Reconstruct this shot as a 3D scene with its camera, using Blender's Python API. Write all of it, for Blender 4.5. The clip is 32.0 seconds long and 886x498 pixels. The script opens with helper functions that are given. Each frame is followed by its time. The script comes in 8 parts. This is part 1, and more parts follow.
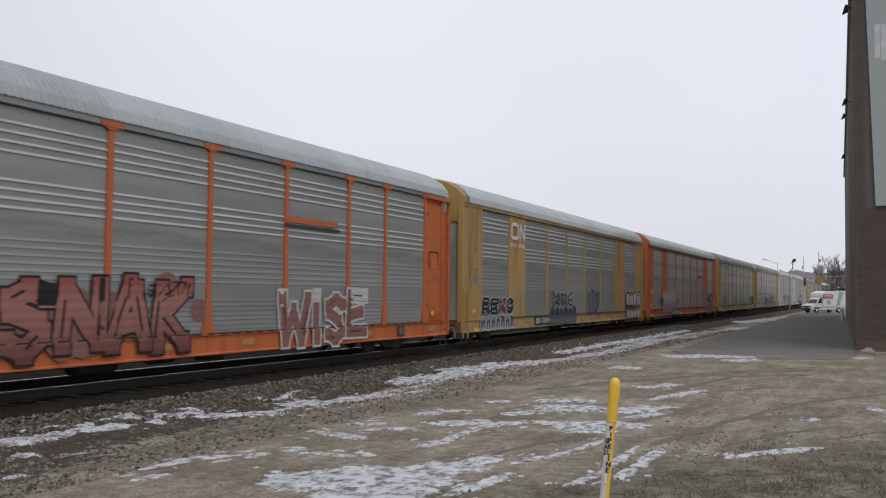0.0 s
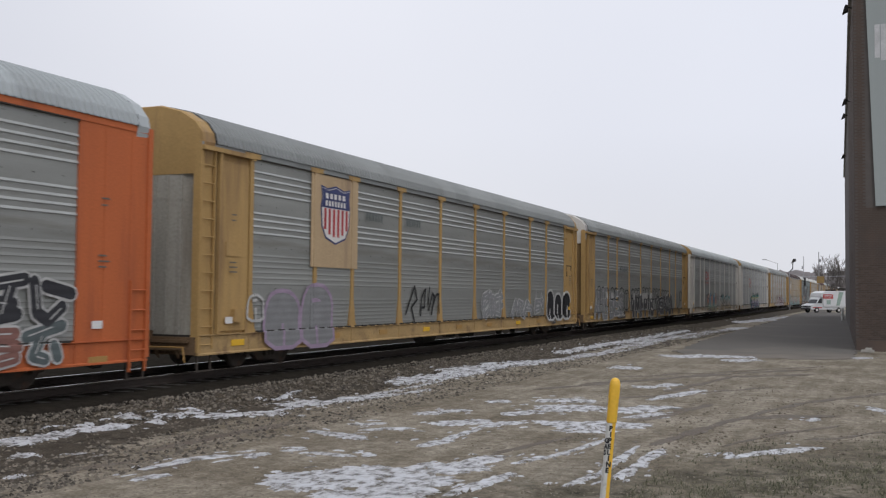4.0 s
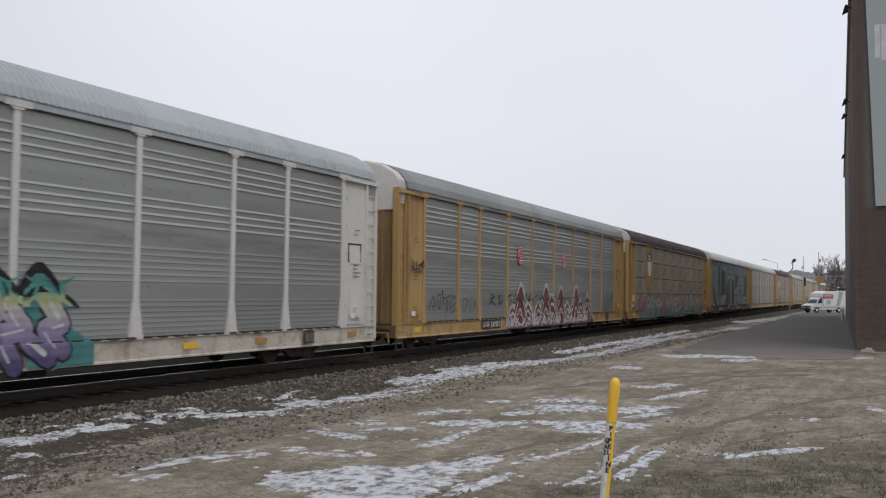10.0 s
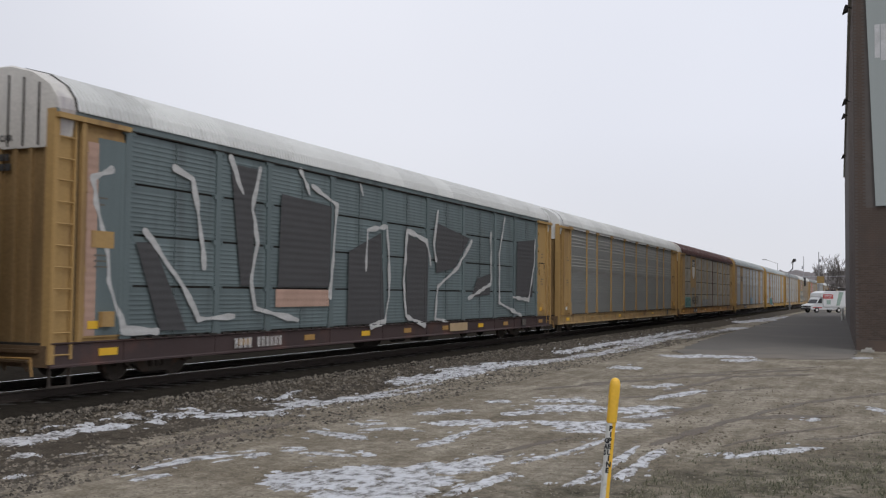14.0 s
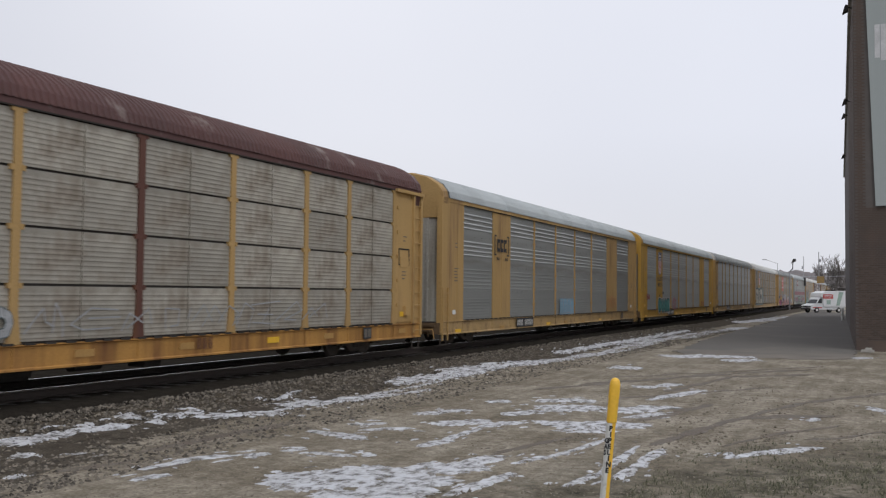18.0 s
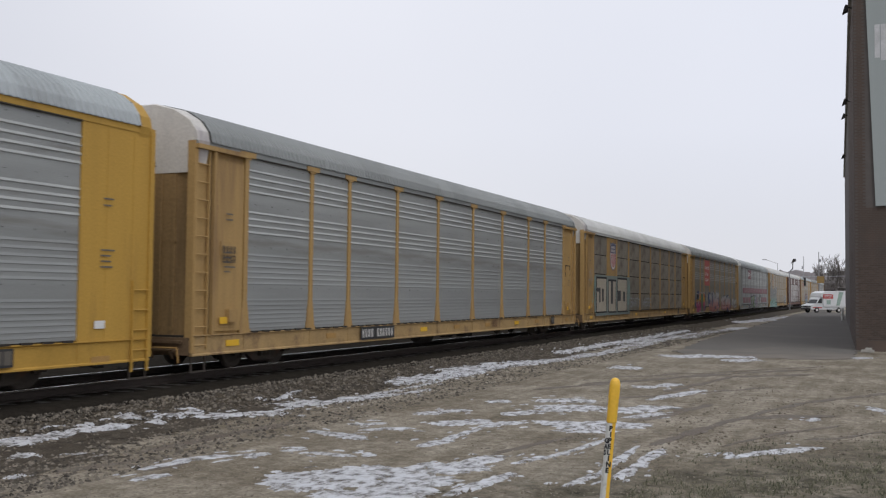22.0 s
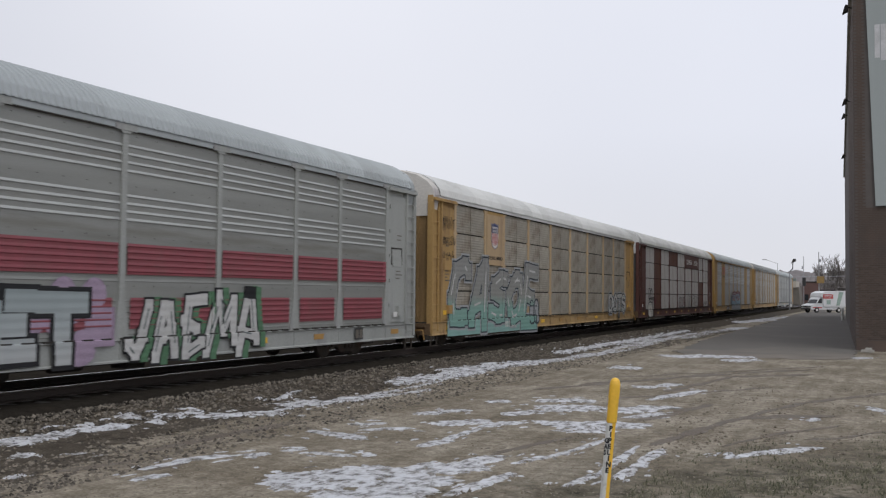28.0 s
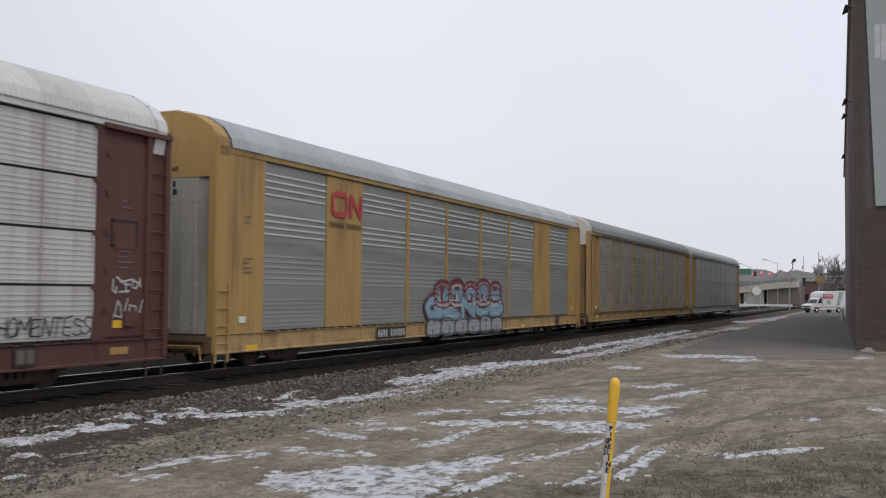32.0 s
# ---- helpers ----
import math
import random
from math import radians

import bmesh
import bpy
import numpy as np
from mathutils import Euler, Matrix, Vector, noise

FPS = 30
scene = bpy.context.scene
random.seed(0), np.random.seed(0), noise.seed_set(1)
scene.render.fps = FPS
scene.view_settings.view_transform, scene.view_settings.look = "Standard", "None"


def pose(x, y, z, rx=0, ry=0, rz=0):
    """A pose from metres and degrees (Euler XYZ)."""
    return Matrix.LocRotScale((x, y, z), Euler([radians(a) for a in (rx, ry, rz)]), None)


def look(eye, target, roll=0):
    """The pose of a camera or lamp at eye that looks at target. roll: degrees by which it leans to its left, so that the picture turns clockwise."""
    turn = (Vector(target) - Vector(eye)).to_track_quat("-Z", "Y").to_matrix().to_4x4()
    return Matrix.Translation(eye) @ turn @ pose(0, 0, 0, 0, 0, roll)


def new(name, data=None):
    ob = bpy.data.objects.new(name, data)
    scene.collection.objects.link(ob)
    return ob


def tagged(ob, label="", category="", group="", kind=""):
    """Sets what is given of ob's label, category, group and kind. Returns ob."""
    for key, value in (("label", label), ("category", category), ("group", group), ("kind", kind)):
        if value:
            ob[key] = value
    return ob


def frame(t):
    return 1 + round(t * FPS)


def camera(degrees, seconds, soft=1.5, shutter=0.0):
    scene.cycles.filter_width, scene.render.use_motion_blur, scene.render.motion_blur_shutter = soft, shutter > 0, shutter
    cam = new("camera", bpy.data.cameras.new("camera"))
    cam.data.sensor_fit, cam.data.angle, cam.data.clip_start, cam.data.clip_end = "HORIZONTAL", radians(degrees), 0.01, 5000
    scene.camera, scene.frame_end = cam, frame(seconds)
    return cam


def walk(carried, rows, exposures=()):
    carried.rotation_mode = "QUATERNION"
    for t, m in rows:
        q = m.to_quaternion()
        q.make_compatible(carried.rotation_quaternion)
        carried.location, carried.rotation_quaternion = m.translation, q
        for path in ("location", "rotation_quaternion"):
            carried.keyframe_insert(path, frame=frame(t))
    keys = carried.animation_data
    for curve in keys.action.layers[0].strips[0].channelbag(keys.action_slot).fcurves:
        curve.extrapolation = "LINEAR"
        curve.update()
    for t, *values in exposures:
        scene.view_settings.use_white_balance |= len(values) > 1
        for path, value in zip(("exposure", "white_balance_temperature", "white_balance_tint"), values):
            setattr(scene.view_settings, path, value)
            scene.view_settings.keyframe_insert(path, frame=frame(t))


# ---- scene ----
# Plan: x across the track (camera at x = 0), y along the track, z up from the dirt yard.
CAM_Z = 2.21
RAIL_Z = 0.485          # top of rail
BASE_Z = 0.40           # zero height of the car bodies
TRACK_X = -14.12        # centre line of the track
CAR_L = 27.75           # car body

cam = camera(48.03, 32.0, soft=1.25, shutter=0.12)
HEAD, TILT = 0.4116, 0.0442
aim = (-math.sin(HEAD) * 50, math.cos(HEAD) * 50, CAM_Z + math.tan(TILT) * 50)
eye = look((0, 0, CAM_Z), aim, 0.57)
walk(cam, [(0.0, eye), (32.0, eye)], exposures=[(0.0, 0.0), (32.0, 0.0)])

# ---------------------------------------------------------------- world, sun
world = bpy.data.worlds.new("overcast_sky")
scene.world = world
world.use_nodes = True
wn, wl = world.node_tree.nodes, world.node_tree.links
wn.clear()
w_out = wn.new("ShaderNodeOutputWorld")
w_bg = wn.new("ShaderNodeBackground")
w_sky = wn.new("ShaderNodeTexSky")
w_sky.sky_type = "NISHITA"
w_sky.sun_disc = False
w_sky.sun_elevation = radians(28)
w_sky.sun_rotation = radians(-35)
w_grey = wn.new("ShaderNodeHueSaturation")
w_grey.inputs["Saturation"].default_value = 0.25
w_scale = wn.new("ShaderNodeMix")
w_scale.data_type = "RGBA"
w_scale.blend_type = "MULTIPLY"
w_scale.inputs[0].default_value = 1.0
w_scale.inputs[7].default_value = (0.10, 0.10, 0.10, 1)
w_co = wn.new("ShaderNodeTexCoord")
w_sep = wn.new("ShaderNodeSeparateXYZ")
w_ramp = wn.new("ShaderNodeValToRGB")
w_ramp.color_ramp.elements[0].position = 0.0
w_ramp.color_ramp.elements[0].color = (0.59, 0.605, 0.665, 1)
w_low = w_ramp.color_ramp.elements.new(0.16)
w_low.color = (0.705, 0.727, 0.815, 1)
w_ramp.color_ramp.elements[-1].position = 0.55
w_ramp.color_ramp.elements[-1].color = (0.78, 0.807, 0.91, 1)
w_cloud = wn.new("ShaderNodeTexNoise")
w_cloud.inputs["Scale"].default_value = 2.2
w_cloud.inputs["Detail"].default_value = 4
w_cmix = wn.new("ShaderNodeMix")
w_cmix.data_type = "RGBA"
w_cmix.blend_type = "SOFT_LIGHT"
w_cmix.inputs[0].default_value = 0.22
w_mix = wn.new("ShaderNodeMix")
w_mix.data_type = "RGBA"
w_mix.inputs[0].default_value = 0.90
wl.new(w_sky.outputs[0], w_grey.inputs["Color"])
wl.new(w_grey.outputs[0], w_scale.inputs[6])
wl.new(w_co.outputs["Generated"], w_sep.inputs[0])
wl.new(w_sep.outputs[2], w_ramp.inputs[0])
wl.new(w_co.outputs["Generated"], w_cloud.inputs["Vector"])
wl.new(w_ramp.outputs[0], w_cmix.inputs[6])
wl.new(w_cloud.outputs["Fac"], w_cmix.inputs[7])
wl.new(w_scale.outputs[2], w_mix.inputs[6])
wl.new(w_cmix.outputs[2], w_mix.inputs[7])
# the cloud is thinner, so brighter, towards the sun's side
w_side = wn.new("ShaderNodeMath")
w_side.operation = "MULTIPLY_ADD"
w_side.inputs[1].default_value = 0.26
w_side.inputs[2].default_value = 1.10
wl.new(w_sep.outputs[0], w_side.inputs[0])
w_even = wn.new("ShaderNodeMix")
w_even.data_type = "RGBA"
w_even.blend_type = "MULTIPLY"
w_even.inputs[0].default_value = 1.0
wl.new(w_mix.outputs[2], w_even.inputs[6])
wl.new(w_side.outputs[0], w_even.inputs[7])
wl.new(w_even.outputs[2], w_bg.inputs["Color"])
w_bg.inputs["Strength"].default_value = 1.0
wl.new(w_bg.outputs[0], w_out.inputs["Surface"])

sun_data = bpy.data.lights.new("sun", "SUN")
sun_data.energy = 0.85
sun_data.angle = radians(30)
sun_data.color = (1.0, 0.97, 0.93)
sun = new("sun", sun_data)
sun.matrix_basis = look((0, 0, 60), (-25, 35, 0))


# ---------------------------------------------------------------- materials
MATS = {}


def shader(name, base, rough=0.6, metal=0.0, vary=0.25, scale=3.0, grain=40.0, bump=0.15, bump_scale=60.0,
           stain=None, stain_amount=0.0, stain_scale=1.2, streak=False, coords="Object", rand=0.0, ribs=0.0, sheets=0.0, gloss=0.5):
    """A worn, uneven surface: base colour with variation at two scales, stains, fine relief."""
    if name in MATS:
        return MATS[name]
    m = bpy.data.materials.new(name)
    m.use_nodes = True
    n, l = m.node_tree.nodes, m.node_tree.links
    bsdf = n["Principled BSDF"]
    bsdf.inputs["Metallic"].default_value = metal
    bsdf.inputs["Specular IOR Level"].default_value = gloss
    co = n.new("ShaderNodeTexCoord")
    mapping = n.new("ShaderNodeMapping")
    l.new(co.outputs[coords], mapping.inputs["Vector"])
    if streak:
        mapping.inputs["Scale"].default_value = (1.0, 0.16, 2.2) if streak == "level" else (1.0, 1.0, 0.12)
    big = n.new("ShaderNodeTexNoise")
    big.inputs["Scale"].default_value = scale
    big.inputs["Detail"].default_value = 5
    small = n.new("ShaderNodeTexNoise")
    small.inputs["Scale"].default_value = grain
    small.inputs["Detail"].default_value = 4
    l.new(mapping.outputs[0], big.inputs["Vector"])
    l.new(co.outputs[coords], small.inputs["Vector"])
    add = n.new("ShaderNodeMath")
    add.operation = "ADD"
    l.new(big.outputs["Fac"], add.inputs[0])
    l.new(small.outputs["Fac"], add.inputs[1])
    rng = n.new("ShaderNodeMapRange")
    rng.inputs["From Min"].default_value = 0.6
    rng.inputs["From Max"].default_value = 1.4
    rng.inputs["To Min"].default_value = 1 - vary
    rng.inputs["To Max"].default_value = 1 + vary
    l.new(add.outputs[0], rng.inputs["Value"])
    value = rng.outputs[0]
    if rand:
        info = n.new("ShaderNodeObjectInfo")
        rr = n.new("ShaderNodeMapRange")
        rr.inputs["To Min"].default_value = 1 - rand
        rr.inputs["To Max"].default_value = 1 + rand
        l.new(info.outputs["Random"], rr.inputs["Value"])
        mul = n.new("ShaderNodeMath")
        mul.operation = "MULTIPLY"
        l.new(value, mul.inputs[0])
        l.new(rr.outputs[0], mul.inputs[1])
        value = mul.outputs[0]
    if sheets:      # separate sheets along the length, each a little lighter or darker
        sy = n.new("ShaderNodeSeparateXYZ")
        l.new(co.outputs[coords], sy.inputs[0])
        dv = n.new("ShaderNodeMath")
        dv.operation = "DIVIDE"
        dv.inputs[1].default_value = sheets
        l.new(sy.outputs[1], dv.inputs[0])
        fl = n.new("ShaderNodeMath")
        fl.operation = "FLOOR"
        l.new(dv.outputs[0], fl.inputs[0])
        info2 = n.new("ShaderNodeObjectInfo")
        ad2 = n.new("ShaderNodeMath")
        ad2.operation = "MULTIPLY_ADD"
        ad2.inputs[1].default_value = 57.0
        l.new(info2.outputs["Random"], ad2.inputs[0])
        l.new(fl.outputs[0], ad2.inputs[2])
        wn1 = n.new("ShaderNodeTexWhiteNoise")
        wn1.noise_dimensions = "1D"
        l.new(ad2.outputs[0], wn1.inputs["W"])
        r1 = n.new("ShaderNodeMapRange")
        r1.inputs["To Min"].default_value = 0.90
        r1.inputs["To Max"].default_value = 1.07
        l.new(wn1.outputs["Value"], r1.inputs["Value"])
        m1 = n.new("ShaderNodeMath")
        m1.operation = "MULTIPLY"
        l.new(value, m1.inputs[0])
        l.new(r1.outputs[0], m1.inputs[1])
        value = m1.outputs[0]
    tint = n.new("ShaderNodeMix")
    tint.data_type = "RGBA"
    tint.blend_type = "MULTIPLY"
    tint.inputs[0].default_value = 1.0
    tint.inputs[6].default_value = (*base, 1)
    l.new(value, tint.inputs[7])
    colour = tint.outputs[2]
    if stain:
        sn = n.new("ShaderNodeTexNoise")
        sn.inputs["Scale"].default_value = stain_scale
        sn.inputs["Detail"].default_value = 7
        sn.inputs["Roughness"].default_value = 0.65
        l.new(mapping.outputs[0], sn.inputs["Vector"])
        sr = n.new("ShaderNodeMapRange")
        sr.inputs["From Min"].default_value = 0.62 - 0.30 * stain_amount
        sr.inputs["From Max"].default_value = 0.80 - 0.20 * stain_amount
        sr.clamp = True
        l.new(sn.outputs["Fac"], sr.inputs["Value"])
        sm = n.new("ShaderNodeMix")
        sm.data_type = "RGBA"
        sm.inputs[7].default_value = (*stain, 1)
        l.new(sr.outputs[0], sm.inputs[0])
        l.new(colour, sm.inputs[6])
        colour = sm.outputs[2]
    l.new(colour, bsdf.inputs["Base Color"])
    rr2 = n.new("ShaderNodeMapRange")
    rr2.inputs["To Min"].default_value = max(0.05, rough - 0.12)
    rr2.inputs["To Max"].default_value = min(1.0, rough + 0.12)
    l.new(big.outputs["Fac"], rr2.inputs["Value"])
    l.new(rr2.outputs[0], bsdf.inputs["Roughness"])
    bn = n.new("ShaderNodeTexNoise")
    bn.inputs["Scale"].default_value = bump_scale
    bn.inputs["Detail"].default_value = 3
    l.new(co.outputs[coords], bn.inputs["Vector"])
    height = bn.outputs["Fac"]
    if ribs:
        wave = n.new("ShaderNodeTexWave")
        wave.wave_type = "BANDS"
        wave.bands_direction = "Z"
        wave.inputs["Scale"].default_value = ribs
        l.new(co.outputs[coords], wave.inputs["Vector"])
        hm = n.new("ShaderNodeMath")
        hm.operation = "ADD"
        l.new(wave.outputs["Fac"], hm.inputs[0])
        l.new(bn.outputs["Fac"], hm.inputs[1])
        height = hm.outputs[0]
    bp = n.new("ShaderNodeBump")
    bp.inputs["Strength"].default_value = bump
    bp.inputs["Distance"].default_value = 0.02
    l.new(height, bp.inputs["Height"])
    l.new(bp.outputs[0], bsdf.inputs["Normal"])
    MATS[name] = m
    return m


RUST = (0.13, 0.055, 0.025)


def paint(name, base, amount=0.35):
    """Weathered railway paint with grime and rust running down."""
    return shader("paint_" + name, base, 0.6, 0, 0.20, 1.0, 25, 0.05, 30, (base[0] * 0.45 + 0.02, base[1] * 0.42 + 0.015, base[2] * 0.5 + 0.015) if amount < 0.5 else RUST, amount, 1.1, True, rand=0.05, gloss=0.22)


def steel(name, base, rough=0.5):
    """Galvanised perforated sheet, dulled."""
    return shader("sheet_" + name, base, rough, 0.35, 0.24, 1.3, 70, 0.10, 110, (0.165, 0.15, 0.125), 0.34, 0.8, "level", rand=0.10, gloss=0.25)


def spray(name, base):
    return shader("spray_" + name, base, 0.65, 0, 0.18, 3.0, 30, 0.25, 60, None, ribs=2.0, gloss=0.25)


ORANGE = paint("orange", (0.45, 0.12, 0.042))
YELLOW = paint("yellow", (0.37, 0.235, 0.085), 0.38)
GOLD = paint("golden_yellow", (0.43, 0.255, 0.052), 0.25)
TAN = paint("tan", (0.44, 0.32, 0.19), 0.25)
AMBER = paint("amber", (0.385, 0.247, 0.098), 0.36)
WHITE = paint("off_white", (0.55, 0.525, 0.48), 0.28)
ENDW = shader("paint_dirty_end", (0.34, 0.325, 0.285), 0.7, 0, 0.25, 1.2, 20, 0.08, 30, (0.115, 0.085, 0.060), 0.46, 0.9, True, rand=0.06, gloss=0.2)
ENDY = shader("paint_dirty_yellow_end", (0.26, 0.17, 0.078), 0.75, 0, 0.25, 1.2, 20, 0.08, 30, (0.085, 0.058, 0.036), 0.48, 0.9, True, rand=0.06, gloss=0.15)
END_SILL = shader("paint_rusted_end_sill", (0.15, 0.10, 0.06), 0.8, 0, 0.3, 2.0, 20, 0.2, 30, (0.05, 0.035, 0.025), 0.45, 2.0, rand=0.1, gloss=0.1)
SILLW = shader("paint_dirty_sill", (0.50, 0.445, 0.365), 0.7, 0, 0.25, 1.5, 20, 0.1, 30, (0.17, 0.115, 0.07), 0.42, 1.6, rand=0.06)
SILLY = shader("paint_dirty_yellow_sill", (0.38, 0.25, 0.105), 0.7, 0, 0.25, 1.5, 20, 0.1, 30, (0.13, 0.075, 0.04), 0.36, 1.6, rand=0.06)
GREYP = paint("grey", (0.305, 0.312, 0.292), 0.25)
MAROON = paint("maroon", (0.098, 0.046, 0.038), 0.25)
RUSTY = paint("rusty_brown", (0.10, 0.045, 0.035), 0.6)
SHEET = steel("grey", (0.268, 0.271, 0.252))
# zinc of the upper rib crowns, with their highlight put into the colour
RIB_SOFT = shader("rib_zinc_highlight_soft", (0.32, 0.323, 0.305), 0.45, 0.25, 0.16, 1.4, 50, 0.05, 60, (0.25, 0.25, 0.24), 0.3, 0.8)
RIB = shader("rib_zinc_highlight", (0.35, 0.355, 0.335), 0.42, 0.25, 0.16, 1.4, 50, 0.05, 60, (0.25, 0.25, 0.24), 0.3, 0.8)
RIB_DULL = shader("rib_zinc_highlight_dull", (0.31, 0.30, 0.265), 0.5, 0.2, 0.16, 1.4, 50, 0.05, 60)
SHEET_L = steel("light_grey", (0.325, 0.333, 0.32))
SHEET_D = shader("sheet_dark_grey", (0.258, 0.230, 0.184), 0.6, 0.2, 0.30, 1.6, 40, 0.10, 60, (0.13, 0.105, 0.08), 0.5, 1.3, rand=0.12, gloss=0.3)
SHEET_T = shader("sheet_weathered_tan", (0.325, 0.300, 0.248), 0.6, 0.2, 0.30, 1.6, 40, 0.10, 60, (0.20, 0.165, 0.125), 0.5, 1.3, rand=0.12, gloss=0.3)
SHEET_O = shader("sheet_olive_grey", (0.215, 0.198, 0.160), 0.6, 0.2, 0.26, 1.4, 50, 0.10, 80, (0.155, 0.135, 0.105), 0.45, 1.0, "level", rand=0.10, gloss=0.3)
SHEET_W = shader("sheet_whitewashed", (0.46, 0.445, 0.425), 0.6, 0.0, 0.18, 1.5, 50, 0.08, 90, (0.22, 0.16, 0.12), 0.40, 1.2, True, rand=0.09)
SHEET_G = shader("sheet_dark_green", (0.112, 0.143, 0.143), 0.5, 0.0, 0.28, 1.5, 50, 0.08, 90, (0.045, 0.05, 0.05), 0.36, 1.0, True, rand=0.12)
ROOF_L = shader("roof_light", (0.37, 0.395, 0.395), 0.5, 0.2, 0.08, 0.6, 30, 0.05, 50, (0.27, 0.28, 0.27), 0.12, 0.4, sheets=1.22)
ROOF_G = shader("roof_grey", (0.225, 0.235, 0.228), 0.5, 0.2, 0.08, 0.6, 30, 0.05, 50, (0.15, 0.15, 0.14), 0.12, 0.5, sheets=1.22)
ROOF_W = shader("roof_white", (0.58, 0.58, 0.555), 0.6, 0.0, 0.08, 1.0, 30, 0.05, 50, (0.3, 0.29, 0.26), 0.15, 0.7, sheets=1.22)
ROOF_B = shader("roof_brown", (0.055, 0.034, 0.032), 0.6, 0.1, 0.2, 1.0, 30, 0.06, 50, (0.11, 0.05, 0.035), 0.25, 0.7, sheets=1.22)
ROOF_R = shader("roof_rust_peeling", (0.085, 0.035, 0.030), 0.6, 0.1, 0.2, 1.0, 30, 0.06, 50, (0.32, 0.28, 0.25), 0.16, 0.8, sheets=1.22)
DARK = shader("underframe_black", (0.050, 0.046, 0.042), 0.8, 0.1, 0.3, 2.0, 30, 0.2, 40, (0.05, 0.035, 0.025), 0.2, gloss=0.0)
IRON = shader("running_gear_iron", (0.062, 0.050, 0.040), 0.75, 0.3, 0.3, 3.0, 30, 0.2, 40, RUST, 0.2)
RAILHEAD = shader("rail_head_steel", (0.62, 0.62, 0.62), 0.20, 1.0, 0.1, 2.0)
RAILWEB = shader("rail_web_rust", (0.034, 0.025, 0.020), 0.8, 0.2, 0.3)
TIE = shader("tie_creosote", (0.032, 0.027, 0.022), 0.9, 0, 0.35, 5.0, 40, 0.4, 40, rand=0.3)
FADED = shader("reflector_faded", (0.36, 0.205, 0.06), 0.6, 0, 0.2)
REFLECT = shader("reflector_yellow", (0.72, 0.42, 0.03), 0.4, 0, 0.1)
BLACKP = shader("stencil_black", (0.025, 0.024, 0.024), 0.7, 0, 0.2)
WHITEP = shader("stencil_white", (0.66, 0.65, 0.62), 0.6, 0, 0.15)


# ---------------------------------------------------------------- mesh helpers
def box(bm, x0, x1, y0, y1, z0, z1):
    v = [bm.verts.new(p) for p in ((x0, y0, z0), (x1, y0, z0), (x1, y1, z0), (x0, y1, z0), (x0, y0, z1), (x1, y0, z1), (x1, y1, z1), (x0, y1, z1))]
    for f in ((3, 2, 1, 0), (4, 5, 6, 7), (0, 1, 5, 4), (1, 2, 6, 5), (2, 3, 7, 6), (3, 0, 4, 7)):
        bm.faces.new([v[i] for i in f])


def prism(bm, pts, axis, a, b):
    """Extrudes a closed outline (counter-clockwise) along an axis from a to b."""
    def place(p, c):
        return {"x": (c, p[0], p[1]), "y": (p[0], c, p[1]), "z": (p[0], p[1], c)}[axis]
    lo = [bm.verts.new(place(p, a)) for p in pts]
    hi = [bm.verts.new(place(p, b)) for p in pts]
    n = len(pts)
    for i in range(n):
        bm.faces.new((lo[i], lo[(i + 1) % n], hi[(i + 1) % n], hi[i]))
    bm.faces.new(lo[::-1])
    bm.faces.new(hi)


def rod(bm, a, b, r0, r1=None, n=10):
    """A round bar from a to b."""
    a, b = Vector(a), Vector(b)
    r1 = r0 if r1 is None else r1
    q = (b - a).to_track_quat("Z", "Y").to_matrix()
    lo, hi = [], []
    for i in range(n):
        d = q @ Vector((math.cos(2 * math.pi * i / n), math.sin(2 * math.pi * i / n), 0))
        lo.append(bm.verts.new(a + d * r0))
        hi.append(bm.verts.new(b + d * r1))
    for i in range(n):
        bm.faces.new((lo[i], lo[(i + 1) % n], hi[(i + 1) % n], hi[i]))
    bm.faces.new(lo[::-1])
    bm.faces.new(hi)


def mesh_of(name, bm, material, smooth=False, fix=True):
    if fix:
        bmesh.ops.recalc_face_normals(bm, faces=bm.faces)
    me = bpy.data.meshes.new(name)
    bm.to_mesh(me)
    bm.free()
    if material:
        me.materials.append(material)
    if smooth:
        for p in me.polygons:
            p.use_smooth = True
    return me


def put(name, me, parent=None, loc=(0, 0, 0), label="", turn=None, material=None):
    ob = new(name, me)
    ob.parent = parent
    ob.matrix_basis = pose(*loc, *(turn or (0, 0, 0)))
    if material and me.materials and me.materials[0] != material:
        ob.material_slots[0].link = "OBJECT"
        ob.material_slots[0].material = material
    if label:
        ob["label"] = label
    return ob


def part(name, bm, material, parent, label="", loc=(0, 0, 0), smooth=False):
    return put(name, mesh_of(name, bm, material, smooth), parent, loc, label)


def thing(name, label, category, m=None, group="", kind=""):
    ob = new(name)
    ob.empty_display_size = 0.3
    if m is not None:
        ob.matrix_basis = m
    return tagged(ob, label, category, group, kind)


# ---------------------------------------------------------------- autorack cars
# In a car's own space: x towards the yard side, y from its leading end to its rear, z from the rail head.
SIDE = 1.49
SILL0, SILL1 = 0.484, 0.906
PAN0, PAN1 = 0.93, 4.735
EAVE, CROWN = 4.87, 5.70
ROOF_EX, ROOF_EZ = 1.0, 1.0
POSTS = [1.85, 4.60, 6.50, 9.34, 12.25, 15.20, 18.10, 21.10, 23.22, 25.88]
CACHE = {}


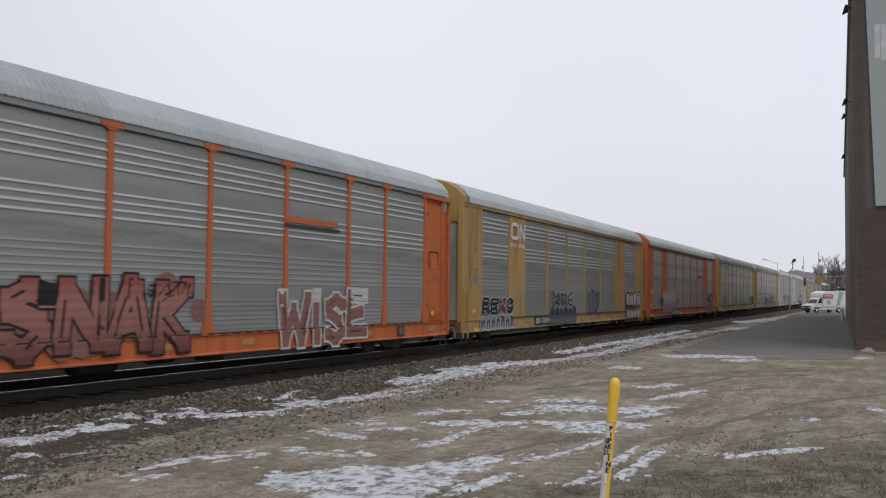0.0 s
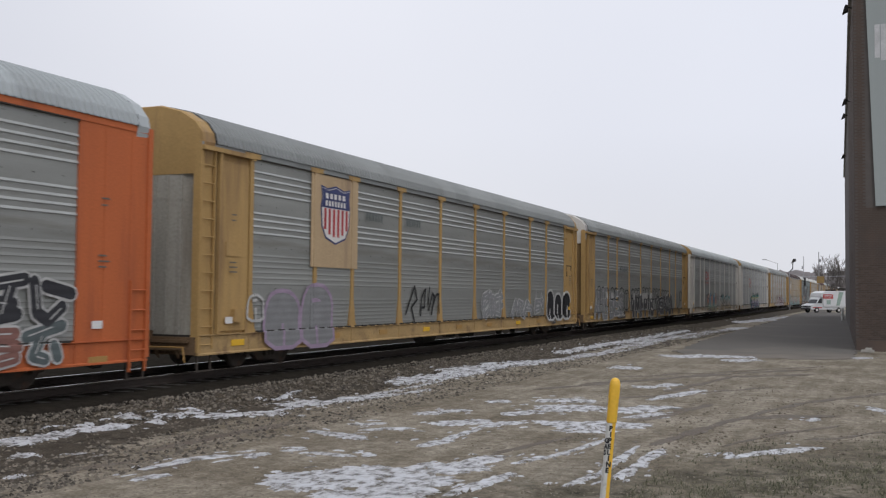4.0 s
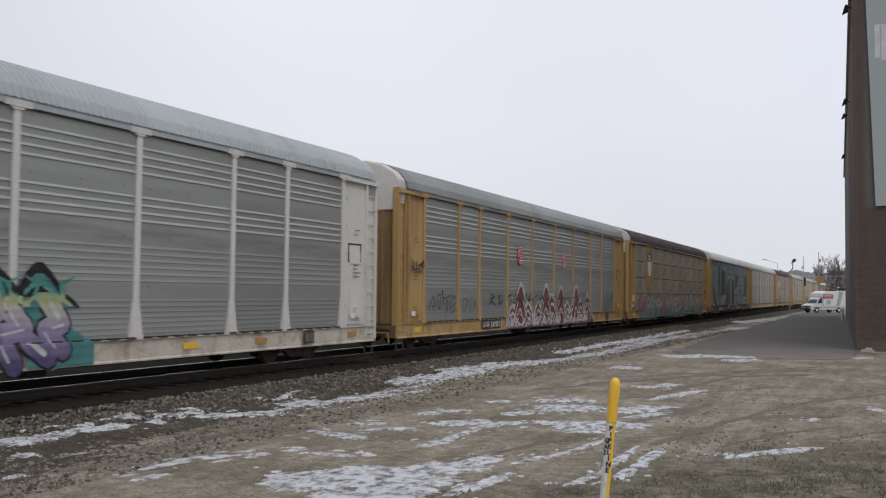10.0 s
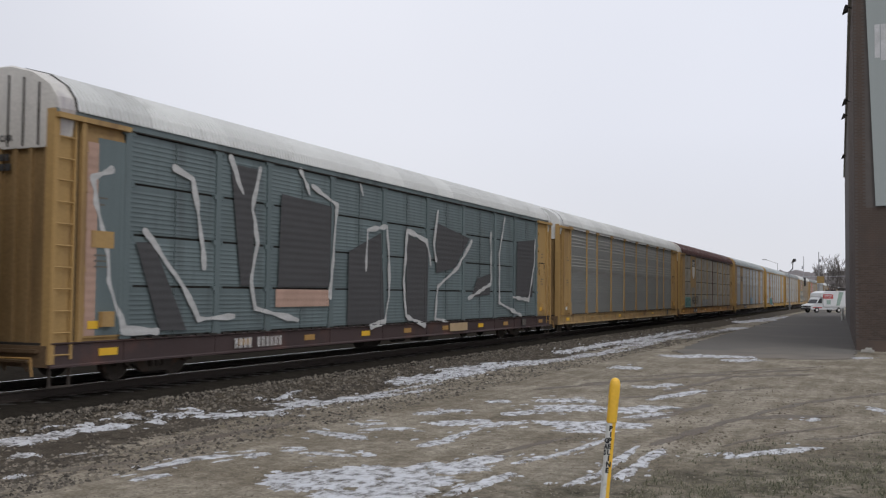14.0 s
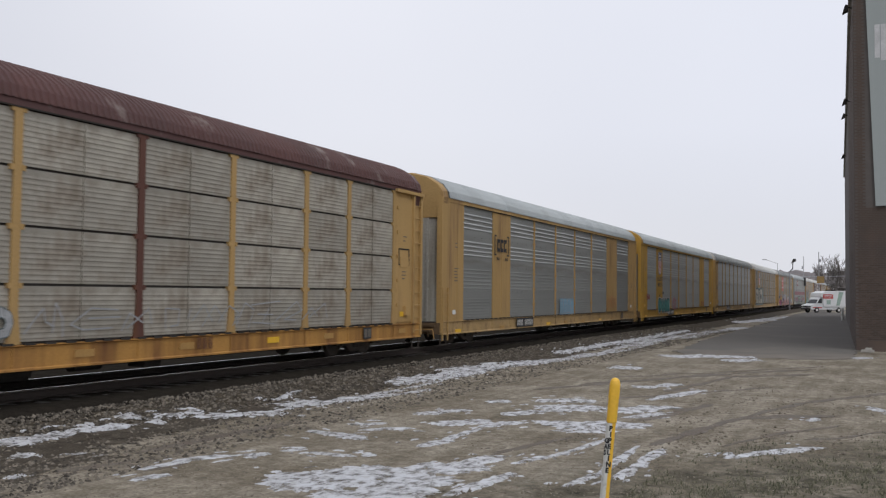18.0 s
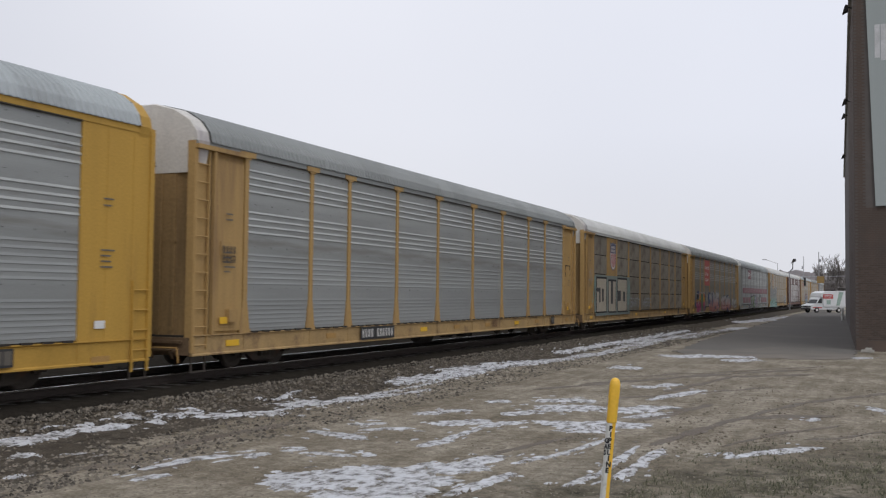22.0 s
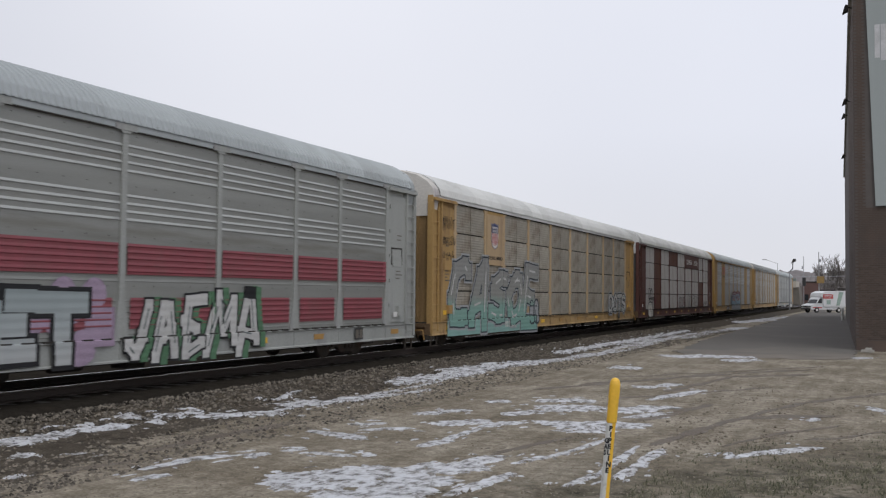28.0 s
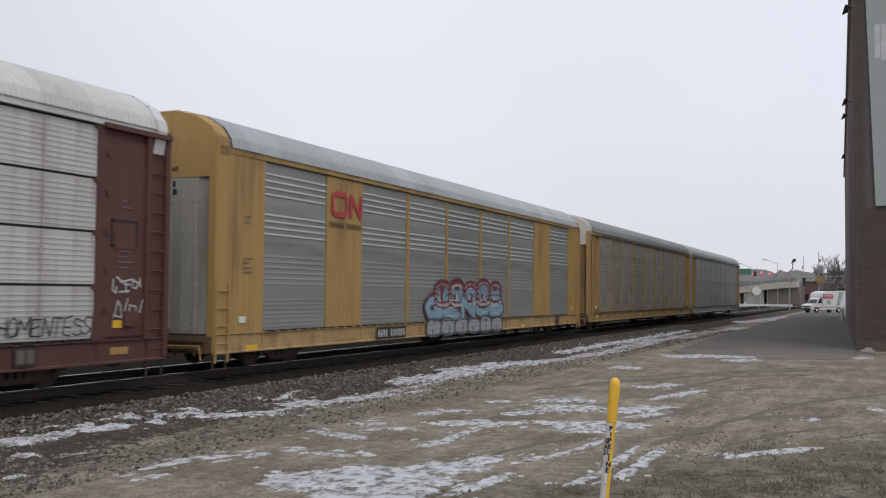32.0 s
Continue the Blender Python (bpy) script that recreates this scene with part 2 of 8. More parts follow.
def rib_profile():
    """Outline of the ribbed sheet: four bands of ribs between flats, as (x, z) from the bottom."""
    pts = [(0, 0)]
    for z, count, pitch, depth in ((0.08, 7, 0.10, 0.006), (1.05, 6, 0.125, 0.009), (2.17, 4, 0.147, 0.017), (3.07, 4, 0.155, 0.020)):
        for k in range(count):
            c = z + k * pitch
            pts += [(0, c - 0.022), (depth, c - 0.016), (depth, c - 0.008), (0, c + 0.034)]
    pts.append((0, PAN1 - PAN0))
    return pts


def fine_profile(h):
    """Outline of a finely corrugated sheet h high."""
    pts, z = [(0, 0)], 0.05
    while z < h - 0.08:
        pts += [(0, z - 0.012), (0.006, z + 0.002), (0.006, z + 0.014), (0, z + 0.044)]
        z += 0.088
    pts.append((0, h))
    return pts


def sheet_mesh(kind, width, h=None):
    key = (kind, round(width, 2), h)
    if key in CACHE:
        return CACHE[key]
    bm = bmesh.new()
    if kind == "plate":
        box(bm, -0.03, 0.012, 0, width, 0, PAN1 - PAN0)
        for y in (width * 0.5,):
            box(bm, 0.010, 0.020, y - 0.012, y + 0.012, 0.1, PAN1 - PAN0 - 0.1)
    else:
        prof = fine_profile(h) if kind == "fine" else rib_profile()
        prism(bm, prof + [(-0.03, prof[-1][1]), (-0.03, 0)], "y", 0, width)
        if kind != "fine":
            for f in bm.faces:      # crowns of the upper ribs: sky highlight painted in as paler zinc
                c = f.calc_center_median()
                if c.x > 0.004 and c.z > 1.9 and abs(c.y - width / 2) < 0.01:
                    f.material_index = 1
            first = len(bm.faces)
            count = max(2, int(width / 0.55))
            for k in range(count):
                y = width * (k + 0.5) / count
                for z in (0.95, 1.86, 2.80, 3.72):
                    box(bm, -0.002, 0.006, y - 0.008, y + 0.008, z - 0.008, z + 0.008)
            bm.faces.ensure_lookup_table()
            for f in bm.faces[first:]:
                f.material_index = 2
        if kind == "fine" and width > 2.2:
            box(bm, 0.014, 0.024, width / 2 - 0.015, width / 2 + 0.015, 0, h)
    CACHE[key] = mesh_of(kind + "_sheet", bm, SHEET)
    if kind in ("rib", "soft", "dull"):
        CACHE[key].materials.append({"rib": RIB, "soft": RIB_SOFT, "dull": RIB_DULL}[kind])
        CACHE[key].materials.append(DARK)
    return CACHE[key]


def post_mesh(kind):
    key = ("post", kind)
    if key in CACHE:
        return CACHE[key]
    bm = bmesh.new()
    h = PAN1 - PAN0 + 0.02
    if kind == "tee":        # narrow post with a flared foot
        box(bm, -0.02, 0.065, -0.07, 0.07, 0.75, h)
        prism(bm, [(-0.20, 0), (0.20, 0), (0.07, 0.75), (-0.07, 0.75)], "x", -0.02, 0.060)
        box(bm, 0.05, 0.075, -0.20, 0.20, -0.02, 0.06)
    elif kind == "slim":
        box(bm, -0.02, 0.040, -0.075, 0.075, 0, h)
        box(bm, 0.040, 0.052, -0.035, 0.035, 0.05, h - 0.05)
        for k in range(6):
            for s in (-0.105, 0.105):
                box(bm, -0.01, 0.046, s - 0.02, s + 0.02, 0.45 + k * 0.60, 0.52 + k * 0.60)
    else:                    # flat strap with bolted clips
        box(bm, -0.02, 0.045, -0.085, 0.085, 0.55, h)
        prism(bm, [(-0.15, 0), (0.15, 0), (0.085, 0.55), (-0.085, 0.55)], "x", -0.02, 0.043)
        for k in range(4):
            for s in (-0.12, 0.12):
                box(bm, -0.01, 0.050, s - 0.035, s + 0.035, 0.90 + k * 0.95, 0.99 + k * 0.95)
    CACHE[key] = mesh_of(kind + "_post", bm, YELLOW)
    return CACHE[key]


def cap_mesh():
    if "cap" not in CACHE:
        bm = bmesh.new()
        box(bm, -0.02, 0.078, -0.29, 0.29, 0.0, 0.115)
        prism(bm, [(-0.10, -0.05), (0.10, -0.05), (0.16, 0.0), (-0.16, 0.0)], "x", -0.02, 0.070)
        CACHE["cap"] = mesh_of("cap", bm, YELLOW)
    return CACHE["cap"]


def roof_mesh(kind):
    key = ("roof", kind)
    if key in CACHE:
        return CACHE[key]
    arc = []
    for k in range(13):
        a = math.pi * k / 12
        arc.append((math.copysign(abs(math.cos(a)) ** ROOF_EX, math.cos(a)) * (SIDE + 0.035), EAVE + math.sin(a) ** ROOF_EZ * (CROWN - EAVE)))
    verts, faces, n = [], [], len(arc)
    pitch = 0.16 if kind == "ribbed" else 0.12
    y, ys = 0.42, []
    while y < CAR_L - 0.5:
        ys += [(y, 0.0), (y + pitch * 0.55, 0.0), (y + pitch * 0.65, 0.030), (y + pitch * 0.9, 0.030)]
        y += pitch
    ys.append((CAR_L - 0.42, 0.0))
    for yy, up in ys:
        for x, z in arc:
            r = Vector((x, 0, z - 4.2)).normalized() * up
            verts.append((x + r.x, yy, z + r.z))
    for i in range(len(ys) - 1):
        for k in range(n - 1):
            faces.append((i * n + k, i * n + k + 1, (i + 1) * n + k + 1, (i + 1) * n + k))
    base = len(verts)
    for yy in (0.42, CAR_L - 0.42):
        verts += [(x * 0.96, yy, z - 0.06) for x, z in arc]
    for k in range(n - 1):
        faces.append((base + k, base + k + 1, base + n + k + 1, base + n + k))
    me = bpy.data.meshes.new("roof")
    me.from_pydata(verts, [], faces)
    me.materials.append(ROOF_L)
    CACHE[key] = me
    return me


def roof_half(spread, lift):
    """A few points of the roof's curve from the eave to near the crown, for its angular end pieces."""
    out = []
    for deg in (0, 14, 32, 54, 76):
        c, s = math.cos(radians(deg)), math.sin(radians(deg))
        out.append((c ** ROOF_EX * (SIDE + spread), EAVE + s ** ROOF_EZ * (CROWN + lift - EAVE)))
    return out


def hood_mesh(front, tall):
    """End hood: the rounded, slightly dipping close of the roof, with its end plate."""
    key = ("hood", front, tall)
    if key in CACHE:
        return CACHE[key]
    half = [(1.505, 4.22)] + roof_half(0.03, 0.01)
    arc = half + [(-x, z) for x, z in half[::-1]]
    bm = bmesh.new()
    ring = []
    for y, s in ((0.46, 1.008), (0.16, 1.004), (0.10, 0.985)):
        yy = y if front else CAR_L - y
        ring.append([bm.verts.new((x * (0.3 + 0.7 * s) * (0.93 if z < EAVE - 0.1 else 1), yy, 4.22 + (z - 4.22) * s)) for x, z in arc])
    for a, b in zip(ring, ring[1:]):
        for k in range(len(arc) - 1):
            bm.faces.new((a[k], a[k + 1], b[k + 1], b[k]))
    bm.faces.new(ring[-1])
    CACHE[key] = mesh_of("hood", bm, YELLOW)
    return CACHE[key]


def end_mesh(kind):
    """End of a car: tall folding doors between corner posts (leading end; turned round for the rear)."""
    key = ("end", kind)
    if key in CACHE:
        return CACHE[key]
    bm = bmesh.new()
    if kind == "slat":
        box(bm, -1.30, 1.30, 0.16, 0.22, 0.62, 4.24)
    elif kind == "slat_bar":
        box(bm, -0.035, 0.035, 0.10, 0.17, 0.62, 4.24)
    else:       # one leaf of the folding doors, bowed towards the corner
        prism(bm, [(0.012, 0.115), (0.55, 0.105), (0.95, 0.12), (1.20, 0.17), (1.34, 0.24), (1.34, 0.30), (0.012, 0.20)], "z", 0.62, 4.24)
    CACHE[key] = mesh_of("end_door", bm, YELLOW)
    return CACHE[key]


def ladder_meshes():
    if "stile" not in CACHE:
        bm = bmesh.new()
        box(bm, 0, 0.05, -0.02, 0.02, 0.62, 4.75)
        CACHE["stile"] = mesh_of("stile", bm, YELLOW)
        bm = bmesh.new()
        rod(bm, (0.03, 0, 0), (0.03, 0.42, 0), 0.016, n=6)
        CACHE["rung"] = mesh_of("rung", bm, YELLOW)
    return CACHE["stile"], CACHE["rung"]


def wheel_meshes():
    if "axle" not in CACHE:
        R = 0.42
        bm = bmesh.new()
        prof = [(0.0, 0.06), (0.05, 0.10), (0.06, 0.28), (0.03, 0.31), (0.03, R), (0.12, R - 0.006), (0.13, R - 0.03), (0.10, 0.30), (0.10, 0.12), (0.13, 0.10), (0.13, 0.0)]
        n = 28
        rings = [[bm.verts.new((x, r * math.cos(2 * math.pi * i / n), r * math.sin(2 * math.pi * i / n))) for i in range(n)] for x, r in prof if r > 0]
        for a, b in zip(rings, rings[1:]):
            for i in range(n):
                bm.faces.new((a[i], a[(i + 1) % n], b[(i + 1) % n], b[i]))
        bm.faces.new(rings[-1])
        bm.faces.new(rings[0][::-1])
        wheel = mesh_of("wheel", bm, IRON)
        bm = bmesh.new()
        for s in (-1, 1):
            part_of = bmesh.new()
            part_of.from_mesh(wheel)
            m = Matrix.Translation((0.69 * s, 0, 0)) @ Matrix.Rotation(0 if s > 0 else math.pi, 4, "Z")
            part_of.transform(m)
            tmp = bpy.data.meshes.new("tmp")
            part_of.to_mesh(tmp)
            part_of.free()
            bm.from_mesh(tmp)
            bpy.data.meshes.remove(tmp)
        bpy.data.meshes.remove(wheel)
        rod(bm, (-0.95, 0, 0), (0.95, 0, 0), 0.085, n=12)
        for s in (-1, 1):
            for k in range(3):
                a = k * 2.094
                box(bm, s * 0.955 - 0.015, s * 0.955 + 0.015, 0.055 * math.cos(a) - 0.015, 0.055 * math.cos(a) + 0.015, 0.055 * math.sin(a) - 0.015, 0.055 * math.sin(a) + 0.015)
        CACHE["axle"] = mesh_of("wheelset", bm, IRON)
        bm = bmesh.new()
        # cast side frame: arched top, sagging bottom, spring window
        top = [(-1.12, 0.46), (-0.75, 0.58), (-0.40, 0.66), (0.40, 0.66), (0.75, 0.58), (1.12, 0.46)]
        bot = [(1.12, 0.30), (0.70, 0.32), (0.38, 0.14), (-0.38, 0.14), (-0.70, 0.32), (-1.12, 0.30)]
        prism(bm, top[::-1] + bot[::-1], "x", -0.06, 0.06)
        for k in (-0.16, 0.0, 0.16):
            rod(bm, (0.07, k, 0.24), (0.07, k, 0.50), 0.065, n=8)
        for s in (-1, 1):
            rod(bm, (-0.02, s * 0.865, 0.42), (0.12, s * 0.865, 0.42), 0.13, n=12)
        CACHE["side_frame"] = mesh_of("side_frame", bm, IRON)
        bm = bmesh.new()
        box(bm, -0.95, 0.95, -0.16, 0.16, 0.28, 0.56)
        CACHE["bolster"] = mesh_of("bolster", bm, IRON)
    return CACHE


def under_mesh():
    if "under" not in CACHE:
        bm = bmesh.new()
        box(bm, -0.28, 0.28, 0.5, CAR_L - 0.5, 0.45, 0.90)
        prism(bm, [(4.7, 0.50), (5.6, 0.40), (CAR_L - 5.6, 0.40), (CAR_L - 4.7, 0.50)], "x", -0.30, 0.30)
        for y in (5.6, 8.4, 11.4, 14.4, 17.4, 20.2, 22.2):
            box(bm, -1.38, 1.38, y - 0.09, y + 0.09, 0.50, 0.86)
        CACHE["under"] = mesh_of("centre_sill", bm, DARK)
        bm = bmesh.new()
        rod(bm, (0.75, 12.2, 0.42), (0.75, 13.2, 0.42), 0.19, n=12)
        rod(bm, (0.80, 14.2, 0.45), (0.80, 14.9, 0.45), 0.13, n=10)
        box(bm, 0.55, 0.95, 16.0, 16.5, 0.30, 0.62)
        rod(bm, (1.1, 5.2, 0.44), (1.1, 22.4, 0.44), 0.02, n=6)
        CACHE["brake"] = mesh_of("brake_gear", bm, DARK)
        bm = bmesh.new()
        box(bm, -0.12, 0.12, -0.62, 0.5, 0.62, 0.86)
        prism(bm, [(-0.17, -0.66), (0.10, -0.68), (0.20, -0.52), (0.12, -0.40), (-0.17, -0.40)], "z", 0.60, 0.90)
        rod(bm, (0.45, 0.35, 0.72), (0.38, -0.30, 0.48), 0.025, n=6)
        rod(bm, (0.38, -0.30, 0.48), (0.20, -0.68, 0.56), 0.025, n=6)
        CACHE["coupler"] = mesh_of("coupler", bm, IRON)
        bm = bmesh.new()
        box(bm, -1.40, 1.40, 0.06, CAR_L - 0.06, 0.80, 0.90)
        CACHE["deck"] = mesh_of("deck", bm, DARK)
        bm = bmesh.new()
        for s in (0.02, 0.46):
            box(bm, 0, 0.035, s, s + 0.035, 0.0, 0.36)
        box(bm, 0, 0.06, 0.0, 0.50, 0.0, 0.03)
        CACHE["stirrup"] = mesh_of("stirrup_step", bm, IRON)
    return CACHE


def build_car(c):
    """One enclosed autorack from its description c."""
    car = thing("autorack_car", c["label"], "freight car", None, "autorack cars of the train")
    body, sheet, posts = c["body"], c["sheet"], c.get("post", c["body"])
    sill_m, roof_m, end_m = c.get("sill", {WHITE: SILLW, AMBER: SILLY,  YELLOW: SILLY}.get(c["body"], c["body"])), c["roof"], {AMBER: ENDY, YELLOW: ENDY}.get(c.get("end", c["body"]), c.get("end", c["body"]))
    kind = c["kind"]
    W = wheel_meshes()
    U = under_mesh()
    # underframe
    put("centre_sill", U["under"], car)
    put("deck", U["deck"], car)
    put("brake_gear", U["brake"], car)
    put("coupler", U["coupler"], car)
    put("coupler", U["coupler"], car, (0, CAR_L, 0), turn=(0, 0, 180))
    for s in (1, -1):
        turn, ybase = ((0, 0, 0), 0.0) if s > 0 else ((0, 0, 180), CAR_L)
        def place(name, me, y, z=0.0, x=SIDE, material=None, label="", w=0.0):
            # y: where the piece begins, measured along the car for this side
            yy = y if s > 0 else CAR_L - y
            return put(name, me, car, (x * s, yy, z), label, turn, material)
        # side sill with a lip
        key = "sill"
        if key not in CACHE:
            bm = bmesh.new()
            prism(bm, [(-0.09, SILL0), (0.02, SILL0), (0.02, SILL0 + 0.03), (-0.01, SILL0 + 0.05), (-0.01, SILL1 - 0.04), (0.03, SILL1 - 0.02), (0.03, SILL1), (-0.09, SILL1)], "y", 0.05, CAR_L - 0.05)
            for y in POSTS:
                box(bm, -0.02, 0.004, y - 0.02, y + 0.02, SILL0 + 0.05, SILL1 - 0.03)
            CACHE[key] = mesh_of("side_sill", bm, YELLOW)
            bm = bmesh.new()
            box(bm, -0.10, 0.015, 0.05, CAR_L - 0.05, PAN1 + 0.015, EAVE)
            CACHE["fascia"] = mesh_of("top_chord", bm, YELLOW)
            bm = bmesh.new()
            y = 2.0
            while y < CAR_L - 2:
                box(bm, -0.01, 0.035, y + 0.1, y + 0.34, SILL1 - 0.01, SILL1 + 0.03)
                y += 0.45
            box(bm, -0.01, 0.022, 1.9, CAR_L - 1.9, PAN1 - 0.004, PAN1 + 0.022)
            CACHE["clips"] = mesh_of("clip_strip", bm, DARK)
        place("side_sill", CACHE["sill"], 0, material=sill_m)
        place("top_chord", CACHE["fascia"], 0, material=c.get("chord", body if kind == "plate" else roof_m))
        place("clip_strip", CACHE["clips"], 0)["kind"] = "stuff"
        # bays between the posts
        for b in range(9):
            bare = kind == "plate" and not c.get("all_posts")
            y0 = POSTS[b] + (0.012 if bare and b in (0, 1, 2, 7, 8) else 0.06)
            y1 = POSTS[b + 1] - (0.012 if bare and b + 1 in (1, 2, 7, 8, 9) else 0.06)
            plain = c.get("plain", {}).get(b)
            if kind in ("tee", "plate"):
                if plain is not None and s > 0 or (plain is not None and kind == "plate"):
                    place("plain_panel", sheet_mesh("plate", y1 - y0), y0, PAN0, SIDE - 0.02, plain)
                else:
                    place("ribbed_panel", sheet_mesh(c.get("rib", "rib"), y1 - y0), y0, PAN0, SIDE - 0.03, c.get("bay", {}).get(b, sheet))
            else:
                h = (PAN1 - PAN0) / 4
                for k in range(4):
                    m = c.get("cells", {}).get((b, k), sheet)
                    if m == "plain":
                        if ("half", b) not in CACHE:
                            bm = bmesh.new()
                            box(bm, -0.03, 0.016, 0, y1 - y0, 0, h)
                            CACHE[("half", b)] = mesh_of("plain_panel", bm, AMBER)
                        place("plain_panel", CACHE[("half", b)], y0, PAN0 + k * h, SIDE - 0.012, c.get("plate", body))
                        continue
                    place("corrugated_panel", sheet_mesh("fine", y1 - y0, round(h - 0.045, 3)), y0, PAN0 + k * h + 0.022, SIDE - 0.03, m)
        # black sheet added as the shade in the gaps behind the panel joints
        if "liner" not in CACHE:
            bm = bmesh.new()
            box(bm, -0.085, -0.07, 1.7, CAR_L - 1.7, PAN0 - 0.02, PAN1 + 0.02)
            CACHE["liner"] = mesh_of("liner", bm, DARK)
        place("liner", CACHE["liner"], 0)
        pk = {"tee": "tee", "plate": "slim", "fine": "strap"}[kind]
        for i, y in enumerate(POSTS):
            if kind == "plate" and i in (1, 2, 7, 8, 0, 9) and not c.get("all_posts"):
                continue
            place("post", post_mesh(pk), y, PAN0 - 0.015, SIDE - {"tee": 0.055, "slim": 0.044, "strap": 0.040}[pk], c.get("post_at", {}).get(i, posts))
            if kind == "tee" and c.get("caps", True):
                place("post_cap", cap_mesh(), y, EAVE - 0.135, SIDE - 0.045, posts)
        # end bays
        for which in (0, 1):
            key = ("endbay", kind == "plate", which)
            if key not in CACHE:
                bm = bmesh.new()
                a, b2 = (0.06, 1.79) if which == 0 else ((25.86 if kind == "plate" else 25.91), CAR_L - 0.06)
                if kind == "plate":
                    box(bm, -0.10, 0.0, a, b2 + (0.05 if which == 0 else 0), SILL1, PAN1 + 0.02)
                    for q in (0.35, 0.72):
                        y = a + (b2 - a) * q
                        box(bm, -0.002, 0.006, y - 0.008, y + 0.008, SILL1 + 0.05, PAN1 - 0.05)
                else:
                    ia, ib = (0.62, 1.79) if which == 0 else (25.91, CAR_L - 0.62)
                    box(bm, -0.16, -0.05, a, b2, SILL1, PAN1 + 0.02)
                    box(bm, -0.06, 0.0, ia + 0.06, ib - 0.06, SILL1 + 0.06, PAN1 - 0.18)
                    box(bm, -0.06, 0.06, (ia if which == 0 else ib - 0.09), (ia + 0.09 if which == 0 else ib), SILL1, PAN1 + 0.02)
                    box(bm, -0.06, 0.09, min(a, ia) - 0.02, max(b2, ib) + 0.02, PAN1 - 0.03, PAN1 + 0.06)
                    y = (ia + ib) / 2
                    box(bm, 0.0, 0.02, y - 0.28, y + 0.28, 2.55, 2.85)
                    for k in range(5):
                        box(bm, 0.0, 0.04, ia + 0.10, ia + 0.16, 1.4 + k * 0.7, 1.5 + k * 0.7)
                    box(bm, 0.0, 0.10, y - 0.05, y + 0.25, 1.15, 1.42)
                CACHE[key] = mesh_of("end_bay", bm, YELLOW)
            place("end_bay", CACHE[key], 0, material=c.get("door", body))
            if kind != "plate":      # black strip painting the shadow of the slot between bay and ladder
                if ("slot", which) not in CACHE:
                    bm = bmesh.new()
                    y = 0.54 if which == 0 else CAR_L - 0.62
                    box(bm, -0.06, -0.035, y, y + 0.08, SILL1 + 0.02, PAN1 - 0.05)
                    CACHE[("slot", which)] = mesh_of("door_slot", bm, DARK)
                    bm = bmesh.new()
                    box(bm, 0.0, 0.012, 26.15, 26.85, 3.05, 3.09)
                    box(bm, 0.0, 0.012, 26.15, 26.85, 2.60, 2.63)
                    box(bm, 0.0, 0.012, 26.15, 26.19, 2.60, 3.09)
                    box(bm, 0.0, 0.012, 26.81, 26.85, 2.60, 3.09)
                    CACHE["board"] = mesh_of("notice_frame", bm, DARK)
                place("door_slot", CACHE[("slot", which)], 0)
                if which:
                    place("notice_frame", CACHE["board"], 0)
        # ladders at the corners
        stile, rung = ladder_meshes()
        full = kind != "plate"
        for y in (0.07, CAR_L - 0.55):
            ladder_x = SIDE - 0.03
            count = 11 if full else 4
            if full:
                for yy in (y, y + 0.44):
                    place("ladder_stile", stile, yy, 0, ladder_x, c.get("door", body))
            else:
                if "short_stile" not in CACHE:
                    bm = bmesh.new()
                    box(bm, 0, 0.045, -0.018, 0.018, 0.30, 1.98)
                    CACHE["short_stile"] = mesh_of("stile", bm, YELLOW)
                for yy in (y, y + 0.42):
                    place("ladder_stile", CACHE["short_stile"], yy, 0, ladder_x + 0.035, c.get("door", body))
            for k in range(count):
                place("ladder_rung", rung, y, 0.70 + k * 0.37, ladder_x + (0.0 if full else 0.03), c.get("door", body))
            place("stirrup_step", U["stirrup"], y, 0.15, SIDE - 0.08)
        # yellow reflectors along the sill
        if "mark" not in CACHE:
            bm = bmesh.new()
            box(bm, 0.0, 0.014, 0, 0.46, 0, 0.13)
            CACHE["mark"] = mesh_of("reflector", bm, REFLECT)
        for i, y in enumerate(c.get("marks", (1.2, 5.4, 8.1, 11.0, 13.6, 16.4, 19.5, 22.0, 26.2))):
            place("reflector", CACHE["mark"], y, 0.64 if kind != "plate" else 0.50, SIDE - 0.008, FADED if i % 3 else REFLECT)
    # roof and ends
    put("roof", roof_mesh(c.get("roof_kind", "ribbed")), car, material=roof_m)
    put("end_hood", hood_mesh(True, 0), car, material=c.get("hood", end_m))
    put("end_hood", hood_mesh(False, 0), car, material=c.get("hood_rear", roof_m))
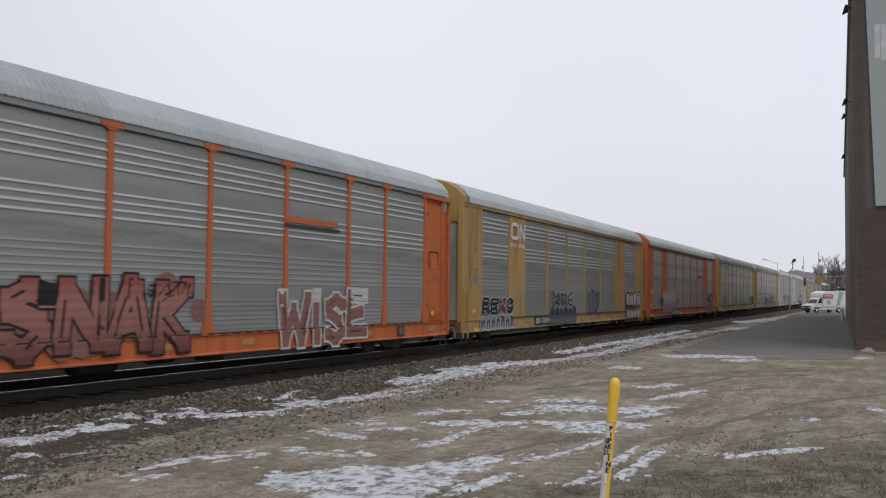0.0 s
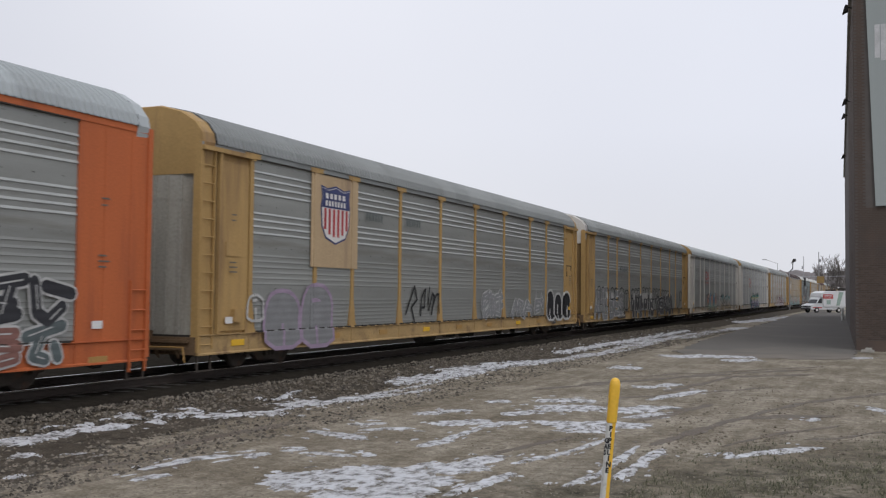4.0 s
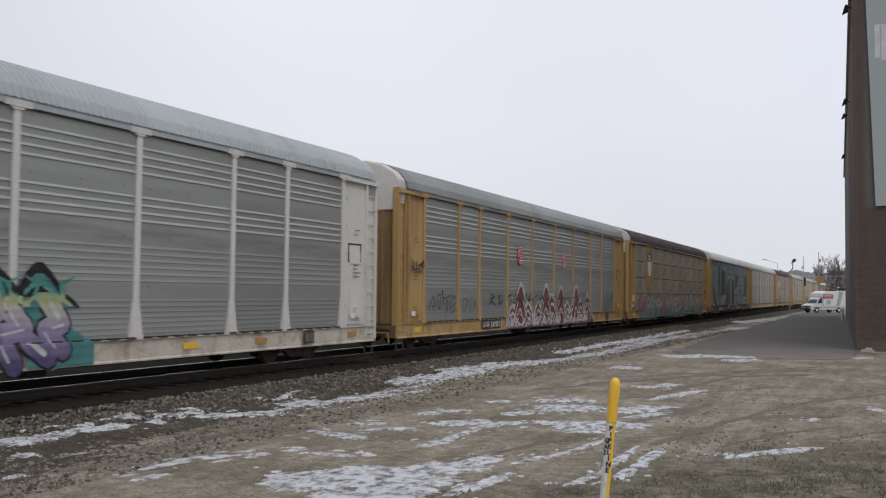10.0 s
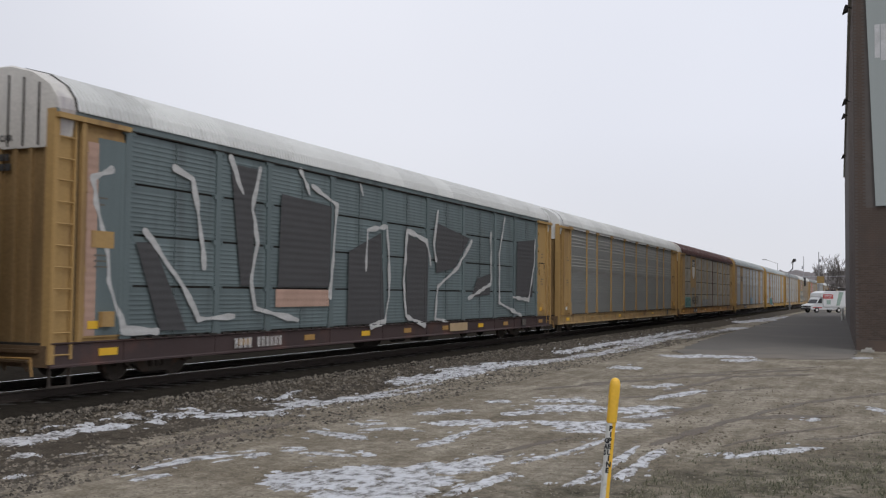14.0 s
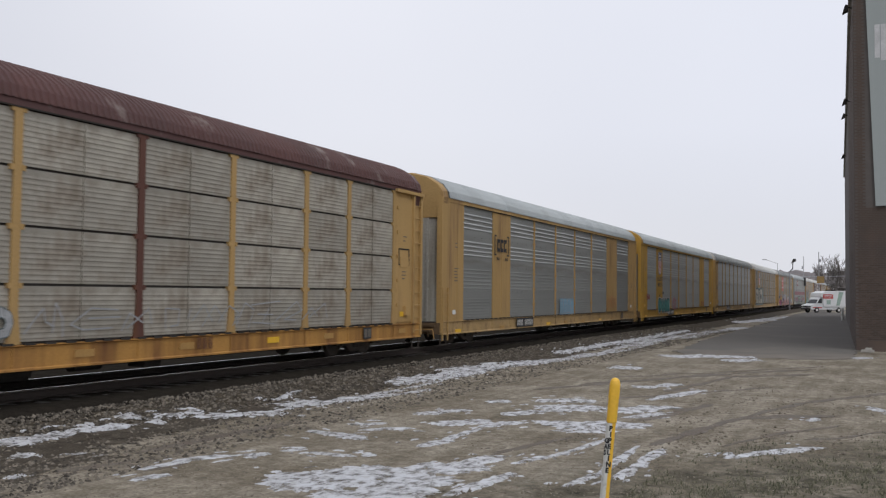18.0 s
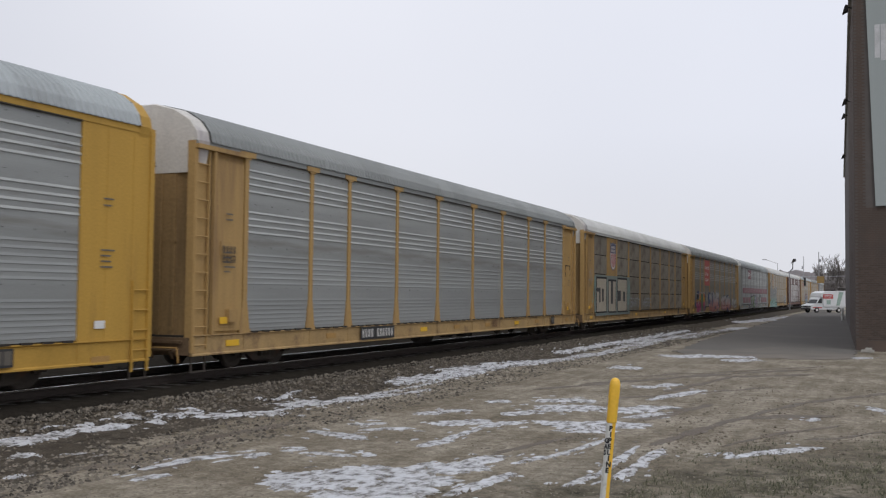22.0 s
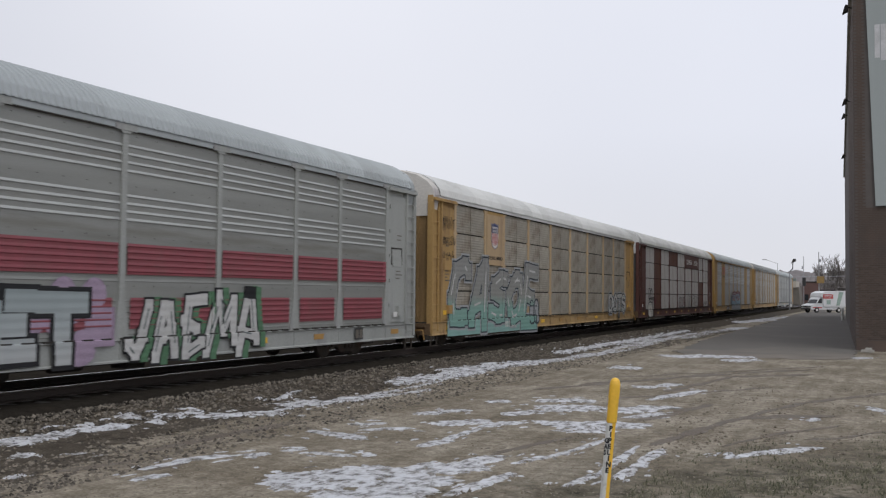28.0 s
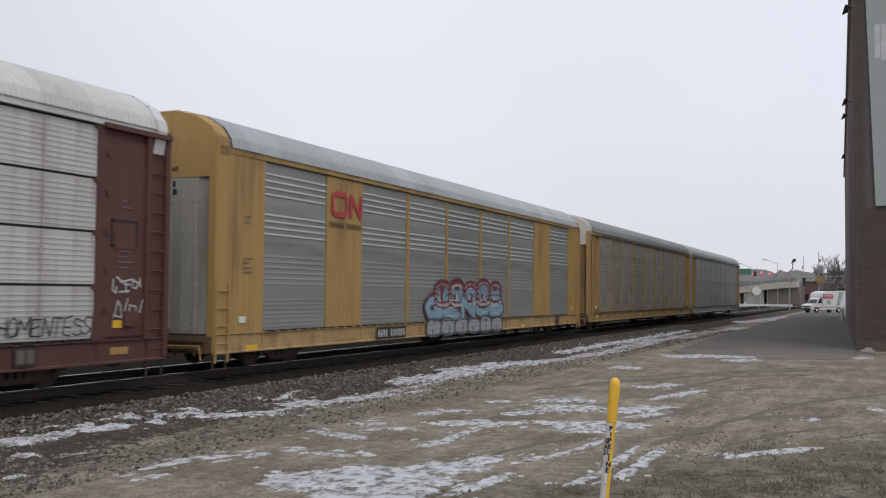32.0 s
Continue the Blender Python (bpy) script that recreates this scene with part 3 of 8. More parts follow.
    for yy, turn in ((0, (0, 0, 0)), (CAR_L, (0, 0, 180))):
        if c.get("end_kind") == "slat":
            put("end_door", end_mesh("slat"), car, (0, yy, 0), turn=turn, material=end_m)
            if not yy:
                for k in range(7):
                    x = -1.05 + k * 0.35
                    if ("slit", k) not in CACHE:
                        bm = bmesh.new()
                        box(bm, x - 0.022, x + 0.022, 0.092, 0.11, 4.26, EAVE + 0.66 * math.sqrt(1 - (x / 1.5) ** 2))
                        CACHE[("slit", k)] = mesh_of("end_slit", bm, DARK)
                    put("end_slit", CACHE[("slit", k)], car)
            for k in range(8):
                put("end_slat", end_mesh("slat_bar"), car, (-1.22 + k * 0.35, yy, 0), turn=turn, material=end_m)
        else:
            put("end_door", end_mesh("fold"), car, (0, yy, 0), turn=turn, material=end_m)
            if "leaf" not in CACHE:
                CACHE["leaf"] = end_mesh("fold").copy()
                CACHE["leaf"].transform(Matrix.Diagonal((-1, 1, 1, 1)))
                CACHE["leaf"].flip_normals()
            put("end_door", CACHE["leaf"], car, (0, yy, 0), turn=turn, material=end_m)
            if not yy:      # upright stiffeners and hinge straps on the leading doors
                if "stiff" not in CACHE:
                    bm = bmesh.new()
                    box(bm, -0.03, 0.03, 0.075, 0.125, 0.66, 4.20)
                    for z in (1.0, 1.9, 2.8, 3.7):
                        box(bm, -0.055, 0.055, 0.070, 0.12, z, z + 0.07)
                    CACHE["stiff"] = mesh_of("door_stiffener", bm, ENDW)
                for x in (-0.95, -0.60, -0.28, 0.28, 0.60, 0.95):
                    put("door_stiffener", CACHE["stiff"], car, (x, 0, 0), material=end_m)
    if "seam" not in CACHE:
        for which, y in ((0, 0.45), (1, CAR_L - 0.50)):
            half = roof_half(0.06, 0.035)
            arc = half + [(-x, z) for x, z in half[::-1]]
            bm = bmesh.new()
            a = [bm.verts.new((x, y, z)) for x, z in arc]
            b = [bm.verts.new((x, y + 0.05, z)) for x, z in arc]
            for k in range(len(arc) - 1):
                bm.faces.new((a[k], a[k + 1], b[k + 1], b[k]))
            CACHE["seam"] = True
            CACHE[("seam", which)] = mesh_of("roof_seam", bm, DARK)
    for which in (0, 1):
        put("roof_seam", CACHE[("seam", which)], car)
    if "corner" not in CACHE:
        bm = bmesh.new()
        box(bm, -0.10, 0.08, 0.02, 0.14, 0.55, 4.86)
        CACHE["corner"] = mesh_of("corner_post", bm, YELLOW)
        bm = bmesh.new()
        box(bm, -1.45, 1.45, 0.0, 0.30, 0.50, 0.86)
        box(bm, -1.30, 1.30, -0.06, 0.0, 0.74, 0.80)
        CACHE["buffer"] = mesh_of("end_sill", bm, YELLOW)
    for yy, turn in ((0, (0, 0, 0)), (CAR_L, (0, 0, 180))):
        put("end_sill", CACHE["buffer"], car, (0, yy, 0), turn=turn, material=END_SILL)
        for x in (-1.40, 1.42):
            put("corner_post", CACHE["corner"], car, (x, yy, 0), turn=turn, material=c.get("corner", body))
    if "end_gear" not in CACHE:
        bm = bmesh.new()
        box(bm, -1.15, 1.15, -0.14, 0.0, 0.585, 0.62)
        box(bm, -0.34, 0.34, -0.24, 0.05, 0.52, 0.98)
        for x in (-1.05, -0.55, 0.55, 1.05):
            prism(bm, [(-0.13, 0.56), (0.0, 0.42), (0.0, 0.585), (-0.13, 0.585)], "x", x - 0.02, x + 0.02)
        CACHE["end_gear"] = mesh_of("end_platform", bm, END_SILL)
        bm = bmesh.new()
        for a, b in (((0.22, -0.30, 0.66), (1.28, -0.16, 0.66)), ((1.28, -0.16, 0.66), (1.34, -0.18, 0.36)), ((0.22, -0.30, 0.66), (0.16, -0.55, 0.80))):
            rod(bm, a, b, 0.017, n=6)
        CACHE["lever"] = mesh_of("uncoupling_lever", bm, FADED)
        bm = bmesh.new()
        hose = [(0.40, 0.0, 0.60), (0.42, -0.18, 0.46), (0.40, -0.36, 0.32), (0.33, -0.52, 0.24), (0.24, -0.66, 0.26)]
        for a, b in zip(hose, hose[1:]):
            rod(bm, a, b, 0.027, n=6)
        CACHE["hose"] = mesh_of("air_hose", bm, DARK)
        bm = bmesh.new()
        ring = [(0.30 * math.cos(math.pi * k / 8), 0.30 * math.sin(math.pi * k / 8)) for k in range(17)]
        for (a, b), (c2, d2) in zip(ring, ring[1:]):
            rod(bm, (a, 0, b), (c2, 0, d2), 0.016, n=5)
        for k in range(3):
            a, b = 0.30 * math.cos(k * 2.094), 0.30 * math.sin(k * 2.094)
            rod(bm, (0, 0.03, 0), (a, 0, b), 0.014, n=5)
        box(bm, -0.13, 0.13, 0.02, 0.12, -0.16, 0.20)
        rod(bm, (0, 0.07, -0.16), (0, 0.07, -1.0), 0.015, n=5)
        box(bm, -0.42, 0.42, -0.12, 0.10, -0.50, -0.46)
        CACHE["brake_wheel"] = mesh_of("hand_brake", bm, RUSTY)
    for yy, turn in ((0, (0, 0, 0)), (CAR_L, (0, 0, 180))):
        put("end_platform", CACHE["end_gear"], car, (0, yy, 0), turn=turn)
        put("uncoupling_lever", CACHE["lever"], car, (0, yy, 0), turn=turn)
        put("air_hose", CACHE["hose"], car, (0, yy, 0), turn=turn)
    put("hand_brake", CACHE["brake_wheel"], car, (-0.45, -0.02, 1.75))
    # bogies
    for y in (3.25, CAR_L - 3.25):
        bogie = put("bogie", W["bolster"], car, (0, y, RAIL_Z - BASE_Z))
        for s in (1, -1):
            put("side_frame", W["side_frame"], bogie, (1.0 * s, 0, 0), turn=(0, 0, 0 if s > 0 else 180))
        for w in (-0.865, 0.865):
            ws = put("wheelset", W["axle"], bogie, (0, w, 0.42))
            WHEELSETS.append(ws)
    for deco in c.get("deco", ()):
        deco(car)
    return car


WHEELSETS = []


# ---------------------------------------------------------------- the yard, the track bed and the road
def lattice(name, xs, ys, height, material):
    """A ground sheet over the given lines, z by height(x, y)."""
    nx = len(xs)
    verts = [(x, y, height(x, y)) for y in ys for x in xs]
    faces = [(j * nx + i, j * nx + i + 1, (j + 1) * nx + i + 1, (j + 1) * nx + i) for j in range(len(ys) - 1) for i in range(nx - 1)]
    me = bpy.data.meshes.new(name)
    me.from_pydata(verts, [], faces)
    me.materials.append(material)
    for p in me.polygons:
        p.use_smooth = True
    return me


def steps(a, b, d):
    return [a + d * i for i in range(int(round((b - a) / d)) + 1)]


def ground_material():
    m = bpy.data.materials.new("frozen_dirt")
    m.use_nodes = True
    n, l = m.node_tree.nodes, m.node_tree.links
    bsdf = n["Principled BSDF"]
    bsdf.inputs["Roughness"].default_value = 0.9
    bsdf.inputs["Specular IOR Level"].default_value = 0.2
    co = n.new("ShaderNodeTexCoord")

    def noise_at(scale, detail=5, stretch=None):
        t = n.new("ShaderNodeTexNoise")
        t.inputs["Scale"].default_value = scale
        t.inputs["Detail"].default_value = detail
        t.inputs["Roughness"].default_value = 0.6
        if stretch:
            mp = n.new("ShaderNodeMapping")
            mp.inputs["Scale"].default_value = stretch
            mp.inputs["Rotation"].default_value = (0, 0, radians(12))
            l.new(co.outputs["Object"], mp.inputs["Vector"])
            l.new(mp.outputs[0], t.inputs["Vector"])
        else:
            l.new(co.outputs["Object"], t.inputs["Vector"])
        return t.outputs["Fac"]

    def ramp(src, lo, hi, c0, c1):
        r = n.new("ShaderNodeValToRGB")
        r.color_ramp.elements[0].position, r.color_ramp.elements[0].color = lo, (*c0, 1)
        r.color_ramp.elements[1].position, r.color_ramp.elements[1].color = hi, (*c1, 1)
        l.new(src, r.inputs[0])
        return r.outputs[0]

    def mix(fac, a, b, mode="MIX"):
        x = n.new("ShaderNodeMix")
        x.data_type = "RGBA"
        x.blend_type = mode
        if isinstance(fac, float):
            x.inputs[0].default_value = fac
        else:
            l.new(fac, x.inputs[0])
        l.new(a, x.inputs[6])
        l.new(b, x.inputs[7])
        return x.outputs[2]

    base = ramp(noise_at(0.55), 0.38, 0.62, (0.186, 0.161, 0.121), (0.284, 0.255, 0.204))
    ruts = ramp(noise_at(1.0, 6, (3.2, 0.40, 1.0)), 0.38, 0.60, (0.66, 0.63, 0.58), (1.14, 1.14, 1.14))
    base = mix(0.60, base, ruts, "MULTIPLY")
    fine = ramp(noise_at(5.0, 9), 0.36, 0.64, (0.62, 0.60, 0.56), (1.30, 1.30, 1.30))
    base = mix(0.7, base, fine, "MULTIPLY")
    grit = ramp(noise_at(22, 8), 0.34, 0.64, (0.60, 0.58, 0.55), (1.34, 1.34, 1.34))
    base = mix(0.7, base, grit, "MULTIPLY")
    # short winter grass towards the near kerbside
    sep = n.new("ShaderNodeSeparateXYZ")
    l.new(co.outputs["Object"], sep.inputs[0])
    gx = n.new("ShaderNodeMath")
    gx.operation = "MULTIPLY_ADD"
    gx.inputs[1].default_value = 1.45
    gx.inputs[2].default_value = 22.5
    l.new(sep.outputs[0], gx.inputs[0])
    gy = n.new("ShaderNodeMath")
    gy.operation = "SUBTRACT"
    l.new(gx.outputs[0], gy.inputs[0])
    l.new(sep.outputs[1], gy.inputs[1])
    wob = n.new("ShaderNodeMath")
    wob.operation = "MULTIPLY_ADD"
    wob.inputs[1].default_value = 9.0
    l.new(noise_at(0.8, 6), wob.inputs[0])
    l.new(gy.outputs[0], wob.inputs[2])
    gm = n.new("ShaderNodeMapRange")
    gm.inputs["From Min"].default_value = 8.5
    gm.inputs["From Max"].default_value = 12.5
    l.new(wob.outputs[0], gm.inputs["Value"])
    turf = ramp(noise_at(9, 7), 0.34, 0.66, (0.026, 0.024, 0.015), (0.110, 0.097, 0.066))
    mounds = ramp(noise_at(1.7, 6), 0.42, 0.58, (0.0, 0.0, 0.0), (0.75, 0.75, 0.75))
    turf = mix(mounds, turf, base)
    base = mix(gm.outputs[0], base, turf)
    l.new(base, bsdf.inputs["Base Color"])
    bp = n.new("ShaderNodeBump")
    bp.inputs["Strength"].default_value = 1.0
    bp.inputs["Distance"].default_value = 0.05
    l.new(noise_at(14, 8), bp.inputs["Height"])
    l.new(bp.outputs[0], bsdf.inputs["Normal"])
    return m


def yard_height(x, y):
    h = 0.030 * noise.noise((x * 0.35, y * 0.22, 1.0)) + 0.018 * noise.noise((x * 2.2, y * 0.9, 4.0))
    rut = math.sin((x + 0.12 * y) * 3.3) * max(0.0, noise.noise((x * 0.2, y * 0.08, 9.0))) * 0.035
    fade = min(1.0, max(0.0, (70 - y) / 30)) * min(1.0, max(0.0, (x + 13) / 3))
    if y > 38.0 and x > -9.6:
        return (h + rut) * fade * 0.15 - 0.03 * min(1.0, (y - 38.0) / 2)
    return (h + rut) * fade


GROUND = ground_material()
xs = [-2500, -600, -160, -60, -30, -20] + steps(-16, 6, 0.22) + [8, 12, 20, 40, 160, 600, 2500]
ys = [-2500, -600, -150, -40, -10, 0] + steps(3, 40, 0.25) + steps(41, 80, 1.5) + [90, 110, 150, 220, 400, 900, 3000]
tagged(new("ground", lattice("ground", xs, ys, yard_height, GROUND)), "frozen brown dirt yard with ruts and winter grass", "ground", kind="structure")

ASPHALT = shader("asphalt", (0.130, 0.121, 0.109), 0.9, 0, 0.12, 0.5, 40, 0.05, 60, (0.16, 0.146, 0.126), 0.35, 0.16, gloss=0.1)
n, l = ASPHALT.node_tree.nodes, ASPHALT.node_tree.links
bs = n["Principled BSDF"]
src = bs.inputs["Base Color"].links[0].from_socket
co, sp = n.new("ShaderNodeTexCoord"), n.new("ShaderNodeSeparateXYZ")
l.new(co.outputs["Object"], sp.inputs[0])
nz = n.new("ShaderNodeTexNoise")
nz.inputs["Scale"].default_value = 0.55
nz.inputs["Detail"].default_value = 6
l.new(co.outputs["Object"], nz.inputs["Vector"])
ad = n.new("ShaderNodeMath")
ad.operation = "MULTIPLY_ADD"
ad.inputs[1].default_value = -16.0
l.new(nz.outputs["Fac"], ad.inputs[0])
l.new(sp.outputs[1], ad.inputs[2])
mr = n.new("ShaderNodeMapRange")
for key, value in (("From Min", 28.5), ("From Max", 35.0), ("To Min", 1.0), ("To Max", 0.0)):
    mr.inputs[key].default_value = value
l.new(ad.outputs[0], mr.inputs["Value"])
mx = n.new("ShaderNodeMix")
mx.data_type = "RGBA"
mx.inputs[7].default_value = (0.19, 0.168, 0.14, 1)
l.new(mr.outputs[0], mx.inputs[0])
l.new(src, mx.inputs[6])
l.new(mx.outputs[2], bs.inputs["Base Color"])
bm = bmesh.new()
outline = []
for x, y in ((-0.9, 37.5), (-0.6, 46), (-3.6, 140), (-9.0, 175), (-9.4, 130), (-8.5, 100), (-8.2, 72), (-7.9, 50), (-7.2, 39), (-4.5, 36.8)):
    outline.append((x, y))
ragged = []
for (a, b), (c, d) in zip(outline, outline[1:] + outline[:1]):
    k = max(2, int(math.hypot(c - a, d - b) / 0.6)) if min(b, d) < 80 else 2
    for i in range(k):
        x, y = a + (c - a) * i / k, b + (d - b) * i / k
        ragged.append((x + 0.35 * noise.noise((x * 0.9, y * 0.9, 2)), y + 1.3 * noise.noise((x * 0.7, y * 0.7, 6)) * (y < 41)))
prism(bm, ragged, "z", -0.08, 0.004)
tagged(new("road", mesh_of("road", bm, ASPHALT)), "worn dark asphalt drive beside the brick building", "road", kind="structure")
bm = bmesh.new()
prism(bm, [(-40, 168), (30, 168), (30, 182), (-40, 182)], "z", -0.08, 0.012)
tagged(new("road", mesh_of("cross_street", bm, ASPHALT)), "asphalt cross street beyond the yard", "road", kind="structure")

# ballast: a low flat-topped bank
BALLAST = shader("ballast", (0.068, 0.056, 0.041), 0.95, 0, 0.45, 6.0, 30, 0.9, 22, (0.045, 0.040, 0.034), 0.35, 0.8, rand=0.0, gloss=0.1)
# near-black: oil and brake dust plus the cars' shade, put into the colour
FOULED_SHADE = shader("fouled_shaded_ballast", (0.025, 0.022, 0.018), 0.9, 0, 0.4, 4.0, 30, 0.8, 22, (0.034, 0.028, 0.022), 0.15, 0.8, gloss=0.0)


def bank(x, y):
    d = abs(x - TRACK_X)
    top = 0.30
    z = top if d < 1.9 else top * max(0.0, 1 - (d - 1.9) / 2.3) ** 1.2 - 0.03
    if x < TRACK_X - 1.9:       # a level strip added on the far side, darkening the view under cars
        z = 0.14 if x > TRACK_X - 9 else -0.05
    return z + 0.035 * noise.noise((x * 2.5, y * 2.5, 0)) + 0.015 * noise.noise((x * 9, y * 9, 3))


xs = [TRACK_X - 9.6, TRACK_X - 8.9] + steps(TRACK_X - 7, TRACK_X - 2, 1.0) + [TRACK_X - 1] + steps(TRACK_X, TRACK_X + 4.4, 0.14)
ys = [-120, -40, -10] + steps(0, 45, 0.16) + steps(46, 110, 1.0) + [150, 300, 760]
bed = new("track_bed", lattice("track_bed", xs, ys, bank, BALLAST))
bed.data.materials.append(FOULED_SHADE)
for p in bed.data.polygons:     # oily, brake-dusted stone between and beside the rails, train's shade painted in
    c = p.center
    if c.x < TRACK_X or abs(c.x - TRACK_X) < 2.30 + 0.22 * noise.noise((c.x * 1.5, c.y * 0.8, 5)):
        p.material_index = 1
tagged(bed, "grey crushed-stone ballast bank, oil and painted train shade beside the rails", "track bed", kind="structure")


def pebbles(name, count, area, height, size, material, label, seed):
    """Loose stones, joined: eight-faced lumps, each of its own size and turn."""
    rnd = random.Random(seed)
    verts, faces = [], []
    for _ in range(count):
        x, y = area(rnd)
        r = size(rnd)
        z = height(x, y) + r * 0.25
        a = rnd.uniform(0, 6.28)
        e = [rnd.uniform(0.7, 1.25) for _ in range(6)]
        ca, sa = math.cos(a), math.sin(a)
        b = len(verts)
        for k, (dx, dy, dz) in enumerate(((1, 0, 0.1), (0, 1, -0.1), (-1, 0, 0.15), (0, -1, -0.1), (0.15, 0.1, 0.75), (0, 0, -0.7))):
            dx, dy, dz = dx * e[k] * r, dy * e[k] * r, dz * e[k] * r
            verts.append((x + dx * ca - dy * sa, y + dx * sa + dy * ca, z + dz))
        for i in range(4):
            faces.append((b + i, b + (i + 1) % 4, b + 4))
            faces.append((b + (i + 1) % 4, b + i, b + 5))
    me = bpy.data.meshes.new(name)
    me.from_pydata(verts, [], faces)
    me.materials.append(material)
    return tagged(new(name, me), label, "gravel", kind="stuff")


def island_stone(name, dark, light):
    m = bpy.data.materials.new(name)
    m.use_nodes = True
    n, l = m.node_tree.nodes, m.node_tree.links
    geo = n.new("ShaderNodeNewGeometry")
    r = n.new("ShaderNodeValToRGB")
    r.color_ramp.elements[0].color = (*dark, 1)
    r.color_ramp.elements[1].color = (*light, 1)
    r.color_ramp.elements[1].position = 0.95
    l.new(geo.outputs["Random Per Island"], r.inputs[0])
    l.new(r.outputs[0], n["Principled BSDF"].inputs["Base Color"])
    n["Principled BSDF"].inputs["Roughness"].default_value = 0.9
    return m


STONE = island_stone("crushed_stone", (0.026, 0.021, 0.015), (0.185, 0.160, 0.126))
PEBBLE = island_stone("dirt_pebbles", (0.15, 0.125, 0.092), (0.28, 0.245, 0.19))


def shoulder(rnd):
    y = 7.5 + 60 * rnd.random() ** 1.9
    x = TRACK_X + 2.10 + 3.7 * rnd.random() ** 1.35
    return x, y


def dirt_area(rnd):
    y = 6.5 + 30 * rnd.random() ** 1.6
    x = -10.2 + (9.5 + y * 0.16) * rnd.random()
    return x, y


pebbles("ballast_stones", 42000, shoulder, lambda x, y: max(bank(x, y), yard_height(x, y) - 0.01), lambda r: 0.012 + 0.036 * r.random() ** 2.2, STONE, "loose grey crushed stone along the track", 3)
pebbles("loose_gravel", 17000, dirt_area, yard_height, lambda r: 0.005 + 0.015 * r.random() ** 2.5, PEBBLE, "small brown pebbles on the frozen dirt", 4)



def clod_area(rnd):
    while True:
        y = 8 + 18 * rnd.random() ** 1.3
        x = -4.5 + (6.5 + y * 0.03) * rnd.random()
        rows = abs(((x - 0.16 * y) * 1.1) % 1.0 - 0.5)
        if noise.noise((x * 0.9, y * 0.35, 17)) > rnd.uniform(-0.15, 0.4) and rows < 0.32:
            return x, y


pebbles("dirt_clods", 2600, clod_area, yard_height, lambda r: 0.008 + 0.026 * r.random() ** 2.4, island_stone("dirt_clod", (0.105, 0.086, 0.062), (0.22, 0.19, 0.15)), "crumbled brown dirt clods along the wheel ruts", 6)


def grass_tufts():
    """Short dry blades in tufts over the near turf."""
    rnd = random.Random(31)
    verts, faces = [], []
    made = 0
    while made < 9500:
        y = 6.2 + 15 * rnd.random() ** 1.4
        x = -2.6 + (2.6 + y * 0.085 + 1.0) * rnd.random()
        if 1.45 * x + 22.5 - y + 9 * (0.5 + 0.5 * noise.noise((x * 0.8, y * 0.8, 0))) < 10.5 + 7 * rnd.random() - 2:
            continue
        if noise.noise((x * 1.9, y * 1.9, 12)) < rnd.uniform(-0.45, 0.35):
            continue
        made += 1
        z = yard_height(x, y) - 0.005
        for _ in range(rnd.randrange(4, 8)):
            a, tilt, h = rnd.uniform(0, 6.28), rnd.uniform(0.2, 1.25), rnd.uniform(0.025, 0.07)
            px, py = x + rnd.uniform(-0.03, 0.03), y + rnd.uniform(-0.03, 0.03)
            dx, dy = math.cos(a) * math.sin(tilt) * h, math.sin(a) * math.sin(tilt) * h
            b = len(verts)
            verts.extend([(px - dy * 0.14 - 0.005, py + dx * 0.14, z), (px + dy * 0.14 + 0.005, py - dx * 0.14, z), (px + dx, py + dy, z + math.cos(tilt) * h)])
            faces.append((b, b + 1, b + 2))
    me = bpy.data.meshes.new("grass")
    me.from_pydata(verts, [], faces)
    me.materials.append(island_stone("winter_grass", (0.030, 0.038, 0.016), (0.20, 0.18, 0.125)))
    tagged(new("grass", me), "short brown-green winter grass", "grass", kind="stuff")


grass_tufts()

# rails, ties
bm = bmesh.new()
for s in (-1, 1):
    c = TRACK_X + s * 0.7525
    prism(bm, [(c - 0.07, RAIL_Z - 0.18), (c + 0.07, RAIL_Z - 0.18), (c + 0.07, RAIL_Z - 0.165), (c + 0.012, RAIL_Z - 0.14), (c + 0.012, RAIL_Z - 0.045),
               (c + 0.034, RAIL_Z - 0.035), (c + 0.034, RAIL_Z - 0.010), (c - 0.034, RAIL_Z - 0.010), (c - 0.034, RAIL_Z - 0.035), (c - 0.012, RAIL_Z - 0.045),
               (c - 0.012, RAIL_Z - 0.14), (c - 0.07, RAIL_Z - 0.165)], "y", -120, 760)
track = thing("railway_track", "steel rails on dark creosoted wooden ties", "railway track", kind="structure")
part("rail_webs", bm, RAILWEB, track)
for s in (-1, 1):
    bm = bmesh.new()
    c = TRACK_X + s * 0.7525
    prism(bm, [(c - 0.036, RAIL_Z - 0.012), (c + 0.036, RAIL_Z - 0.012), (c + 0.036, RAIL_Z - 0.006), (c + 0.028, RAIL_Z), (c - 0.028, RAIL_Z), (c - 0.036, RAIL_Z - 0.006)], "y", -120, 760)
    part("rail_head", bm, RAILHEAD, track, "shiny worn rail head")
bm = bmesh.new()
box(bm, -1.28, 1.28, -0.11, 0.11, 0, 0.16)
tie = mesh_of("tie", bm, TIE)
rnd = random.Random(8)
for k in range(150):
    put("tie", tie, track, (TRACK_X + rnd.uniform(-0.04, 0.04), 6 + k * 0.52, RAIL_Z - 0.34))
bm = bmesh.new()
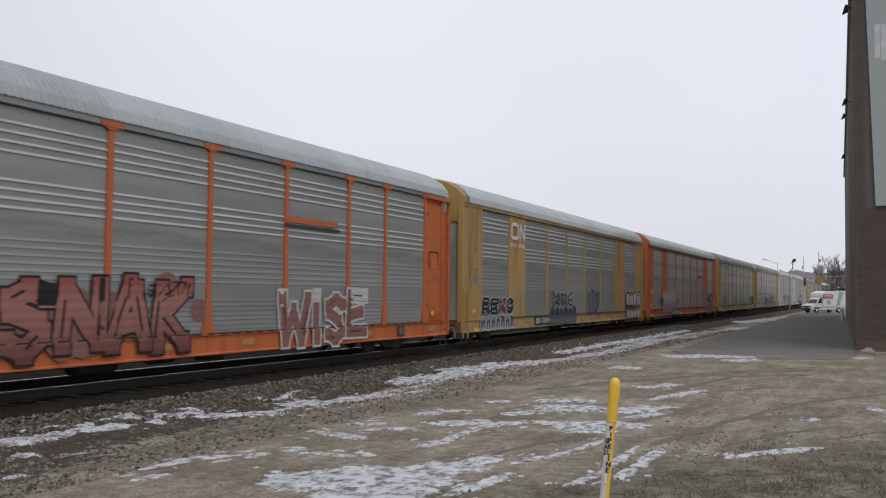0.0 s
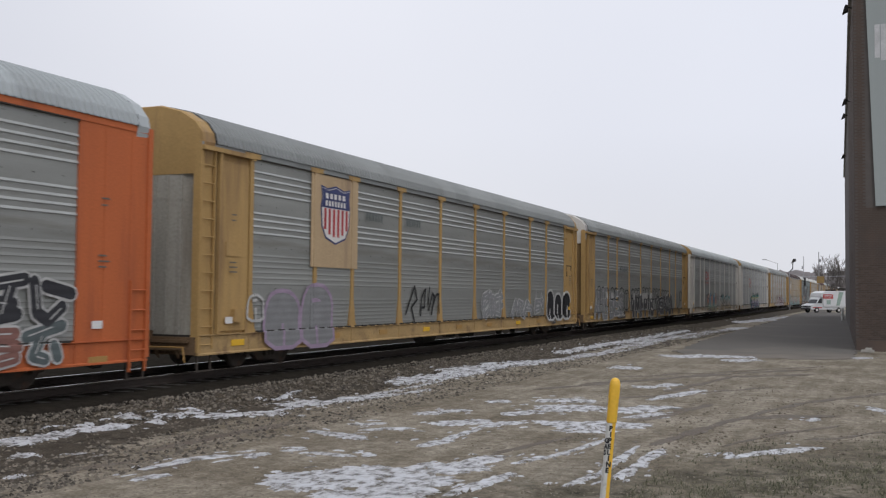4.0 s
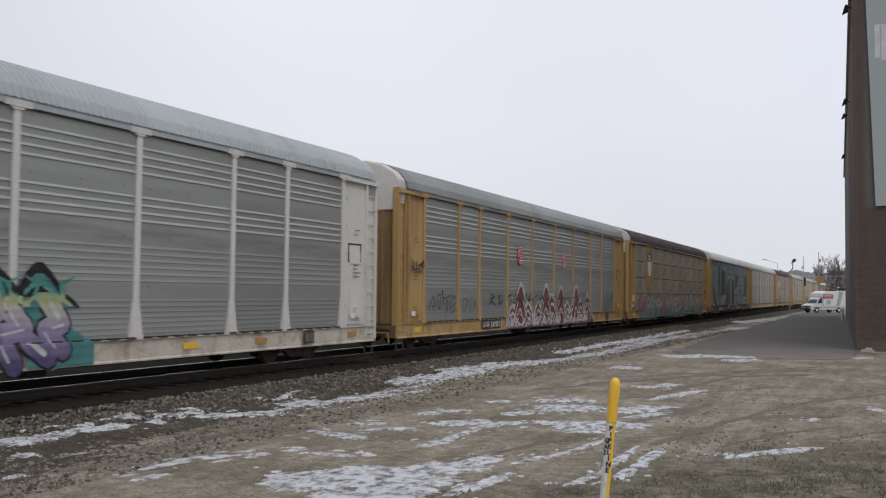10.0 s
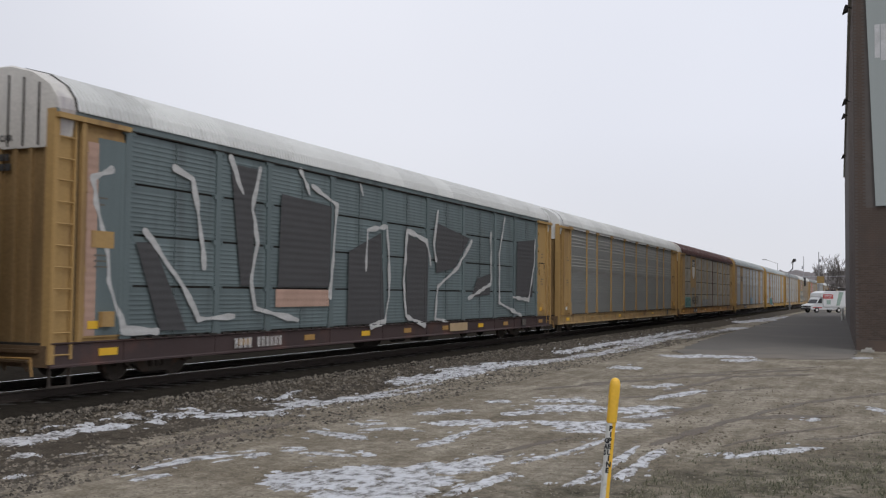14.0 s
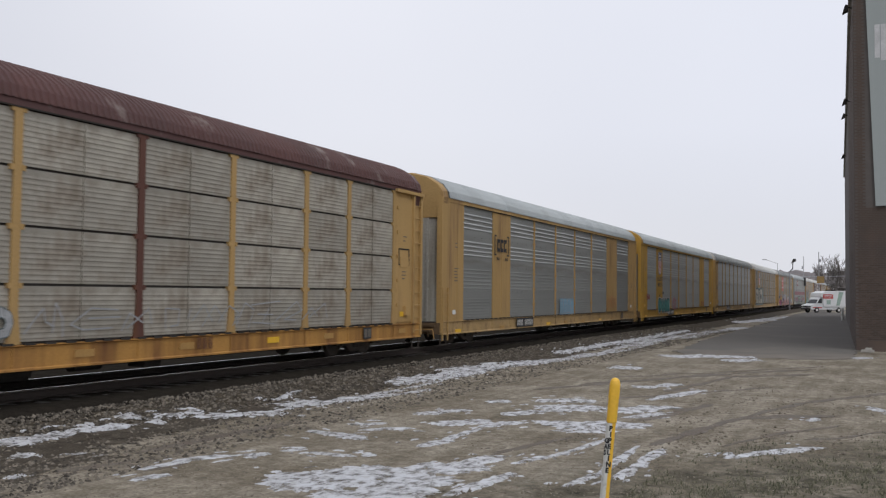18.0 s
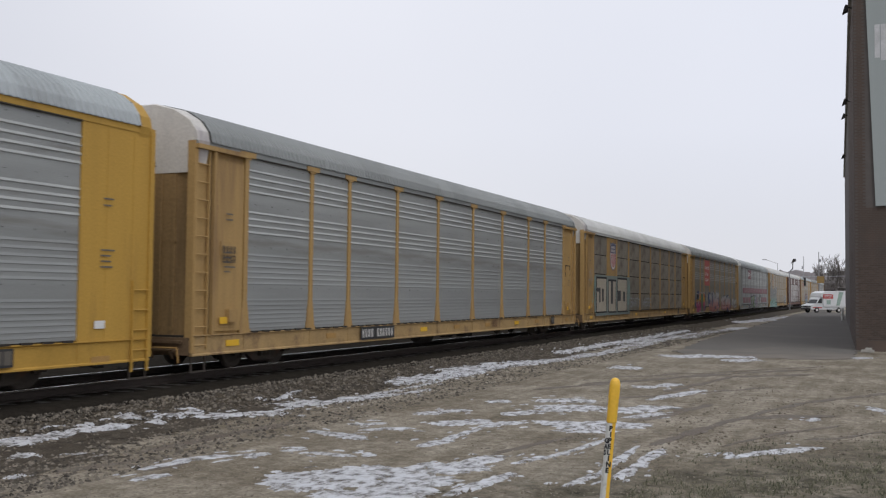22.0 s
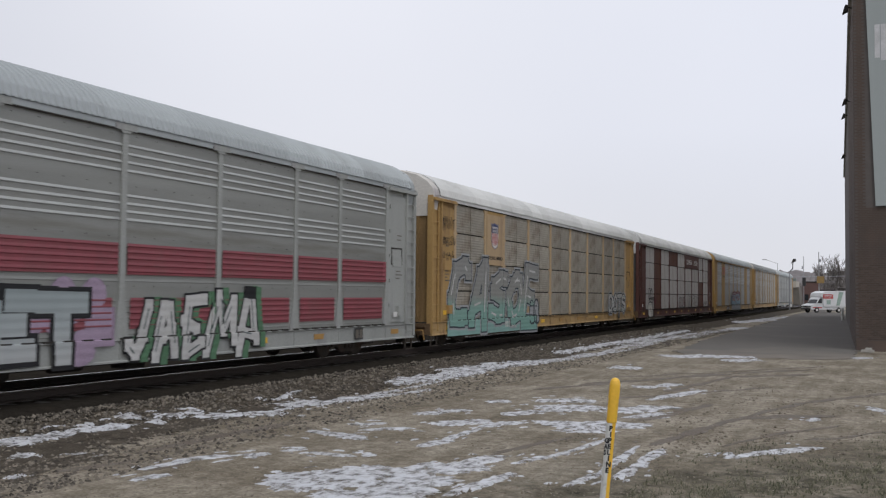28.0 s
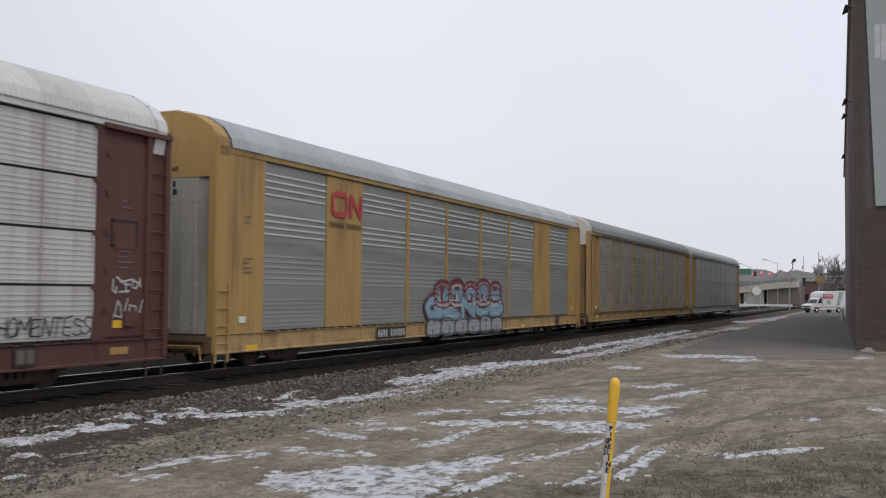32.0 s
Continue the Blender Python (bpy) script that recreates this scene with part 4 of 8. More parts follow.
for k in range(420):
    y = 84 + k * 0.52
    box(bm, TRACK_X - 1.28, TRACK_X + 1.28, y - 0.11, y + 0.11, RAIL_Z - 0.34, RAIL_Z - 0.18)
tagged(part("far_ties", bm, TIE, track), kind="stuff")

# thin snow and ice left lying
SNOW = []
SNOW += [(-10.91, 10.06, -10.95, 11.33, 0.49), (-10.95, 11.33, -10.80, 12.49, 0.38), (-11.03, 10.16, -10.74, 10.24, 0.16), (-11.35, 12.78, -11.03, 13.02, 0.20), (-10.97, 13.29, -11.01, 13.85, 0.16), (-10.83, 13.00, -10.59, 12.97, 0.29), (-9.30, 8.67, -9.32, 8.98, 0.21), (-9.84, 10.29, -9.81, 10.52, 0.23), (-10.35, 9.73, -10.12, 9.79, 0.20), (-11.01, 10.79, -11.00, 10.94, 0.14), (-10.83, 16.68, -11.13, 17.98, 0.15), (-10.32, 16.14, -9.92, 17.58, 0.78), (-9.92, 17.58, -9.62, 19.53, 0.66), (-10.55, 13.87, -10.24, 14.73, 0.45), (-10.24, 14.73, -9.85, 15.49, 0.66), (-10.62, 21.55, -10.46, 24.04, 0.61), (-9.51, 19.31, -9.39, 20.81, 0.25), (-10.60, 24.37, -10.48, 28.18, 0.90)]
SNOW += [(-10.48, 28.18, -9.50, 33.31, 1.40), (-9.62, 33.60, -9.66, 47.45, 1.15), (-9.66, 47.45, -8.95, 73.54, 1.35), (-10.7, 35.0, -10.6, 62.0, 0.5), (-10.25, 84.26, -8.81, 117.46, 1.68), (-10.97, 14.10, -10.76, 14.30, 0.20), (-11.23, 11.96, -11.11, 12.02, 0.13)]
SNOW += [(-8.28, 9.80, -8.13, 10.47, 0.14), (-8.25, 10.40, -7.93, 11.16, 0.27), (-7.79, 11.29, -7.57, 11.50, 0.23), (-7.93, 9.24, -7.79, 9.67, 0.25), (-8.26, 13.75, -7.14, 13.37, 0.54), (-7.40, 13.30, -7.31, 13.68, 0.24), (-7.53, 11.79, -7.33, 12.06, 0.18), (-7.14, 11.88, -6.48, 11.90, 0.24), (-6.35, 11.97, -6.26, 12.12, 0.20), (-8.14, 14.82, -7.67, 15.15, 0.29), (-7.77, 16.61, -7.29, 16.77, 0.43), (-7.64, 14.29, -6.97, 14.80, 0.26), (-7.42, 29.76, -6.54, 30.03, 1.42), (-7.05, 36.67, -4.38, 37.61, 1.71), (-4.85, 35.20, -3.80, 35.85, 1.13), (-6.04, 45.69, -5.49, 46.07, 2.33), (-7.36, 16.93, -7.07, 17.49, 0.48), (-7.14, 18.87, -6.89, 19.36, 0.54), (-6.43, 19.61, -5.36, 20.08, 0.96)]
SNOW += [(-6.32, 17.30, -5.81, 18.07, 0.49), (-5.92, 18.42, -4.90, 19.19, 1.17), (-4.54, 18.65, -3.67, 19.96, 0.97)]
SNOW += [(-4.15, 17.89, -3.74, 18.88, 0.44), (-6.77, 15.38, -6.18, 16.36, 0.66), (-6.06, 13.06, -5.98, 13.90, 0.30), (-6.02, 13.88, -6.01, 15.38, 0.22), (-6.11, 15.64, -5.56, 16.35, 0.44), (-5.21, 16.20, -3.66, 17.02, 1.09), (-4.79, 15.64, -3.99, 15.99, 0.40), (-4.46, 21.32, -3.82, 23.95, 0.48), (-5.24, 23.78, -4.94, 24.28, 0.50), (-4.82, 24.35, -4.56, 25.18, 0.44), (-3.30, 11.13, -3.15, 12.08, 0.13), (-3.15, 11.95, -3.21, 14.29, 0.14), (-2.90, 11.87, -2.81, 14.38, 0.21), (-1.92, 14.12, -1.86, 14.42, 0.15), (-1.74, 14.27, -0.81, 15.64, 0.27), (-1.14, 18.87, -1.01, 19.38, 0.18), (-0.14, 21.23, 0.14, 21.38, 0.56), (-4.25, 12.29, -4.14, 12.89, 0.15), (-4.08, 12.71, -3.96, 13.62, 0.11)]
SNOW += [(-4.97, 11.38, -4.68, 12.82, 0.45), (-4.27, 10.09, -4.08, 11.49, 0.29), (-3.96, 13.62, -3.80, 14.90, 0.15), (-4.93, 37.26, -4.07, 37.44, 1.03)]
SNOW += [(-6.30, 9.64, -5.82, 10.91, 1.12), (-5.90, 10.49, -5.39, 11.30, 1.45), (-5.29, 9.92, -4.63, 10.93, 1.44), (-5.46, 11.44, -4.57, 11.90, 0.98), (-5.58, 9.43, -4.54, 10.09, 0.91), (-1.01, 39.74, -0.25, 39.48, 1.74)]
SNOW += [(-10.59, 14.27, -10.15, 15.05, 0.30), (-10.15, 15.05, -10.14, 16.65, 0.30), (-10.14, 16.65, -10.00, 18.29, 0.30), (-10.00, 18.29, -9.91, 20.53, 0.30), (-9.91, 20.53, -10.02, 22.89, 0.30), (-10.02, 22.89, -10.35, 27.08, 0.30)]


def snow_material():
    m = bpy.data.materials.new("old_snow")
    m.use_nodes = True
    n, l = m.node_tree.nodes, m.node_tree.links
    b = n["Principled BSDF"]
    co = n.new("ShaderNodeTexCoord")
    t = n.new("ShaderNodeTexNoise")
    t.inputs["Scale"].default_value = 5.0
    t.inputs["Detail"].default_value = 8
    t.inputs["Roughness"].default_value = 0.7
    mp = n.new("ShaderNodeMapping")
    mp.inputs["Scale"].default_value = (1.25, 0.8, 1)
    l.new(co.outputs["Object"], mp.inputs["Vector"])
    l.new(mp.outputs[0], t.inputs["Vector"])
    r = n.new("ShaderNodeValToRGB")
    r.color_ramp.elements[0].position, r.color_ramp.elements[0].color = 0.36, (0.30, 0.285, 0.265, 1)
    r.color_ramp.elements[1].position, r.color_ramp.elements[1].color = 0.60, (0.56, 0.572, 0.595, 1)
    l.new(t.outputs["Fac"], r.inputs[0])
    l.new(r.outputs[0], b.inputs["Base Color"])
    b.inputs["Roughness"].default_value = 0.55
    bp = n.new("ShaderNodeBump")
    bp.inputs["Strength"].default_value = 0.5
    bp.inputs["Distance"].default_value = 0.03
    l.new(t.outputs["Fac"], bp.inputs["Height"])
    l.new(bp.outputs[0], b.inputs["Normal"])
    # worn through to the dirt in streaks and crumbs
    fine = n.new("ShaderNodeTexNoise")
    fine.inputs["Scale"].default_value = 8.0
    fine.inputs["Detail"].default_value = 9
    fine.inputs["Roughness"].default_value = 0.75
    l.new(mp.outputs[0], fine.inputs["Vector"])
    both = n.new("ShaderNodeMath")
    both.operation = "ADD"
    l.new(t.outputs["Fac"], both.inputs[0])
    half = n.new("ShaderNodeMath")
    half.operation = "MULTIPLY"
    half.inputs[1].default_value = 0.6
    l.new(fine.outputs["Fac"], half.inputs[0])
    l.new(half.outputs[0], both.inputs[1])
    cover = n.new("ShaderNodeMapRange")
    for key, value in (("From Min", 0.60), ("From Max", 0.82), ("To Min", 0.0), ("To Max", 0.93)):
        cover.inputs[key].default_value = value
    l.new(both.outputs[0], cover.inputs["Value"])
    l.new(cover.outputs[0], b.inputs["Alpha"])
    return m


MUDMAT = shader("wet_mud", (0.105, 0.083, 0.062), 0.8, 0, 0.35, 3.0, 30, 0.6, 30, (0.16, 0.14, 0.115), 0.4, 2.0)
MUD = [(-2.9, 16.2, -1.4, 22.0, 0.20), (-1.4, 22.0, 0.4, 25.6, 0.26), (-2.1, 15.2, -0.6, 18.6, 0.16), (-5.2, 21.0, -2.4, 25.4, 0.24), (-1.0, 16.4, 0.6, 18.6, 0.18), (-6.4, 26.5, -1.6, 33.6, 0.30), (-7.22, 22.03, -5.97, 25.10, 0.47), (-5.97, 25.10, -3.75, 29.49, 0.57), (-3.75, 29.49, -1.93, 32.02, 0.60), (-4.48, 23.27, -3.70, 27.98, 0.32), (-3.70, 27.98, -1.66, 30.04, 0.63), (-9.20, 10.93, -9.11, 12.67, 0.32), (-9.11, 12.67, -9.05, 14.50, 0.39), (-8.21, 9.71, -8.07, 10.40, 0.16), (-3.86, 17.51, -3.11, 20.95, 0.36), (-3.07, 14.66, -2.36, 18.57, 0.28), (-2.36, 18.57, -0.72, 20.11, 0.70), (-4.80, 12.92, -4.35, 14.95, 0.17), (-9.14, 9.28, -8.78, 10.38, 0.30)]


def patches(name, rows, material, label, category, lifted, crumbs, split=""):
    rnd = random.Random(21)
    verts, faces = [], []

    def top_of(x, y):
        return max(yard_height(x, y), bank(x, y) + 0.02 if x < TRACK_X + 4.4 else -9)

    def blob(cx, cy, dx, dy, length, width, lift, n=72, rings=4):
        """One ragged patch: a fan of rings that follow the ground."""
        seed = rnd.uniform(0, 99)
        b = len(verts)
        verts.append((cx, cy, top_of(cx, cy) + lift))
        for k in range(1, rings + 1):
            f = k / rings
            for i in range(n):
                a = 2 * math.pi * i / n
                rag = 1 + 0.42 * noise.noise((math.cos(a) * 1.3, math.sin(a) * 1.3, seed)) + 0.45 * noise.noise((math.cos(a) * 5, math.sin(a) * 5, seed + 7)) + 0.45 * noise.noise((math.cos(a) * 14, math.sin(a) * 14, seed + 3))
                u = math.copysign(abs(math.cos(a)) ** 0.8, math.cos(a)) * length / 2 * f * (0.6 + 0.4 * rag)
                w = math.sin(a) * width / 2 * f * rag
                x, y = cx + dx * u - dy * w, cy + dy * u + dx * w
                verts.append((x, y, top_of(x, y) + (lift if k < rings else -0.012)))
        for i in range(n):
            faces.append((b, b + 1 + i, b + 1 + (i + 1) % n))
            for k in range(rings - 1):
                p, q = b + 1 + k * n, b + 1 + (k + 1) * n
                faces.append((p + i, q + i, q + (i + 1) % n, p + (i + 1) % n))

    def flush(part_name, parent):
        me = bpy.data.meshes.new(part_name)
        me.from_pydata(verts, [], faces)
        me.materials.append(material)
        verts.clear()
        faces.clear()
        return put(part_name, me, parent)

    whole = thing(name, label, category, kind="structure") if split else None
    small = []
    for x0, y0, x1, y1, w in rows:
        length = math.hypot(x1 - x0, y1 - y0)
        dx, dy = (x1 - x0) / length, (y1 - y0) / length
        pieces = max(1, int(length / max(1.2, w * 3.0)))
        for k in range(pieces):
            f = (k + 0.5) / pieces
            j = rnd.uniform(-0.12, 0.12) * w
            blob(x0 + (x1 - x0) * f - dy * j, y0 + (y1 - y0) * f + dx * j, dx, dy, length / pieces * 1.25, w * rnd.uniform(0.75, 1.15), lifted)
            if split:
                flush(split, whole)
            for _ in range(crumbs):
                o, q = rnd.uniform(-1.0, 1.0) * (w + 0.15) + 0.05, rnd.uniform(-0.6, 0.6) * length / pieces
                small.append((x0 + (x1 - x0) * f + dx * q - dy * o, y0 + (y1 - y0) * f + dy * q + dx * o, dx, dy, rnd.uniform(0.06, 0.36), rnd.uniform(0.03, 0.12), lifted * 0.6, 22, 2))
    for row in small:
        blob(*row)
    rest = flush(split + "_crumbs" if split else name, whole)
    if split:
        rest["kind"] = "stuff"
    else:
        tagged(rest, label, category, kind="stuff")


patches("snow_patches", SNOW, snow_material(), "thin dirty snow and ice lying in streaks", "snow", 0.016, 6, "snow_patch")
patches("cinder_edge", [(-10.6, 8.0, -10.4, 13.5, 1.1), (-9.9, 7.8, -9.6, 10.6, 0.9), (-10.4, 13.5, -10.25, 18.0, 0.7), (-9.3, 7.4, -9.15, 9.0, 0.5)], shader("damp_cinders", (0.062, 0.052, 0.040), 0.95, 0, 0.4, 4.0, 30, 0.8, 26, (0.11, 0.095, 0.075), 0.35, 2.5, gloss=0.1), "dark damp cinders at the foot of the ballast", "cinders", 0.006, 5)
patches("mud_ruts", MUD, MUDMAT, "dark brown wet wheel ruts in the dirt", "mud", 0.007, 4)


# ---------------------------------------------------------------- brick building
BRICK = shader("brick_face", (0.088, 0.064, 0.051), 0.88, 0, 0.28, 1.5, 60, 0.25, 120, (0.075, 0.058, 0.050), 0.3, 0.6, rand=0.18)
MORTAR = shader("mortar", (0.105, 0.092, 0.084), 0.95, 0, 0.2, 2.0, 80, 0.3, 100)
PANELG = shader("painted_panel", (0.30, 0.33, 0.32), 0.6, 0, 0.12, 0.8, 30, 0.05, 40, (0.16, 0.17, 0.17), 0.2, 0.5, True)
CONC = shader("concrete", (0.36, 0.345, 0.31), 0.85, 0, 0.18, 0.8, 40, 0.3, 50, (0.16, 0.145, 0.125), 0.3, 0.5)
CX, CY = -0.82, 45.0
FAR = (-3.3, 123.0)
building = thing("brick_building", "tall dark red brick industrial building with a painted grey panel", "building", kind="structure")
bm = bmesh.new()
prism(bm, [(CX, CY), (26, CY), (26, FAR[1]), (FAR[0], FAR[1])], "z", -0.1, 16.0)
part("wall", bm, MORTAR, building, "dark red brick wall")
bm = bmesh.new()
prism(bm, [(CX - 0.15, CY - 0.15), (26.2, CY - 0.15), (26.2, FAR[1] + 0.2), (FAR[0] - 0.15, FAR[1] + 0.2)], "z", 16.0, 16.35)
part("coping", bm, CONC, building)
bm = bmesh.new()
box(bm, CX + 0.02, 26.0, CY - 0.10, CY + 0.02, -0.05, 0.42)
part("plinth", bm, BRICK, building)
bm = bmesh.new()
prism(bm, [(-0.02, 6.0), (20.0, 6.0), (20.0, 15.4), (-0.36, 15.4)], "y", CY - 0.13, CY + 0.02)
panel = part("painted_panel", bm, PANELG, building, "faded grey-green painted wall panel")
STRIPES = [shader("mural_white", (0.50, 0.50, 0.50), 0.6), shader("mural_red", (0.26, 0.10, 0.10), 0.6)]
for k in range(6):
    bm = bmesh.new()
    box(bm, 0.0 + k * 0.24, 0.20 + k * 0.24, CY - 0.138, CY - 0.12, 12.2 - 0.12 * k, 13.6)
    part("mural_stripe", bm, STRIPES[k % 3 == 2], panel)
# flood lights and cable along the side wall
for y, z in ((46.8, 14.9), (60.0, 13.2), (73.0, 14.6), (88.0, 13.8)):
    f = (y - CY) / (FAR[1] - CY)
    x = CX + (FAR[0] - CX) * f
    lampo = thing("wall_lamp", "small dark flood lamp on a bracket on the wall", "lamp", pose(x, y, z), "wall lamps")
    bm = bmesh.new()
    rod(bm, (0.02, 0, 0), (-0.30, 0, 0.10), 0.03, n=8)
    part("bracket", bm, DARK, lampo)
    bm = bmesh.new()
    prism(bm, [(-0.42, -0.22), (-0.18, -0.10), (-0.18, 0.14), (-0.30, 0.16)], "y", -0.16, 0.16)
    part("head", bm, DARK, lampo)
# bricks of the face by the corner, in running bond
bm = bmesh.new()
box(bm, 0, 0.200, -0.012, 0.004, 0, 0.062)
brick = mesh_of("brick", bm, BRICK)
count = 0
z = 0.44
row = 0
while count < 300:
    for k in range(7):
        x = CX + 0.005 + (0.1065 if row % 2 else 0.0) + k * 0.213
        put("brick", brick, building, (x, CY, z))
        count += 1
    z += 0.0745
    row += 1
verts, faces = [], []


def add_block(p, u, w, h, out):
    b = len(verts)
    for du, dz, dn in ((0, 0, 0), (w, 0, 0), (w, h, 0), (0, h, 0), (0, 0, 1), (w, 0, 1), (w, h, 1), (0, h, 1)):
        verts.append((p[0] + u[0] * du + out[0] * dn, p[1] + u[1] * du + out[1] * dn, p[2] + dz))
    for f in ((4, 5, 6, 7), (0, 1, 5, 4), (1, 2, 6, 5), (2, 3, 7, 6), (3, 0, 4, 7)):
        faces.append(tuple(b + i for i in f))


while z < 15.9:
    limit = 7
    for k in range(limit):
        x = CX + 0.005 + (0.1065 if row % 2 else 0.0) + k * 0.213
        if z > 5.9 and z < 15.4 and x > -0.55:
            continue
        add_block((x, CY, z), (1, 0), 0.200, 0.062, (0, -0.012))
    z += 0.0745
    row += 1
z, row = 0.02, 0
ux, uy = FAR[0] - CX, FAR[1] - CY
ul = math.hypot(ux, uy)
ux, uy = ux / ul, uy / ul
while z < 15.9:
    for k in range(60):
        d = 0.02 + (0.10 if row % 2 else 0) + k * 0.43
        add_block((CX + ux * d, CY + uy * d, z), (ux, uy), 0.40, 0.125, (-0.012 * uy, 0.012 * ux))
    z += 0.149
    row += 1
me = bpy.data.meshes.new("far_bricks")
me.from_pydata(verts, [], faces)
me.materials.append(BRICK)
tagged(put("brick_courses", me, building), kind="stuff")
rubble = thing("rubble_block", "broken grey concrete block at the wall foot", "rubble", pose(-0.35, 43.6, 0.03))
bm = bmesh.new()
prism(bm, [(-0.26, -0.16), (0.10, -0.20), (0.24, 0.06), (0.05, 0.20), (-0.22, 0.14)], "z", -0.03, 0.07)
prism(bm, [(-0.10, -0.10), (0.10, -0.12), (0.15, 0.05), (-0.06, 0.12)], "z", 0.068, 0.15)
part("block", bm, CONC, rubble)

# ---------------------------------------------------------------- pipeline marker post
MARKER = shader("marker_yellow", (0.80, 0.47, 0.045), 0.42, 0, 0.10, 6.0, 40, 0.05, 60, (0.35, 0.22, 0.05), 0.08, 4.0)
LABELW = shader("label_white", (0.62, 0.62, 0.58), 0.5, 0, 0.10, 8.0, 60, 0.05, 60, (0.22, 0.20, 0.16), 0.25, 7.0)
marker = thing("marker_post", "leaning yellow plastic gas pipeline marker post with a worn white label", "marker post", pose(-2.312, 8.925, 0, 0, 5.2, 20))
bm = bmesh.new()
rod(bm, (0, 0, -0.3), (0, 0, 1.09), 0.040, n=20)
part("stake", bm, MARKER, marker, smooth=False)
bm = bmesh.new()
rings = [(1.06, 0.047), (1.27, 0.047), (1.272, 0.0495), (1.40, 0.0485), (1.435, 0.041), (1.452, 0.028), (1.46, 0.012)]
loops = [[bm.verts.new((r * math.cos(2 * math.pi * i / 20), r * math.sin(2 * math.pi * i / 20), z)) for i in range(20)] for z, r in rings]
for a, b in zip(loops, loops[1:]):
    for i in range(20):
        bm.faces.new((a[i], a[(i + 1) % 20], b[(i + 1) % 20], b[i]))
bm.faces.new(loops[-1])
bm.faces.new(loops[0][::-1])
part("cap", bm, MARKER, marker, "rounded yellow cap")
bm = bmesh.new()
lo, hi = [], []
for i in range(11):
    a = radians(-205 + i * 12)
    lo.append(bm.verts.new((0.0425 * math.cos(a), 0.0425 * math.sin(a), 0.22)))
    hi.append(bm.verts.new((0.0425 * math.cos(a), 0.0425 * math.sin(a), 1.05)))
for i in range(10):
    bm.faces.new((lo[i], lo[i + 1], hi[i + 1], hi[i]))
sticker = part("label", bm, LABELW, marker, "worn white label with black letters")


def lettering(text, size, material, parent, m, name="lettering", bold=0.0, sx=1.0, label=""):
    """Flat letters in the built-in face, as a mesh of their own."""
    key = ("text", text, size, bold, sx, material.name)
    if key in CACHE:
        ob = new(name, CACHE[key])
        ob.parent = parent
        ob.matrix_basis = m
        return ob
    cu = bpy.data.curves.new("text", "FONT")
    cu.body, cu.size, cu.offset, cu.resolution_u = text, size, bold, 2
    ob = bpy.data.objects.new("text", cu)
    scene.collection.objects.link(ob)
    bpy.context.view_layer.update()
    me = bpy.data.meshes.new_from_object(ob.evaluated_get(bpy.context.evaluated_depsgraph_get()))
    bpy.data.objects.remove(ob)
    bpy.data.curves.remove(cu)
    me.transform(Matrix.Diagonal((sx, 1, 1, 1)))
    me.materials.clear()
    me.materials.append(material)
    CACHE[key] = me
    ob = new(name, me)
    ob.parent = parent
    ob.matrix_basis = m
    if label:
        ob["label"] = label
    return ob


# letters stacked down the post
for text, z, turn in (("PIPELINE", 0.985, -93), ("GAS", 0.87, -140)):
    for k, ch in enumerate(text):
        m = Matrix.Rotation(radians(turn), 4, "Z") @ Matrix.Translation((0.0445, -0.018 if ch != "I" else -0.007, z - 0.054 * k)) @ Matrix(((0, 0, 1, 0), (1, 0, 0, 0), (0, 1, 0, 0), (0, 0, 0, 1)))
        lettering(ch, 0.060, BLACKP, sticker, m, bold=0.0036, sx=0.95)

# ---------------------------------------------------------------- parked box van
VANW = shader("van_white", (0.62, 0.63, 0.63), 0.35, 0, 0.05, 1.0, 20, 0.02, 30, (0.35, 0.33, 0.30), 0.08, 1.0)
VANR = shader("van_red", (0.40, 0.035, 0.03), 0.4)
VANG = shader("van_green", (0.27, 0.36, 0.31), 0.45)
GLASS = shader("dark_glass", (0.02, 0.022, 0.025), 0.08, 0, 0.05)
TYRE = shader("tyre", (0.02, 0.02, 0.02), 0.85)
van = thing("box_van", "white rental box van with red and green panels, parked", "van", pose(-6.9, 149.0, 0.0, 0, 0, 45.0))
# its own space: x along the van, nose at -x; y away from the camera
bm = bmesh.new()
prism(bm, [(-3.05, 0.45), (2.9, 0.45), (2.9, 1.0), (-0.9, 1.0), (-0.9, 1.30), (-2.1, 1.26), (-2.9, 1.08), (-3.05, 0.9)], "y", -0.95, 0.95)
part("chassis_body", bm, VANW, van)
bm = bmesh.new()
prism(bm, [(-2.1, 1.22), (-0.95, 1.22), (-0.95, 2.15), (-1.40, 2.15)], "y", -0.92, 0.92)
part("cab", bm, VANW, van)
bm = bmesh.new()
prism(bm, [(-1.90, 1.32), (-1.08, 1.32), (-1.08, 1.98), (-1.42, 1.98)], "y", -0.935, 0.935)
part("side_window", bm, GLASS, van)
bm = bmesh.new()
prism(bm, [(-0.95, 0.85), (2.95, 0.85), (2.95, 3.05), (-0.4, 2.98), (-1.2, 2.72), (-1.40, 2.20), (-0.95, 2.06)], "y", -1.08, 1.08)
cargo = part("cargo_box", bm, VANW, van)
bm = bmesh.new()
box(bm, -1.0, 0.75, -1.10, -1.075, 1.95, 2.55)
part("red_panel", bm, VANR, cargo)
bm = bmesh.new()
prism(bm, [(1.3, 1.0), (1.9, 1.0), (2.6, 2.9), (1.8, 2.9)], "y", -1.095, -1.075)
part("green_panel", bm, VANG, cargo)
bm = bmesh.new()
box(bm, -0.4, 0.3, -1.095, -1.075, 1.15, 1.75)
